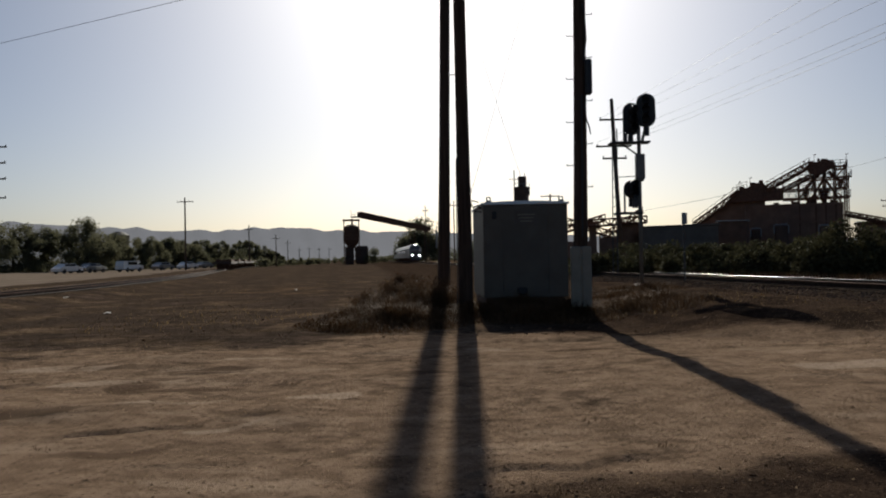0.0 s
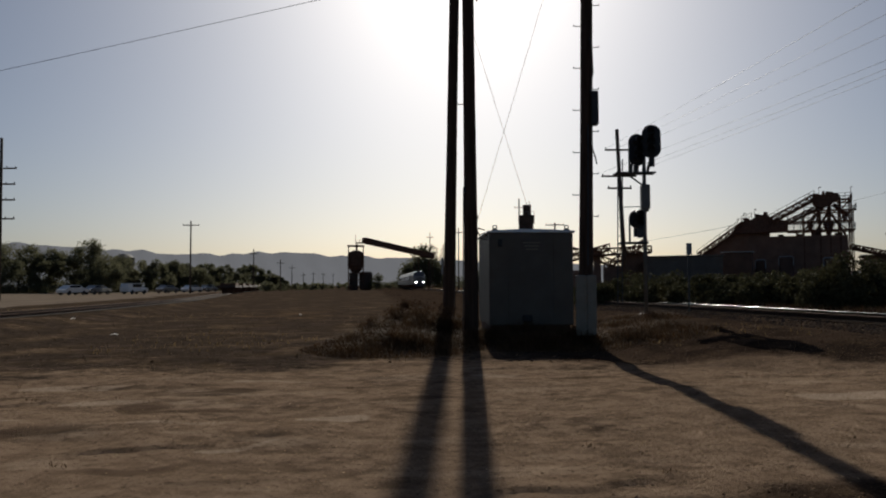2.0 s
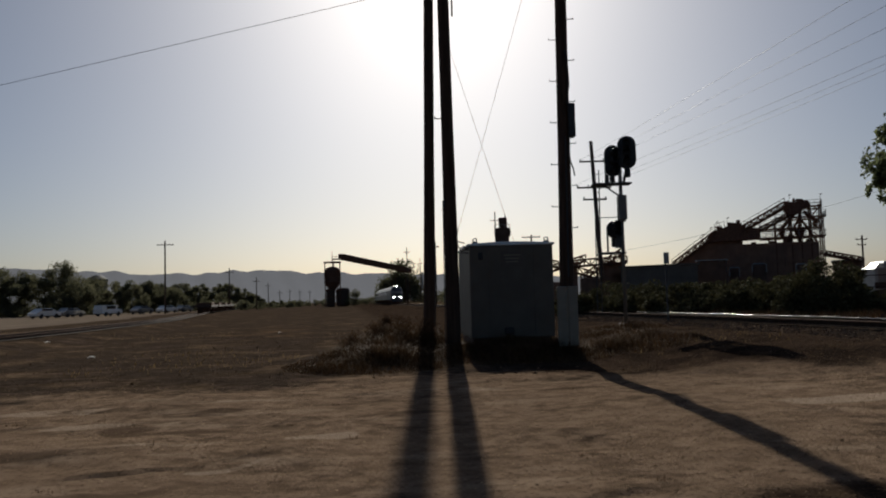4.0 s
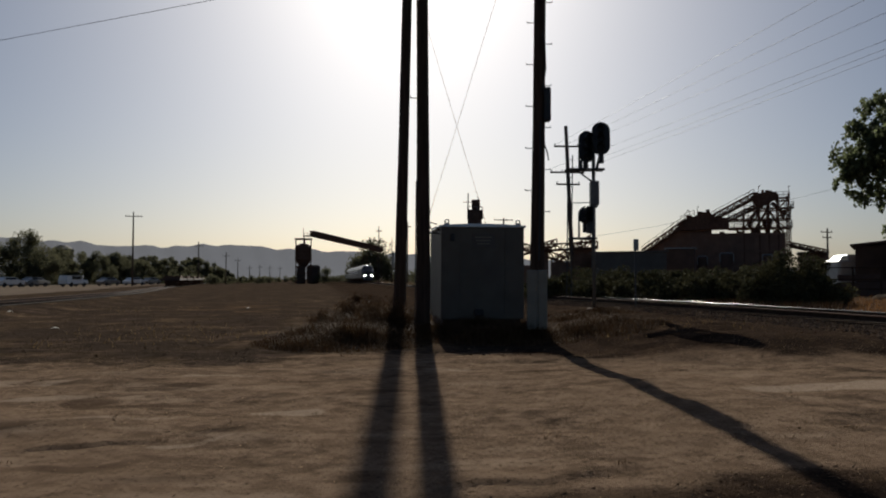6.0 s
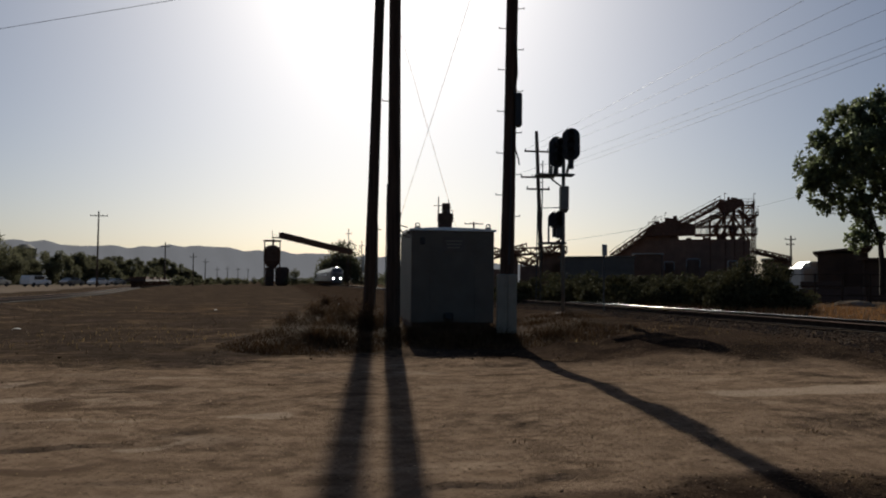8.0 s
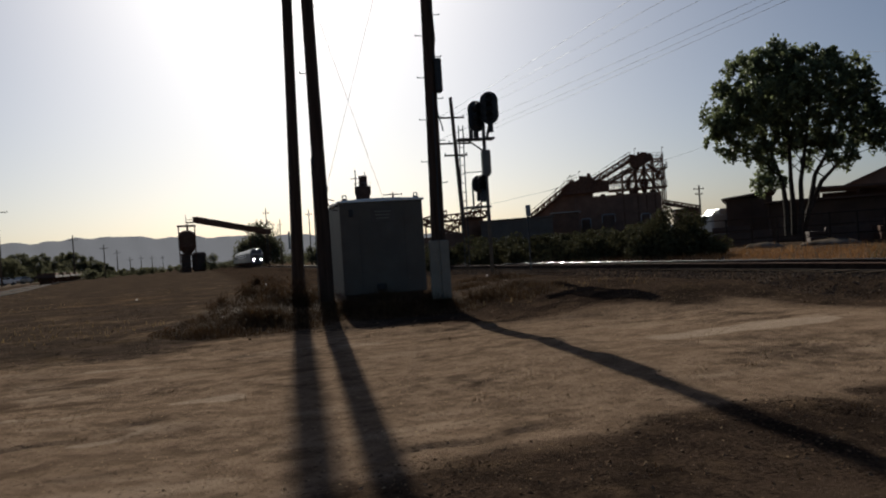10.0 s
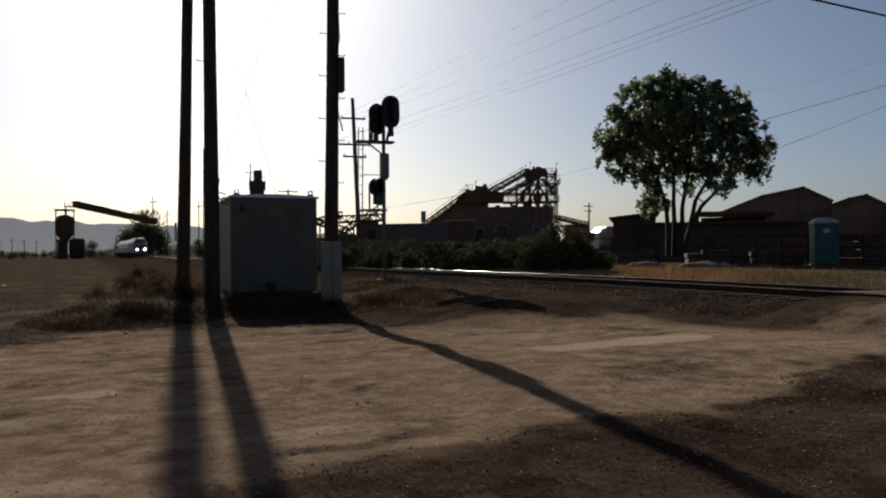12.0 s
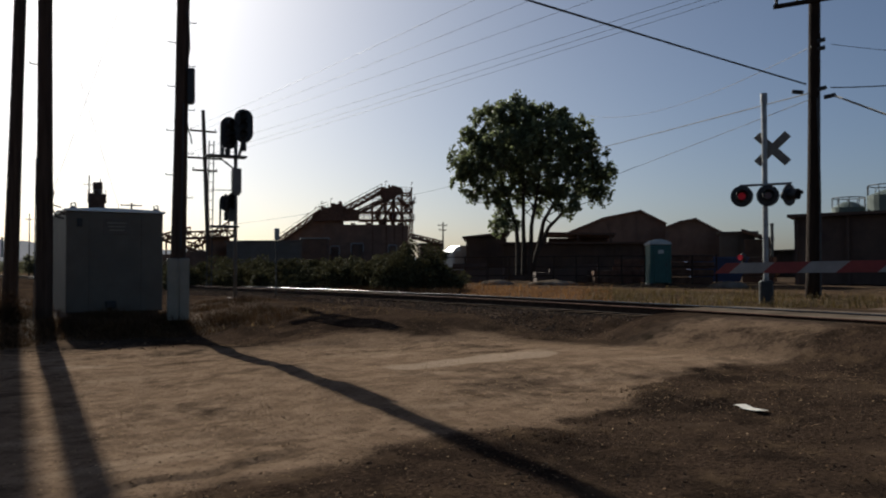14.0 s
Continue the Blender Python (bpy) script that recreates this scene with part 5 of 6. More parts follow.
        box(bm, (x0 + x1) / 2, 0.9, z + 0.12, x1 - x0, 1.0, 0.06)
        deck = part("deck", bm, RUST, t)
        bm = bmesh.new()
        for y in (0.3, 5.0):
            handrail(bm, (x0, y, z + 0.1), (x1, y, z + 0.1), 1.05)
        handrail(bm, (x1, 0.3, z + 0.1), (x1, 5.0, z + 0.1), 1.2)
        part("deck_rail", bm, STEEL, deck)
    for p, q, r in (((5.4, 0.2, 9.8), (7.9, 0.2, 14.0), 0.2), ((10.4, 0.2, 9.8), (7.9, 0.2, 14.0), 0.2), ((5.9, 0.2, 12.2), (6.5, 0.2, 14.0), 0.14), ((9.4, 0.2, 12.3), (11.2, 0.2, 14.0), 0.13), ((3.9, 0.2, 10.8), (5.3, 0.2, 12.2), 0.12), ((9.7, 0.2, 14.1), (11.2, 0.2, 15.8), 0.11), ((11.2, 5, 10.8), (9.6, 5, 12.2), 0.11), ((4.0, 5, 12.2), (6.5, 5, 14.0), 0.11), ((6.5, 5, 10.8), (8.0, 5, 12.2), 0.11), ((9.6, 5, 10.0), (11.3, 5, 7.5), 0.11), ((1.4, 0.4, 10.7), (3.9, 0.4, 9.8), 0.1)):
        bm = bmesh.new()
        rod(bm, p, q, r, seg=6)
        part("brace", bm, RUST, t)
    for x, z0, z1, r0, r1 in ((7.9, 9.9, 12.4, 0.35, 1.1), (5.0, 10.8, 12.3, 0.3, 0.7), (10.5, 12.4, 13.9, 0.3, 0.65)):
        bm = bmesh.new()
        rod(bm, (x, 2.6, z0), (x, 2.6, z1), r0, r1, 10)
        part("hopper", bm, RUST, t)
    for p, q in (((7.4, 1.6, 15.2), (5.0, 1.6, 12.4)), ((8.6, 1.6, 15.2), (10.3, 1.6, 13.6)), ((8.0, 1.6, 14.8), (7.9, 1.6, 12.2))):
        bm = bmesh.new()
        rod(bm, p, q, 0.32, seg=6)
        part("chute", bm, RUST, t)
    bm = bmesh.new()
    for y in (-0.1, 0.5):
        rod(bm, (11.6, y, 0), (11.6, y, 14.6), 0.06, seg=4)
    for k in range(28):
        rod(bm, (11.6, -0.1, 0.5 + 0.5 * k), (11.6, 0.5, 0.5 + 0.5 * k), 0.04, seg=4)
    part("caged_ladder", bm, RUST, t)
    for x, z in ((-8.4, 10.6), (-6.9, 11.8), (-5.8, 12.8), (-4.0, 13.4), (4.7, 15.7), (6.4, 16.8), (11.3, 16.6)):
        bm = bmesh.new()
        rod(bm, (x, 0.2, z), (x, 0.2, z + 1.3), 0.04, seg=4)
        box(bm, x + 0.12, 0.2, z + 1.3, 0.4, 0.2, 0.12)
        part("floodlight", bm, RUST, t)
    # low buildings and machines at the foot
    for x, y, w, h, mat in ((-6.4, -12, 4.6, 6.6, DARKWALL), (-9.6, -8, 4.0, 5.2, DARKWALL), (15.2, 3, 4.4, 6.2, BROWNWALL)):
        bm = bmesh.new()
        box(bm, x, y, h / 2, w, 4, h, bevel=0.1)
        hut = part("hut", bm, mat, t)
        bm = bmesh.new()
        box(bm, x, y, h + 0.08, w + 0.5, 4.6, 0.16)
        part("hut_roof", bm, STEEL, hut, "pale sheet roof")
    for x, y, w, h in ((-3.0, -8, 1.6, 5.4), (0.9, -8, 2.2, 5.9), (7.2, -8, 1.5, 5.6)):
        bm = bmesh.new()
        box(bm, x, y, h / 2, w, 3, h, bevel=0.3)
        body = part("feed_hopper", bm, DARKWALL, t)
        bm = bmesh.new()
        box(bm, x, y, h + 0.05, w * 0.9, 2.6, 0.22, bevel=0.1)
        for e in (-0.5, 0.5):
            box(bm, x + e * w, y - 1.4, h - 0.7, 0.14, 0.14, 1.4)
        part("hopper_rim", bm, STEEL, body, "pale metal rim")


plant()


def wall_line():
    """The long low grey shed roof in front of the works."""
    D = 120.0
    a, b = polar(14.2, D), polar(19.4, D)
    c = (a + b) / 2
    t = thing("long_shed", c.x, c.y, ground_z(c.x, c.y), "long low grey metal shed behind the bank", "shed", turn=-16.8)
    bm = bmesh.new()
    L = (b - a).length
    g = ground_z(c.x, c.y)
    h = rise(0, 1.9, D) - g
    box(bm, 0, 4, h / 2, L, 8, h)
    part("wall", bm, GREYWALL, t)
    for k in range(int(L / 1.2)):
        bm = bmesh.new()
        box(bm, -L / 2 + 0.6 + 1.2 * k, -0.04, h / 2, 0.08, 0.08, h - 0.1)
        part("cladding_rib", bm, GREYWALL, t)
    bm = bmesh.new()
    box(bm, 0, 4, h + 0.1, L + 0.6, 8.6, 0.18, ry=-0.6)
    part("roof", bm, GREYWALL, t)
    # conveyor lattice seen between the cabin and the signal
    D = 130.0
    c = polar(11, D)
    t = thing("low_conveyor", c.x, c.y, ground_z(c.x, c.y), "low zigzag rusty conveyor trusses behind the cabin", "conveyor", turn=-11)
    g = ground_z(c.x, c.y)

    def at(az, el):
        return Vector((math.tan(radians(az - 11)) * D, 0, rise(0, el, D) - g))

    for a, e0, b, e1, dep in ((8.0, 2.6, 12.6, 1.1, 0), (10.4, 2.0, 14.6, 2.2, -2), (8.2, 1.5, 11.8, 2.5, 3), (11.6, 1.1, 14.4, 2.9, 2)):
        p, q = at(a, e0) + Vector((0, dep, 0)), at(b, e1) + Vector((0, dep, 0))
        bm = bmesh.new()
        lattice(bm, p, q, 1.6, 1.0, 10, 0.11)
        truss = part("truss", bm, RUST, t)
        bm = bmesh.new()
        d = q - p
        m = (p + q) / 2
        box(bm, m.x, dep, m.z, d.length, 1.3, 0.35, ry=-math.degrees(math.atan2(d.z, d.x)))
        part("belt", bm, RUST, truss)
    bm = bmesh.new()
    for a, e in ((9.0, 2.0), (10.2, 1.8), (11.4, 1.6), (12.6, 2.0), (13.6, 2.2)):
        p = at(a, e)
        rod(bm, (p.x, 0, 0), p, 0.14, seg=5)
    part("legs", bm, RUST, t)
    for a, e, w in ((13.6, 2.2, 3.6), (10.9, 2.4, 1.2), (14.3, 1.5, 3.5), (9.6, 1.0, 5), (12.2, 1.2, 4)):
        bm = bmesh.new()
        p = at(a, e)
        box(bm, p.x, 0.5, p.z / 2, w, 3, p.z, bevel=0.1)
        part("transfer_house", bm, BROWNWALL, t)
    # tall tower far behind
    D = 250.0
    c = polar(5.85, D)
    g = ground_z(c.x, c.y)
    t = thing("batching_tower", c.x, c.y, g, "dark stepped batching tower far behind the cabin", "tower", turn=-5.85)
    h1, h2 = rise(0, 5.0, D) - g, rise(0, 5.75, D) - g
    bm = bmesh.new()
    box(bm, 0, 0, h1 / 2, 4.2, 4, h1, bevel=0.1)
    box(bm, 0, 0, h1 - 1.4, 5.0, 4.6, 2.4)
    box(bm, 0.2, 0, (h1 + h2) / 2, 2.6, 3, h2 - h1, bevel=0.2)
    part("tower_body", bm, DARKWALL, t)
    bm = bmesh.new()
    for s in (-2.4, -0.8, 0.8, 2.4):
        rod(bm, (s, -2.2, h1 - 0.3), (s, -2.2, h1 + 1.0), 0.08, seg=4)
    rod(bm, (-2.4, -2.2, h1 + 1.0), (2.4, -2.2, h1 + 1.0), 0.06, seg=4)
    part("railing", bm, STEEL, t)
    bm = bmesh.new()
    rod(bm, (0.9, 0, h2), (0.9, 0, h2 + 1.2), 0.12, seg=4)
    part("vent_pipe", bm, STEEL, t)


wall_line()


# ---------------------------------------------------------------- yard behind the tree
def gable_shed(name, az0, az1, azp, e_l, e_p, e_r, D, depth, material, label, turn_az):
    c = polar(turn_az, D)
    g = ground_z(c.x, c.y)
    t = thing(name, c.x, c.y, g, label, "warehouse", turn=-turn_az)

    def at(az, el):
        return (math.tan(radians(az - turn_az)) * D, rise(0, el, D) - g)

    l, p, r_ = at(az0, e_l), at(azp, e_p), at(az1, e_r)
    knee = (l[0] + 0.5 * (p[0] - l[0]), l[1] + 0.68 * (p[1] - l[1]))
    prof = [(l[0], -0.3), (r_[0], -0.3), r_, p, knee, l]
    verts = [(x, 0, z) for x, z in prof] + [(x, depth, z) for x, z in prof]
    faces = [(0, 1, 2, 3, 4, 5), (11, 10, 9, 8, 7, 6), (0, 6, 7, 1), (1, 7, 8, 2), (5, 11, 6, 0)]
    mesh_part("wall", verts, faces, material, t)
    for a, b in ((p, r_), (l, knee), (knee, p)):
        bm = bmesh.new()
        mx, mz = (a[0] + b[0]) / 2, (a[1] + b[1]) / 2
        L = math.hypot(b[0] - a[0], b[1] - a[1])
        box(bm, mx, depth / 2, mz + 0.1, L + 0.3, depth + 0.8, 0.18, ry=-math.degrees(math.atan2(b[1] - a[1], b[0] - a[0])))
        part("roof", bm, material, t)
    bm = bmesh.new()
    n = max(3, int((r_[0] - l[0]) / 1.5))
    for k in range(n + 1):
        x = l[0] + (r_[0] - l[0]) * k / n
        zt = np.interp(x, [l[0], knee[0], p[0], r_[0]], [l[1], knee[1], p[1], r_[1]])
        box(bm, x, -0.05, zt / 2, 0.12, 0.1, zt)
    part("cladding_rib", bm, material, t)
    return t


gable_shed("warehouse", 38.6, 45.4, 43.7, 2.45, 3.95, 3.05, 95, 30, BROWNWALL, "large brown peaked metal warehouse", 42)
gable_shed("warehouse", 45.4, 49.2, 47.4, 2.75, 3.3, 2.3, 92, 30, BROWNWALL, "smaller brown peaked metal warehouse", 47)


def flat_shed(name, az0, az1, e0, e1, D, depth, mat, label, roofmat=None, open_front=False):
    az = (az0 + az1) / 2
    c = polar(az, D)
    g = ground_z(c.x, c.y)
    t = thing(name, c.x, c.y, g, label, "shed", turn=-az)
    w = 2 * math.tan(radians((az1 - az0) / 2)) * D
    hl, hr = rise(0, e0, D) - g, rise(0, e1, D) - g
    h = min(hl, hr)
    bm = bmesh.new()
    if open_front:
        box(bm, 0, depth - 0.1, h / 2, w, 0.2, h)
        box(bm, 0, depth / 2, h * 0.2, w, depth, h * 0.4)
    else:
        box(bm, 0, depth / 2, h / 2, w, depth, h, bevel=0.05)
    part("wall", bm, mat, t)
    bm = bmesh.new()
    box(bm, 0, depth / 2, (hl + hr) / 2 + 0.05, w + 0.8, depth + 0.9, 0.16, ry=-math.degrees(math.atan2(hr - hl, w)))
    part("roof", bm, roofmat or mat, t)
    n = max(2, int(w / 2.2))
    for k in range(n + 1):
        b = bmesh.new()
        box(b, -w / 2 + w * k / n, -0.12, h / 2, 0.16, 0.16, h)
        part("post", b, mat, t)
    return t


flat_shed("yard_shed", 31.3, 34.1, 2.2, 2.5, 66, 8, DARKWALL, "brown lean-to shed beside the tree")
flat_shed("yard_shed", 37.0, 41.6, 2.45, 2.35, 66, 7, DARKWALL, "dark open shed roof behind the tree", open_front=True)
flat_shed("yard_wall", 33.9, 44.0, 1.75, 1.7, 63, 1.0, DARKWALL, "stained dark boarded wall behind the tree")
flat_shed("machine_shed", 49.0, 51.2, 2.35, 2.35, 85, 8, GREYWALL, "grey box-like plant room past the warehouses")
flat_shed("machine_shed", 50.6, 52.2, 2.45, 1.9, 80, 8, DARKWALL, "dark machinery housing with thin stacks")
def exhaust_stacks():
    for az in (51.95, 52.3):
        c = polar(az, 78)
        g = ground_z(c.x, c.y)
        h = rise(0, 2.85, 78) - g
        t = thing("exhaust_stack", c.x, c.y, g, "thin dark steel exhaust stack beside the machine shed", "chimney", "exhaust stacks")
        bm = bmesh.new()
        rod(bm, (0, 0, 0), (0, 0, h), 0.14, seg=8)
        part("pipe", bm, DARKSTEEL, t)
        bm = bmesh.new()
        rod(bm, (0, 0, h), (0, 0, h + 0.12), 0.19, seg=8)
        part("rim", bm, DARKSTEEL, t)


exhaust_stacks()
flat_shed("yard_wall", 51.6, 55.5, 1.05, 1.15, 88, 3, DARKWALL, "low dark wall at the end of the yard")
flat_shed("boxcar_shed", 53.75, 66, 3.35, 3.5, 46, 9, DARKWALL, "long dark brown flat-roofed building beside the road")


def tanks():
    D = 75.0
    for az, el, r, mat in ((56.9, 4.2, 1.3, TANK), (59.4, 4.9, 1.9, TANK)):
        c = polar(az, D)
        g = ground_z(c.x, c.y)
        h = rise(0, el, D) - g
        t = thing("storage_tank", c.x, c.y, g, "greenish grey steel storage tank with railings", "tank", "tanks")
        bm = bmesh.new()
        rod(bm, (0, 0, 0), (0, 0, h - 0.5), r, seg=24)
        rod(bm, (0, 0, h - 0.5), (0, 0, h), r, r * 0.35, seg=24)
        part("shell", bm, mat, t)
        bm = bmesh.new()
        for k in range(10):
            a = k * 0.628
            rod(bm, (r * math.cos(a), r * math.sin(a), h - 0.5), (r * math.cos(a), r * math.sin(a), h + 0.35), 0.04, seg=4)
        for k in range(10):
            a, b = k * 0.628, (k + 1) * 0.628
            rod(bm, (r * math.cos(a), r * math.sin(a), h + 0.35), (r * math.cos(b), r * math.sin(b), h + 0.35), 0.04, seg=4)
        part("railing", bm, DARKSTEEL, t)


tanks()


def yard_fence():
    t = thing("chain_fence", 0, 0, 0, "rusty post and rail fence behind the golden grass", "fence")
    pts = [polar(az, 46) for az in np.arange(29.5, 49, 1.6)]
    for p in pts:
        bm = bmesh.new()
        g = ground_z(p.x, p.y)
        rod(bm, (p.x, p.y, g - 0.1), (p.x, p.y, g + 1.65), 0.05, seg=6)
        part("post", bm, DARKRUST, t)
    for h in (0.5, 1.0, 1.6):
        bm = bmesh.new()
        tube(bm, [Vector((p.x, p.y, ground_z(p.x, p.y) + h)) for p in pts], 0.025, 4)
        part("rail", bm, DARKRUST, t)


yard_fence()


def portable_toilet():
    c = polar(44.8, 44)
    g = ground_z(c.x, c.y)
    t = thing("portable_toilet", c.x, c.y, g, "teal plastic portable toilet with pale domed roof", "portable toilet", turn=-30)
    bm = bmesh.new()
    box(bm, 0, 0, 1.12, 1.1, 1.1, 2.1, bevel=0.05)
    part("cabin", bm, TEAL, t)
    bm = bmesh.new()
    for k, (w, z) in enumerate(((1.2, 2.19), (1.1, 2.27), (0.85, 2.35), (0.5, 2.41))):
        box(bm, 0, 0, z, w, w, 0.085, bevel=0.03)
    part("roof", bm, PALE, t, "pale translucent domed roof")
    bm = bmesh.new()
    box(bm, 0, -0.57, 1.05, 0.72, 0.05, 1.85, bevel=0.015)
    door = part("door", bm, TEAL, t)
    bm = bmesh.new()
    box(bm, 0.28, -0.61, 1.05, 0.06, 0.05, 0.16, bevel=0.01)
    part("latch", bm, BLACK, door)
    bm = bmesh.new()
    box(bm, 0, -0.6, 1.78, 0.3, 0.012, 0.2, bevel=0.003)
    part("sign_plate", bm, PALE, door)
    bm = bmesh.new()
    for s in (-1, 1):
        box(bm, s * 0.5, 0, 0.05, 0.14, 1.2, 0.12, bevel=0.02)
    part("skid", bm, BLACK, t)
    bm = bmesh.new()
    for s in (-1, 1):
        box(bm, s * 0.53, -0.53, 1.15, 0.07, 0.07, 2.1, bevel=0.02)
    part("corner_post", bm, TEAL, t)


portable_toilet()


# ---------------------------------------------------------------- level crossing
def crossing_signal():
    D = 23.7
    c = polar(51.74, D)
    g = ground_z(c.x, c.y)
    t = thing("crossing_signal", c.x, c.y, g, "level crossing mast with crossbuck and three flasher lamps", "crossing signal", turn=-47)

    def z(el):
        return rise(0, el, D) - g

    bm = bmesh.new()
    rod(bm, (0, 0, 0), (0, 0, z(11.3)), 0.075, seg=14)
    rod(bm, (0, 0, z(11.0)), (0, 0, z(11.65)), 0.095, seg=14)
    part("mast", bm, STEEL, t, "silver-grey tubular mast", smooth=False)
    bm = bmesh.new()
    box(bm, 0, 0, 0.3, 0.36, 0.36, 0.7, bevel=0.04)
    part("base_junction_box", bm, BLACK, t)
    zc = z(8.0)
    for turn in (45, -45):
        bm = bmesh.new()
        box(bm, 0.22, 0.12 + (0.02 if turn > 0 else 0), zc, 1.15, 0.02, 0.23, ry=turn, bevel=0.004)
        part("crossbuck_blade", bm, MAST, t, "grey back of a crossbuck blade")
    zl = z(4.8)
    bm = bmesh.new()
    rod(bm, (-0.66, 0, zl + 0.31), (0.7, 0, zl + 0.34), 0.035, seg=8)
    part("lamp_arm", bm, STEEL, t)
    for x, turn, lit in ((-0.62, 0, True), (0.06, 0, True), (0.61, 50, False)):
        b = bmesh.new()
        bmesh.ops.create_cone(b, cap_ends=True, segments=28, radius1=0.3, radius2=0.3, depth=0.03, matrix=pose(0, 0, 0, 90))
        disc = part("backing_disc", b, BLACK, t)
        disc.matrix_basis = pose(x, -0.14, zl, 0, 0, turn)
        b = bmesh.new()
        bmesh.ops.create_cone(b, cap_ends=True, segments=18, radius1=0.14, radius2=0.11, depth=0.2, matrix=pose(0, 0.1, 0, -90))
        part("lamp_housing", b, BLACK, disc)
        b = bmesh.new()
        bmesh.ops.create_cone(b, cap_ends=False, segments=18, radius1=0.15, radius2=0.15, depth=0.26, matrix=pose(0, -0.14, 0.01, 90))
        part("hood", b, BLACK, disc)
        b = bmesh.new()
        bmesh.ops.create_cone(b, cap_ends=True, segments=18, radius1=0.1, radius2=0.1, depth=0.02, matrix=pose(0, -0.03, 0, 90))
        part("lens", b, LAMP_RED if lit and x < 0 else LENS, disc)
        b = bmesh.new()
        rod(b, (x, -0.06, zl + 0.1), (x, 0, zl + 0.32), 0.025, seg=6)
        part("lamp_bracket", b, BLACK, t)
    b = bmesh.new()
    box(b, 0.84, -0.05, zl + 0.08, 0.28, 0.12, 0.1, bevel=0.02)
    part("side_visor", b, BLACK, t)


crossing_signal()


def crossing_gate():
    tip, base = Vector((7.5, 6.62, 1.49)), Vector((8.35, 0.2, 1.56))
    g = ground_z(8.35, 0.2)
    t = thing("crossing_gate", 8.35, 0.2, g, "lowered red and white striped crossing gate arm", "crossing gate")
    d = (tip - base)
    off = base - Vector((8.35, 0.2, g))
    ends = [1.0, 0.97] + [0.97 - 0.066 * k for k in range(1, 14)] + [0.05]
    n = len(ends) - 1
    for k in range(n):
        a, b = off + d * ends[k + 1], off + d * ends[k]
        v = []
        sl = -0.16 / d.length * 0.5
        q = d * sl
        for p, s in ((a, -1), (b, -1)):
            v += [p - q + Vector((0.02, 0, -0.062)), p + q + Vector((0.02, 0, 0.062)), p + q + Vector((-0.02, 0, 0.062)), p - q + Vector((-0.02, 0, -0.062))]
        f = [(0, 1, 5, 4), (1, 2, 6, 5), (2, 3, 7, 6), (3, 0, 4, 7), (0, 3, 2, 1), (4, 5, 6, 7)]
        mesh_part("stripe", [tuple(p) for p in v], f, GATERED if k % 2 == 0 else GATEWHITE, t, "red reflective stripe" if k % 2 == 0 else "white reflective stripe")
    for u in (0.955, 0.6, 0.25):
        p = off + d * u
        bm = bmesh.new()
        rod(bm, p + Vector((0, 0, 0.06)), p + Vector((0, 0, 0.09)), 0.02, seg=8)
        box(bm, p.x, p.y, p.z + 0.125, 0.09, 0.06, 0.09, bevel=0.02)
        lamp = part("gate_lamp", bm, BLACK, t)
        bm = bmesh.new()
        rod(bm, p + Vector((-0.045, 0, 0.125)), p + Vector((-0.055, 0, 0.125)), 0.035, seg=10)
        part("lens", bm, LAMP_RED, lamp)
    bm = bmesh.new()
    box(bm, 0, -0.1, 0.75, 0.35, 0.45, 1.5, bevel=0.04)
    part("gate_mechanism", bm, STEEL, t)


crossing_gate()


def power_pole():
    x, y = 21.93, 15.58
    g = ground_z(x, y)
    t = thing("power_pole", x, y, g, "tall dark wooden power pole with crossarm and service drops", "pole", turn=-52)
    bm = bmesh.new()
    pole_shaft(bm, (0, 0, -0.2), (0.22, 0, 12.5), 0.21, 0.15)
    part("shaft", bm, TARRED, t, smooth=True)
    bm = bmesh.new()
    box(bm, 0.17, -0.2, 9.25, 2.4, 0.11, 0.13, ry=-3, bevel=0.01)
    arm = part("crossarm", bm, TARRED, t)
    for s in (-1.1, -0.5, 0.6, 1.1):
        bm = bmesh.new()
        rod(bm, (0.17 + s, -0.2, 9.31 + 0.05 * s), (0.17 + s, -0.2, 9.51 + 0.05 * s), 0.04, 0.06, 8)
        part("insulator", bm, CABLE, arm)
    for s, zz in ((-0.35, 6.45), (0.3, 6.5), (0.55, 6.25), (0.28, 8.0), (0.28, 7.75)):
        bm = bmesh.new()
        box(bm, s, -0.1, zz, 0.34, 0.1, 0.12, ry=10 if s < 0 else -10, bevel=0.02)
        part("cable_clamp", bm, CABLE, t)
    bm = bmesh.new()
    tube(bm, [Vector((0.2, -0.2, 6.2)), Vector((0.24, -0.2, 3.5)), Vector((0.22, -0.2, 0.1))], 0.03)
    part("conduit", bm, DARKSTEEL, t)


power_pole()


# ---------------------------------------------------------------- overhead wires
def wire(a, b, sag, r, label="thin overhead wire", name="overhead_wire"):
    a, b = Vector(a), Vector(b)
    n = 26
    bm = bmesh.new()
    pts = []
    for k in range(n + 1):
        u = k / n
        p = a.lerp(b, u)
        p.z -= sag * 4 * u * (1 - u)
        pts.append(p)
    tube(bm, pts, r, 5)
    ob = part(name, bm, CABLE)
    return tagged(ob, label, "wire", "overhead wires")


UP = polar(13.0, 60)
far_pole(UP.x, UP.y, ground_z(UP.x, UP.y), rise(0, 11.0, 60) - 0.3, [(rise(0, 9.6, 60) - 0.3, 1.9), (rise(0, 7.75, 60) - 0.3, 2.6), (rise(0, 6.9, 60) - 0.3, 1.8)], lean=-0.042, name="line_pole", label="leaning wooden line pole with three crossarms", r=0.19)
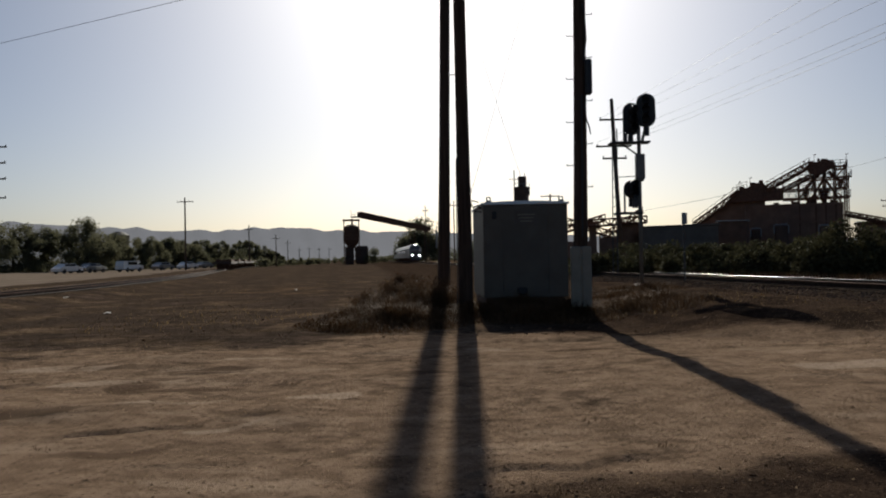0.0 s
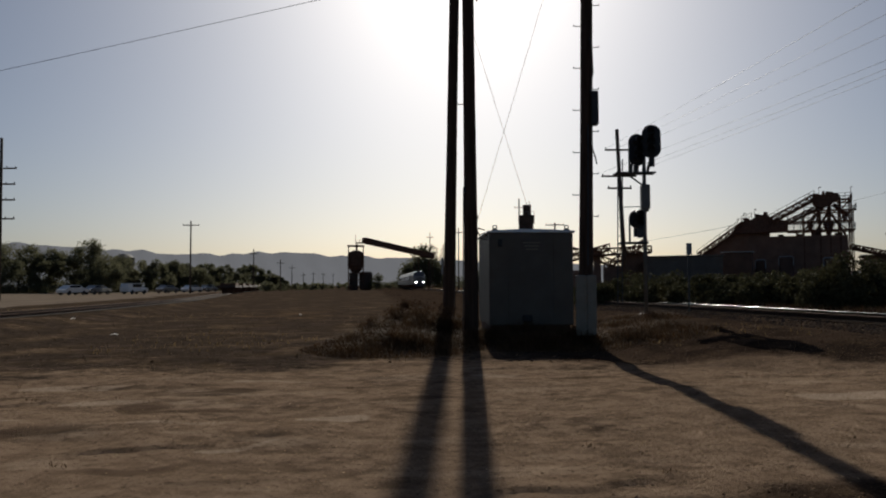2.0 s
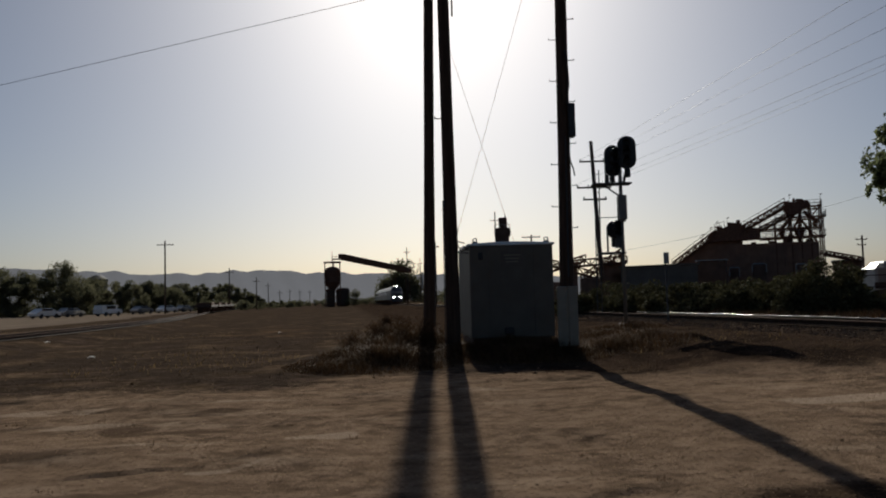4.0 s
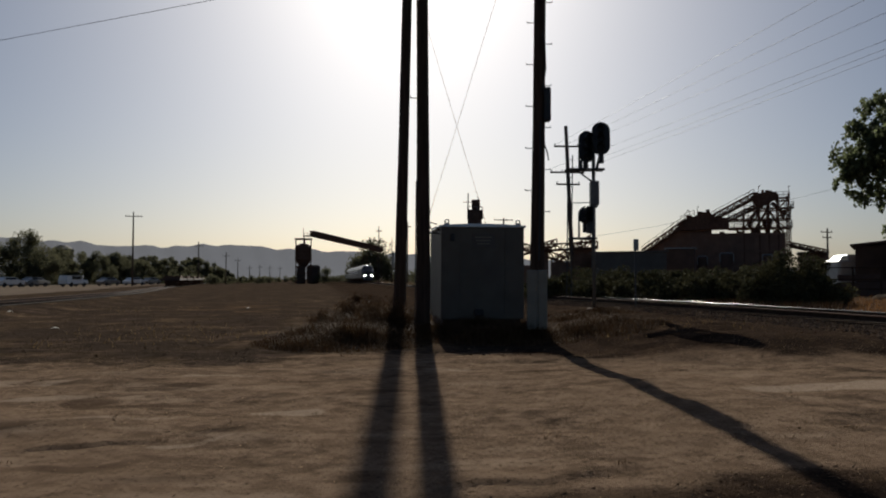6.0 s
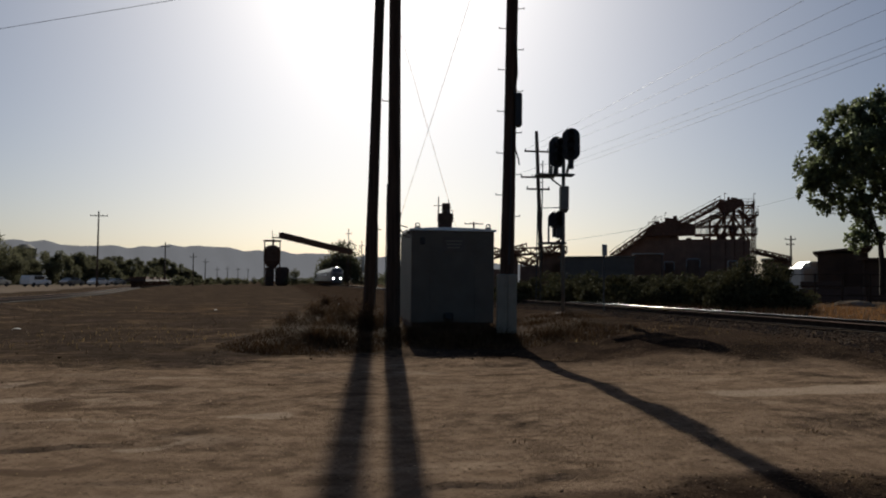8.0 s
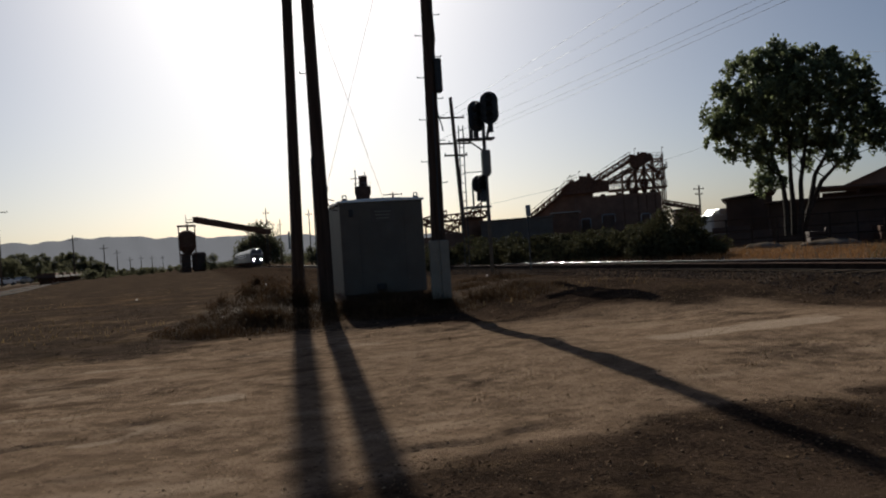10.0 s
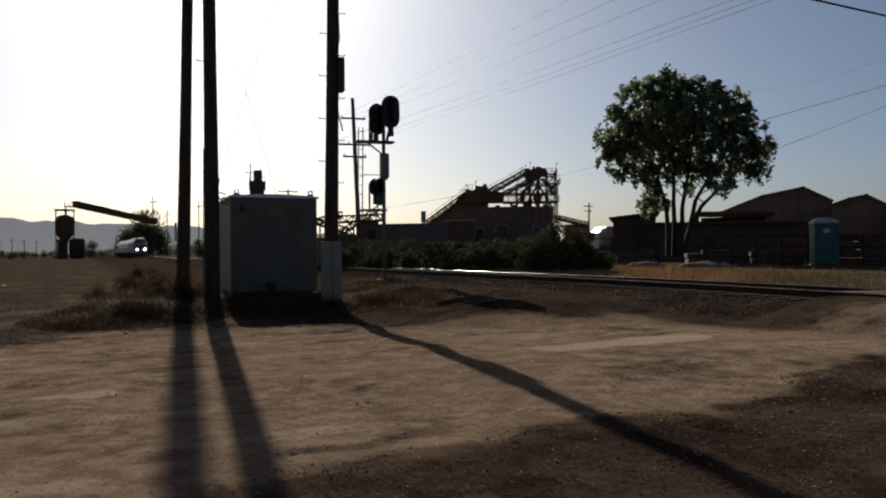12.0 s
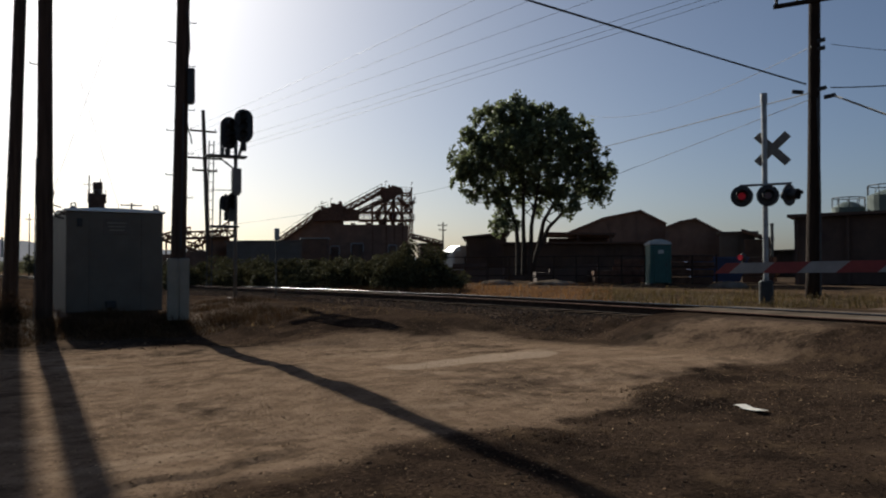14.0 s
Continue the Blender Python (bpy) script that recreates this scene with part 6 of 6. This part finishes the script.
# conductors run from the line pole towards the next one behind the eye: bearing, rise and height over the eye half-way
for off, z0, az, el, h in ((-0.9, 11.7, 30.4, 18.8, 11.0), (0.0, 11.75, 33.7, 18.5, 11.0), (0.9, 11.7, 37.0, 18.1, 11.0), (-1.2, 9.9, 40.2, 17.2, 9.6), (0.3, 9.9, 43.4, 17.5, 9.6), (1.2, 9.9, 46.5, 17.8, 9.6)):
    start = Vector((UP.x - 0.4 + off, UP.y, z0))
    half = polar(az, h / math.tan(radians(el)), h + 1.51)
    wire(start, start + (half - start) * ((UP.y + 12) / (UP.y - half.y)), 0.25, 0.009, "thin overhead conductor strung between line poles")
start, half = polar(54.35, 26.7, 7.2), polar(36.97, 18, 7.56)
wire(start, start + (half - start) * 2.9, 0.05, 0.026, "thick black service cable to the power pole", "service_cable")
start, half = polar(55.95, 26.5, 6.75), polar(59.2, 24, 5.55)
wire(start, start + (half - start) * 5, 0.0, 0.03, "thick black service cable to the power pole", "service_cable")
wire(polar(55.85, 26.5, 6.98), polar(64, 30, 7.6), 0.1, 0.018, "thin black wire leaving the power pole")
wire(polar(54.55, 26.7, 6.9), polar(27.65, 150, 15.6), 0.1, 0.02, "thin black wire towards the gravel plant")
wire(polar(54.55, 26.7, 6.7), polar(33, 140, 11), 0.5, 0.012, "thin black wire towards the gravel plant")
wire(polar(27.65, 150, 15.6), polar(13.0, 220, 12.6), 0.5, 0.035, "thin wire from the plant to distant poles")
wire(polar(54.75, 26.7, 8.35), polar(40, 60, 13), 0.9, 0.01, "thin black wire leaving the power pole")
wire(polar(55.95, 26.5, 8.3), polar(70, 40, 10), 0.3, 0.01, "thin black wire leaving the power pole")
# crossing guy wires above the cabin
wire((0.85, 20.0, 8.15), polar(6.95, 23, 3.0), 0.0, 0.005, "thin slanting guy wire above the cabin", "guy_wire")
wire(polar(8.9, 19, 9.7), polar(2.5, 23, 3.1), 0.0, 0.005, "thin slanting guy wire above the cabin", "guy_wire")
wire((-43.7, 42.2, 9.2), (0.5, 22.8, 10.85), 0.12, 0.009, "single thin wire across the open sky")


# ---------------------------------------------------------------- other line poles
c = polar(-18.0, 140)
far_pole(c.x, c.y, 0.1, rise(0, 4.55, 140), [(rise(0, 4.3, 140) - 0.1, 2.8)], label="tall wooden road pole with one crossarm")
for az, el, d in ((-13.75, 2.6, 190), (-11.9, 1.9, 210), (-11.1, 1.5, 260), (-9.6, 1.0, 330), (-8.9, 0.95, 360), (-8.2, 0.9, 390), (-10.3, 0.95, 300)):
    c = polar(az, d)
    far_pole(c.x, c.y, 0.1, rise(0, el, d), [(rise(0, el, d) - 1.0, 1.9)], label="small distant wooden pole by the siding")
for az, el, d in ((-1.15, 3.85, 160), (0.95, 4.2, 130), (-0.2, 3.0, 200), (1.85, 3.6, 150)):
    c = polar(az, d)
    far_pole(c.x, c.y, 0.1, rise(0, el, d), [(rise(0, el - 0.35, d), 1.2)], label="thin wooden trackside pole with short arms", r=0.12)
c = polar(29.6, 120)
far_pole(c.x, c.y, 0.3, rise(0, 3.4, 120) - 0.2, [(rise(0, 3.3, 120) - 0.5, 1.6), (rise(0, 2.95, 120) - 0.5, 1.2)], label="wooden pole behind the gravel plant")
c = polar(7.95, 110)
far_pole(c.x, c.y, 0.2, rise(0, 4.55, 110) - 0.2, [(rise(0, 4.45, 110) - 0.3, 2.6)], label="pole with crossarm just above the cabin roof")
c = polar(5.35, 160)
far_pole(c.x, c.y, 0.2, rise(0, 6.3, 160) - 0.2, [(rise(0, 5.7, 160) - 0.3, 1.9)], label="slim pole with crossarm behind the cabin")
c = polar(-29.6, 80)
far_pole(c.x, c.y, 0.1, rise(0, 9.5, 80), [(rise(0, 7.6, 80), 2.6), (rise(0, 6.6, 80), 2.4), (rise(0, 5.6, 80), 2.4), (rise(0, 4.4, 80), 2.4)], label="tall road pole with four crossarms", r=0.18)


# ---------------------------------------------------------------- road, cars and clutter beyond the siding
def far_road():
    near = [p + Vector((-5.5, 0, 0)) for p in SIDING]
    t = thing("far_road", 0, 0, 0, "wide grey road beyond the side track", "road", kind="structure")
    verts, faces = [], []
    for k, p in enumerate(near):
        verts += [(p.x, p.y, 0.24), (p.x - 34 - 0.02 * max(p.y, 0), p.y, 0.26)]
        if k:
            o = 2 * k
            faces.append((o - 2, o, o + 1, o - 1))
    mesh_part("road_surface", verts, faces, DUSTROAD, t)


far_road()


def car(x, y, turn, paint, label, suv=False):
    t = thing("car", x, y, 0.26, label, "car", "cars on the far road", turn=turn)
    h = 1.7 if suv else 1.42
    prof = [(-2.25, 0.35), (-2.3, 0.75), (-1.75, 0.98), (-1.05, h), (0.75, h), (1.35, 1.0), (2.2, 0.85), (2.3, 0.4)]
    if suv:
        prof = [(-2.3, 0.4), (-2.35, 1.0), (-2.2, h), (0.7, h), (1.3, 1.1), (2.2, 0.95), (2.3, 0.42)]
    n = len(prof)
    verts = [(px, -0.82 if pz < 1.05 else -0.68, pz) for px, pz in prof] + [(px, 0.82 if pz < 1.05 else 0.68, pz) for px, pz in prof]
    faces = [tuple(range(n - 1, -1, -1)), tuple(range(n, 2 * n))] + [(k, (k + 1) % n, n + (k + 1) % n, n + k) for k in range(n)]
    mesh_part("body", verts, faces, paint, t)
    bm = bmesh.new()
    for s in (-0.76, 0.76):
        box(bm, -0.2, s, (1.0 + h) / 2, 2.0, 0.06, (h - 1.0) * 0.7)
    part("side_window", bm, GLASS, t)
    for wx in (-1.4, 1.4):
        for wy in (-0.75, 0.75):
            b = bmesh.new()
            rod(b, (wx, wy - 0.1, 0.33), (wx, wy + 0.1, 0.33), 0.33, seg=16)
            part("wheel", b, RUBBER, t)


SILVER = surface("silver_car_paint", (0.2, 0.2, 0.195), (0.27, 0.265, 0.26), 1, 0.22, metal=0.5, bump=0)
CARWHITE = surface("white_car_paint", (0.66, 0.65, 0.62), (0.76, 0.75, 0.72), 1, 0.18, bump=0)
for az, d, paint, label in ((-25.4, 128, CARWHITE, "white sedan on the far road"), (-23.9, 133, SILVER, "silver hatchback on the far road"), (-21.6, 134, CARWHITE, "white estate car on the far road"), (-19.5, 150, SILVER, "silver sedan on the far road"), (-17.9, 160, CARWHITE, "small white car on the far road"), (-16.8, 176, SILVER, "distant silver car on the road")):
    c = polar(az, d)
    car(c.x, c.y, 72, paint, label, "estate" in label)


def flat_wagons():
    """A string of low dark flat wagons standing on the siding."""
    for k, y in enumerate((128, 146, 164, 182, 200)):
        x = float(np.interp(y, SIDING_Y, SIDING_X))
        dx = float(np.interp(y + 5, SIDING_Y, SIDING_X) - np.interp(y - 5, SIDING_Y, SIDING_X)) / 10
        t = thing("flat_wagon", x, y, 0.43, "low dark flat wagon standing on the siding", "railway wagon", "standing wagons", turn=-math.degrees(math.atan(dx)))
        bm = bmesh.new()
        box(bm, 0, 0, 0.95, 2.7, 16.5, 0.35, bevel=0.03)
        box(bm, 0, 0, 0.7, 0.6, 15, 0.3)
        part("deck", bm, DARKWALL, t)
        bm = bmesh.new()
        box(bm, 0, -2, 1.3, 2.4, 6, 0.4, bevel=0.05)
        part("load", bm, RUST, t)
        for yy in (-5.8, 5.8):
            b = bmesh.new()
            for w in (-0.8, 0.8):
                rod(b, (-0.8, yy + w, 0.42), (0.8, yy + w, 0.42), 0.42, seg=14)
            box(b, 0, yy, 0.5, 2.0, 2.2, 0.25)
            part("bogie", b, RUST, t)


flat_wagons()

c = polar(-22.3, 205)
t = thing("water_tank", c.x, c.y, 0.1, "pale round water tank on slanting legs among trees", "tank")
bm = bmesh.new()
rod(bm, (0, 0, 5.0), (0, 0, 8.3), 2.3, 2.5, 18)
rod(bm, (0, 0, 8.3), (0, 0, 9.2), 2.5, 0.8, 18)
part("tank", bm, GREYWALL, t)
bm = bmesh.new()
for a in (-2.2, 2.2):
    for b in (-2.2, 2.2):
        rod(bm, (a * 1.5, b * 1.2, -0.2), (a * 0.7, b * 0.7, 5.2), 0.18, seg=6)
part("legs", bm, GREYWALL, t)


# ---------------------------------------------------------------- train
def train():
    def place(y):
        x = float(np.interp(y, TRACK_Y, TRACK_X))
        dx = float(np.interp(y + 8, TRACK_Y, TRACK_X) - np.interp(y - 8, TRACK_Y, TRACK_X)) / 16
        return x, -math.degrees(math.atan(dx))

    y = 200.0
    x, turn = place(y + 9)
    t = thing("locomotive", x, y + 9, RAIL_TOP, "silver and dark locomotive with bright headlights coming along the rails", "locomotive", turn=turn)
    prof = [(-1.5, 1.0), (1.5, 1.0), (1.53, 3.4), (1.2, 4.1), (0.7, 4.45), (-0.7, 4.45), (-1.2, 4.1), (-1.53, 3.4)]
    n = len(prof)
    verts = []
    for yy, s, top in ((-9.2, 0.82, 0.55), (-8.6, 0.95, 0.62), (-7.0, 0.98, 0.98), (-6.2, 1, 1), (9.5, 1, 1)):
        verts += [(px * s, yy, 1.0 + (pz - 1.0) * top) for px, pz in prof]
    faces = [tuple(range(n - 1, -1, -1)), tuple(range(4 * n, 5 * n))] + [(k * n + j, k * n + (j + 1) % n, (k + 1) * n + (j + 1) % n, (k + 1) * n + j) for k in range(4) for j in range(n)]
    body = mesh_part("body", verts, faces, STAINLESS, t)
    body.data.materials.append(TRAINDARK)
    for poly in body.data.polygons:
        if poly.center.y < -6.3:
            poly.material_index = 1
    bm = bmesh.new()
    box(bm, 0, -9.2, 1.4, 2.3, 0.2, 1.2, bevel=0.1)
    box(bm, 0, -9.0, 0.75, 2.6, 0.5, 0.7, bevel=0.1)
    part("nose", bm, TRAINDARK, t)
    bm = bmesh.new()
    box(bm, 0, -7.85, 3.45, 2.3, 0.12, 0.75, rx=-35)
    part("windscreen", bm, GLASS, t)
    for px, pz, r_ in ((0.0, 4.2, 0.26), (-0.9, 1.6, 0.15), (0.9, 1.6, 0.15)):
        bm = bmesh.new()
        yy = -6.75 if pz > 3 else -9.33
        rod(bm, (px, yy, pz), (px, yy - 0.08, pz), r_, seg=14)
        part("headlight", bm, HEADLIGHT, t)
    for yy in (-5.5, 5.8):
        bm = bmesh.new()
        for w in (-1.2, 0, 1.2):
            rod(bm, (-0.8, yy + w, 0.5), (0.8, yy + w, 0.5), 0.5, seg=16)
        box(bm, 0, yy, 0.65, 2.2, 3.6, 0.4, bevel=0.05)
        part("bogie", bm, RUST, t)
    for k in range(3):
        yc = y + 32 + 26.4 * k
        x, turn = place(yc)
        t = thing("passenger_coach", x, yc, RAIL_TOP, "stainless steel passenger coach behind the locomotive", "railway coach", "coaches", turn=turn)
        verts = [(px, -12.7, pz) for px, pz in prof] + [(px, 12.7, pz) for px, pz in prof]
        faces = [tuple(range(n - 1, -1, -1)), tuple(range(n, 2 * n))] + [(j, (j + 1) % n, n + (j + 1) % n, n + j) for j in range(n)]
        mesh_part("body", verts, faces, STAINLESS, t)
        for s in (-1.54, 1.54):
            for j in range(10):
                b = bmesh.new()
                box(b, s, -10.5 + 2.3 * j, 2.7, 0.05, 1.6, 0.8, bevel=0.02)
                part("window", b, GLASS, t)
        for yy in (-9, 9):
            b = bmesh.new()
            for w in (-1.2, 1.2):
                rod(b, (-0.8, yy + w, 0.46), (0.8, yy + w, 0.46), 0.46, seg=14)
            box(b, 0, yy, 0.7, 2.1, 3.2, 0.4, bevel=0.05)
            part("bogie", b, RUST, t)


train()

# ---------------------------------------------------------------- litter
g = ground_z(6.48, 5.39)
t = thing("paper_scrap", 6.48, 5.39, g + 0.012, "pale creased strip of card lying on the gravel", "litter", turn=-109)
verts, faces = [], []
for i in range(9):
    for j in range(4):
        u, v = i / 8 - 0.5, j / 3 - 0.5
        verts.append((u * 0.44, v * 0.13 + 0.01 * math.sin(i * 1.3), 0.008 + 0.003 * math.sin(i * 1.1 + 0.5 * j) + 0.008 * max(0, i - 6)))
for i in range(8):
    for j in range(3):
        o = i * 4 + j
        faces.append((o, o + 4, o + 5, o + 1))
sheet = mesh_part("sheet", verts, faces, PAPER, t)
mod = sheet.modifiers.new("thickness", "SOLIDIFY")
mod.thickness = 0.003


# ---------------------------------------------------------------- clutter of the far yard
def yard_clutter():
    # pale truck whose screen catches the light
    c = polar(30.45, 72)
    g = ground_z(c.x, c.y)
    t = thing("parked_truck", c.x, c.y, g, "parked truck with a pale cab and shiny windscreen", "truck", turn=-90)
    bm = bmesh.new()
    box(bm, 0, 0.2, 1.55, 2.3, 2.2, 2.1, bevel=0.15)
    box(bm, 0, 0.55, 2.75, 2.1, 1.4, 0.6, bevel=0.12)
    cab = part("cab", bm, PALE, t)
    bm = bmesh.new()
    box(bm, 0, -0.5, 2.7, 1.3, 0.06, 0.6, rx=-43, bevel=0.02)
    part("windscreen", bm, ROOFALU, cab, "windscreen flashing in the sun")
    bm = bmesh.new()
    box(bm, 0, 3.6, 1.5, 2.3, 4.8, 1.7, bevel=0.06)
    part("load_bed", bm, DARKWALL, t)
    for wx in (-0.95, 0.95):
        for wy in (0, 3.0, 5.2):
            b = bmesh.new()
            rod(b, (wx - 0.14, wy, 0.45), (wx + 0.14, wy, 0.45), 0.45, seg=16)
            part("wheel", b, RUBBER, t)
    # blue skip and block bays behind the grass
    c = polar(48.6, 50)
    g = ground_z(c.x, c.y)
    t = thing("waste_skip", c.x, c.y, g, "dull blue steel waste skip by the crossing", "skip", turn=-40)
    v = [(-1.3, -0.8, 0.1), (1.3, -0.8, 0.1), (1.3, 0.8, 0.1), (-1.3, 0.8, 0.1), (-1.75, -0.95, 1.5), (1.75, -0.95, 1.5), (1.75, 0.95, 1.5), (-1.75, 0.95, 1.5)]
    ob = mesh_part("hopper", v, [(3, 2, 1, 0), (0, 1, 5, 4), (1, 2, 6, 5), (2, 3, 7, 6), (3, 0, 4, 7)], BLUE, t)
    sol = ob.modifiers.new("plate", "SOLIDIFY")
    sol.thickness = 0.05
    b = bmesh.new()
    for s in (-0.97, 0.97):
        box(b, 0, s, 1.5, 3.6, 0.1, 0.12)
    part("rim", b, BLUE, t)
    r = random.Random(77)
    for k, (az, d, w, h) in enumerate(((46.9, 47, 2.6, 1.7), (38.6, 50, 2.2, 0.9), (39.9, 51, 1.6, 1.2), (41.6, 49, 2.4, 0.8), (33.0, 52, 1.8, 1.0), (36.9, 50, 1.4, 0.7), (42.9, 50, 1.8, 1.5), (51.4, 52, 2.0, 1.6), (31.6, 52, 2.4, 1.3))):
        c = polar(az, d)
        g = ground_z(c.x, c.y)
        t = thing("stacked_crate", c.x, c.y, g, "weathered brown timber crate stacked in the yard", "crate", "yard crates", turn=-az + r.uniform(-15, 15))
        n = max(2, int(h / 0.35))
        for j in range(n):
            b = bmesh.new()
            box(b, r.uniform(-0.08, 0.08), 0, (j + 0.5) * h / n, w * r.uniform(0.9, 1.05), 1.2, h / n - 0.06, bevel=0.02)
            part("board", b, DARKWALL if k % 3 else RUST, t)
    # pale heap and low slab bed just behind the grass
    for az, d, w in ((37.5, 43, 1.5), (33.4, 44, 1.0), (49.4, 38, 0.9)):
        c = polar(az, d)
        g = ground_z(c.x, c.y)
        t = thing("rubble_heap", c.x, c.y, g, "low pale heap of sand and rubble", "heap", "heaps", turn=-az)
        b = bmesh.new()
        bmesh.ops.create_icosphere(b, subdivisions=3, radius=1.0, matrix=Matrix.Diagonal((w, 0.7, 0.3, 1)))
        for v in b.verts:
            v.co += Vector((0.12, 0.1, 0.08)) * noise.noise(v.co * 2.2 + Vector((az, 0, 0)))
        part("mound", b, CONCRETE, t)


yard_clutter()

for k, (x, y, turn) in enumerate(((-10.2, 24.6, 20), (-7.4, 41, 70), (-1.5, 52, 10), (-15.5, 33, 50))):
    t = thing("litter_scrap", x, y, ground_z(x, y) + 0.01, "small scrap of pale litter on bare ground", "litter", "scraps", turn=turn)
    v = [(-0.12, -0.04, 0.0), (0.0, -0.05, 0.02), (0.12, -0.02, 0.005), (0.1, 0.04, 0.015), (0.01, 0.04, 0.04), (-0.1, 0.05, 0.01)]
    ob = mesh_part("scrap", v, [(0, 1, 4, 5), (1, 2, 3, 4)], PAPER, t)
    sol = ob.modifiers.new("thickness", "SOLIDIFY")
    sol.thickness = 0.006


def horizon_scrub():
    """Low scrub and rubbish along the far end of the bare ground."""
    r = np.random.RandomState(61)
    k = 0
    for az, d, w, h in ((-14.6, 200, 16, 2.6), (-12.9, 225, 16, 2.2), (-11.2, 250, 18, 2.4), (-9.8, 280, 18, 2.2), (-8.5, 300, 18, 2.6), (-4.2, 330, 16, 3.0), (-3.2, 340, 12, 3.4), (0.4, 290, 12, 4.5), (1.6, 270, 12, 5.0)):
        c = polar(az, d)
        t = thing("far_scrub", c.x, c.y, 0.05, "low dark scrub at the end of the open ground", "bush", "far scrub")
        n = 34
        cs = np.stack([r.uniform(-w / 2, w / 2, n), r.uniform(-2, 2, n), h * r.uniform(0.1, 0.75, n)], -1)
        v, f = leaf_cloud(cs, r.uniform(0.25, 0.5, n) * h, 50, 0.28, 700 + k, inner=0.1)
        v[:, 2] = np.maximum(v[:, 2], 0.0)
        mesh_part("foliage", v.tolist(), f.tolist(), FARLEAF, t)
        k += 1


horizon_scrub()
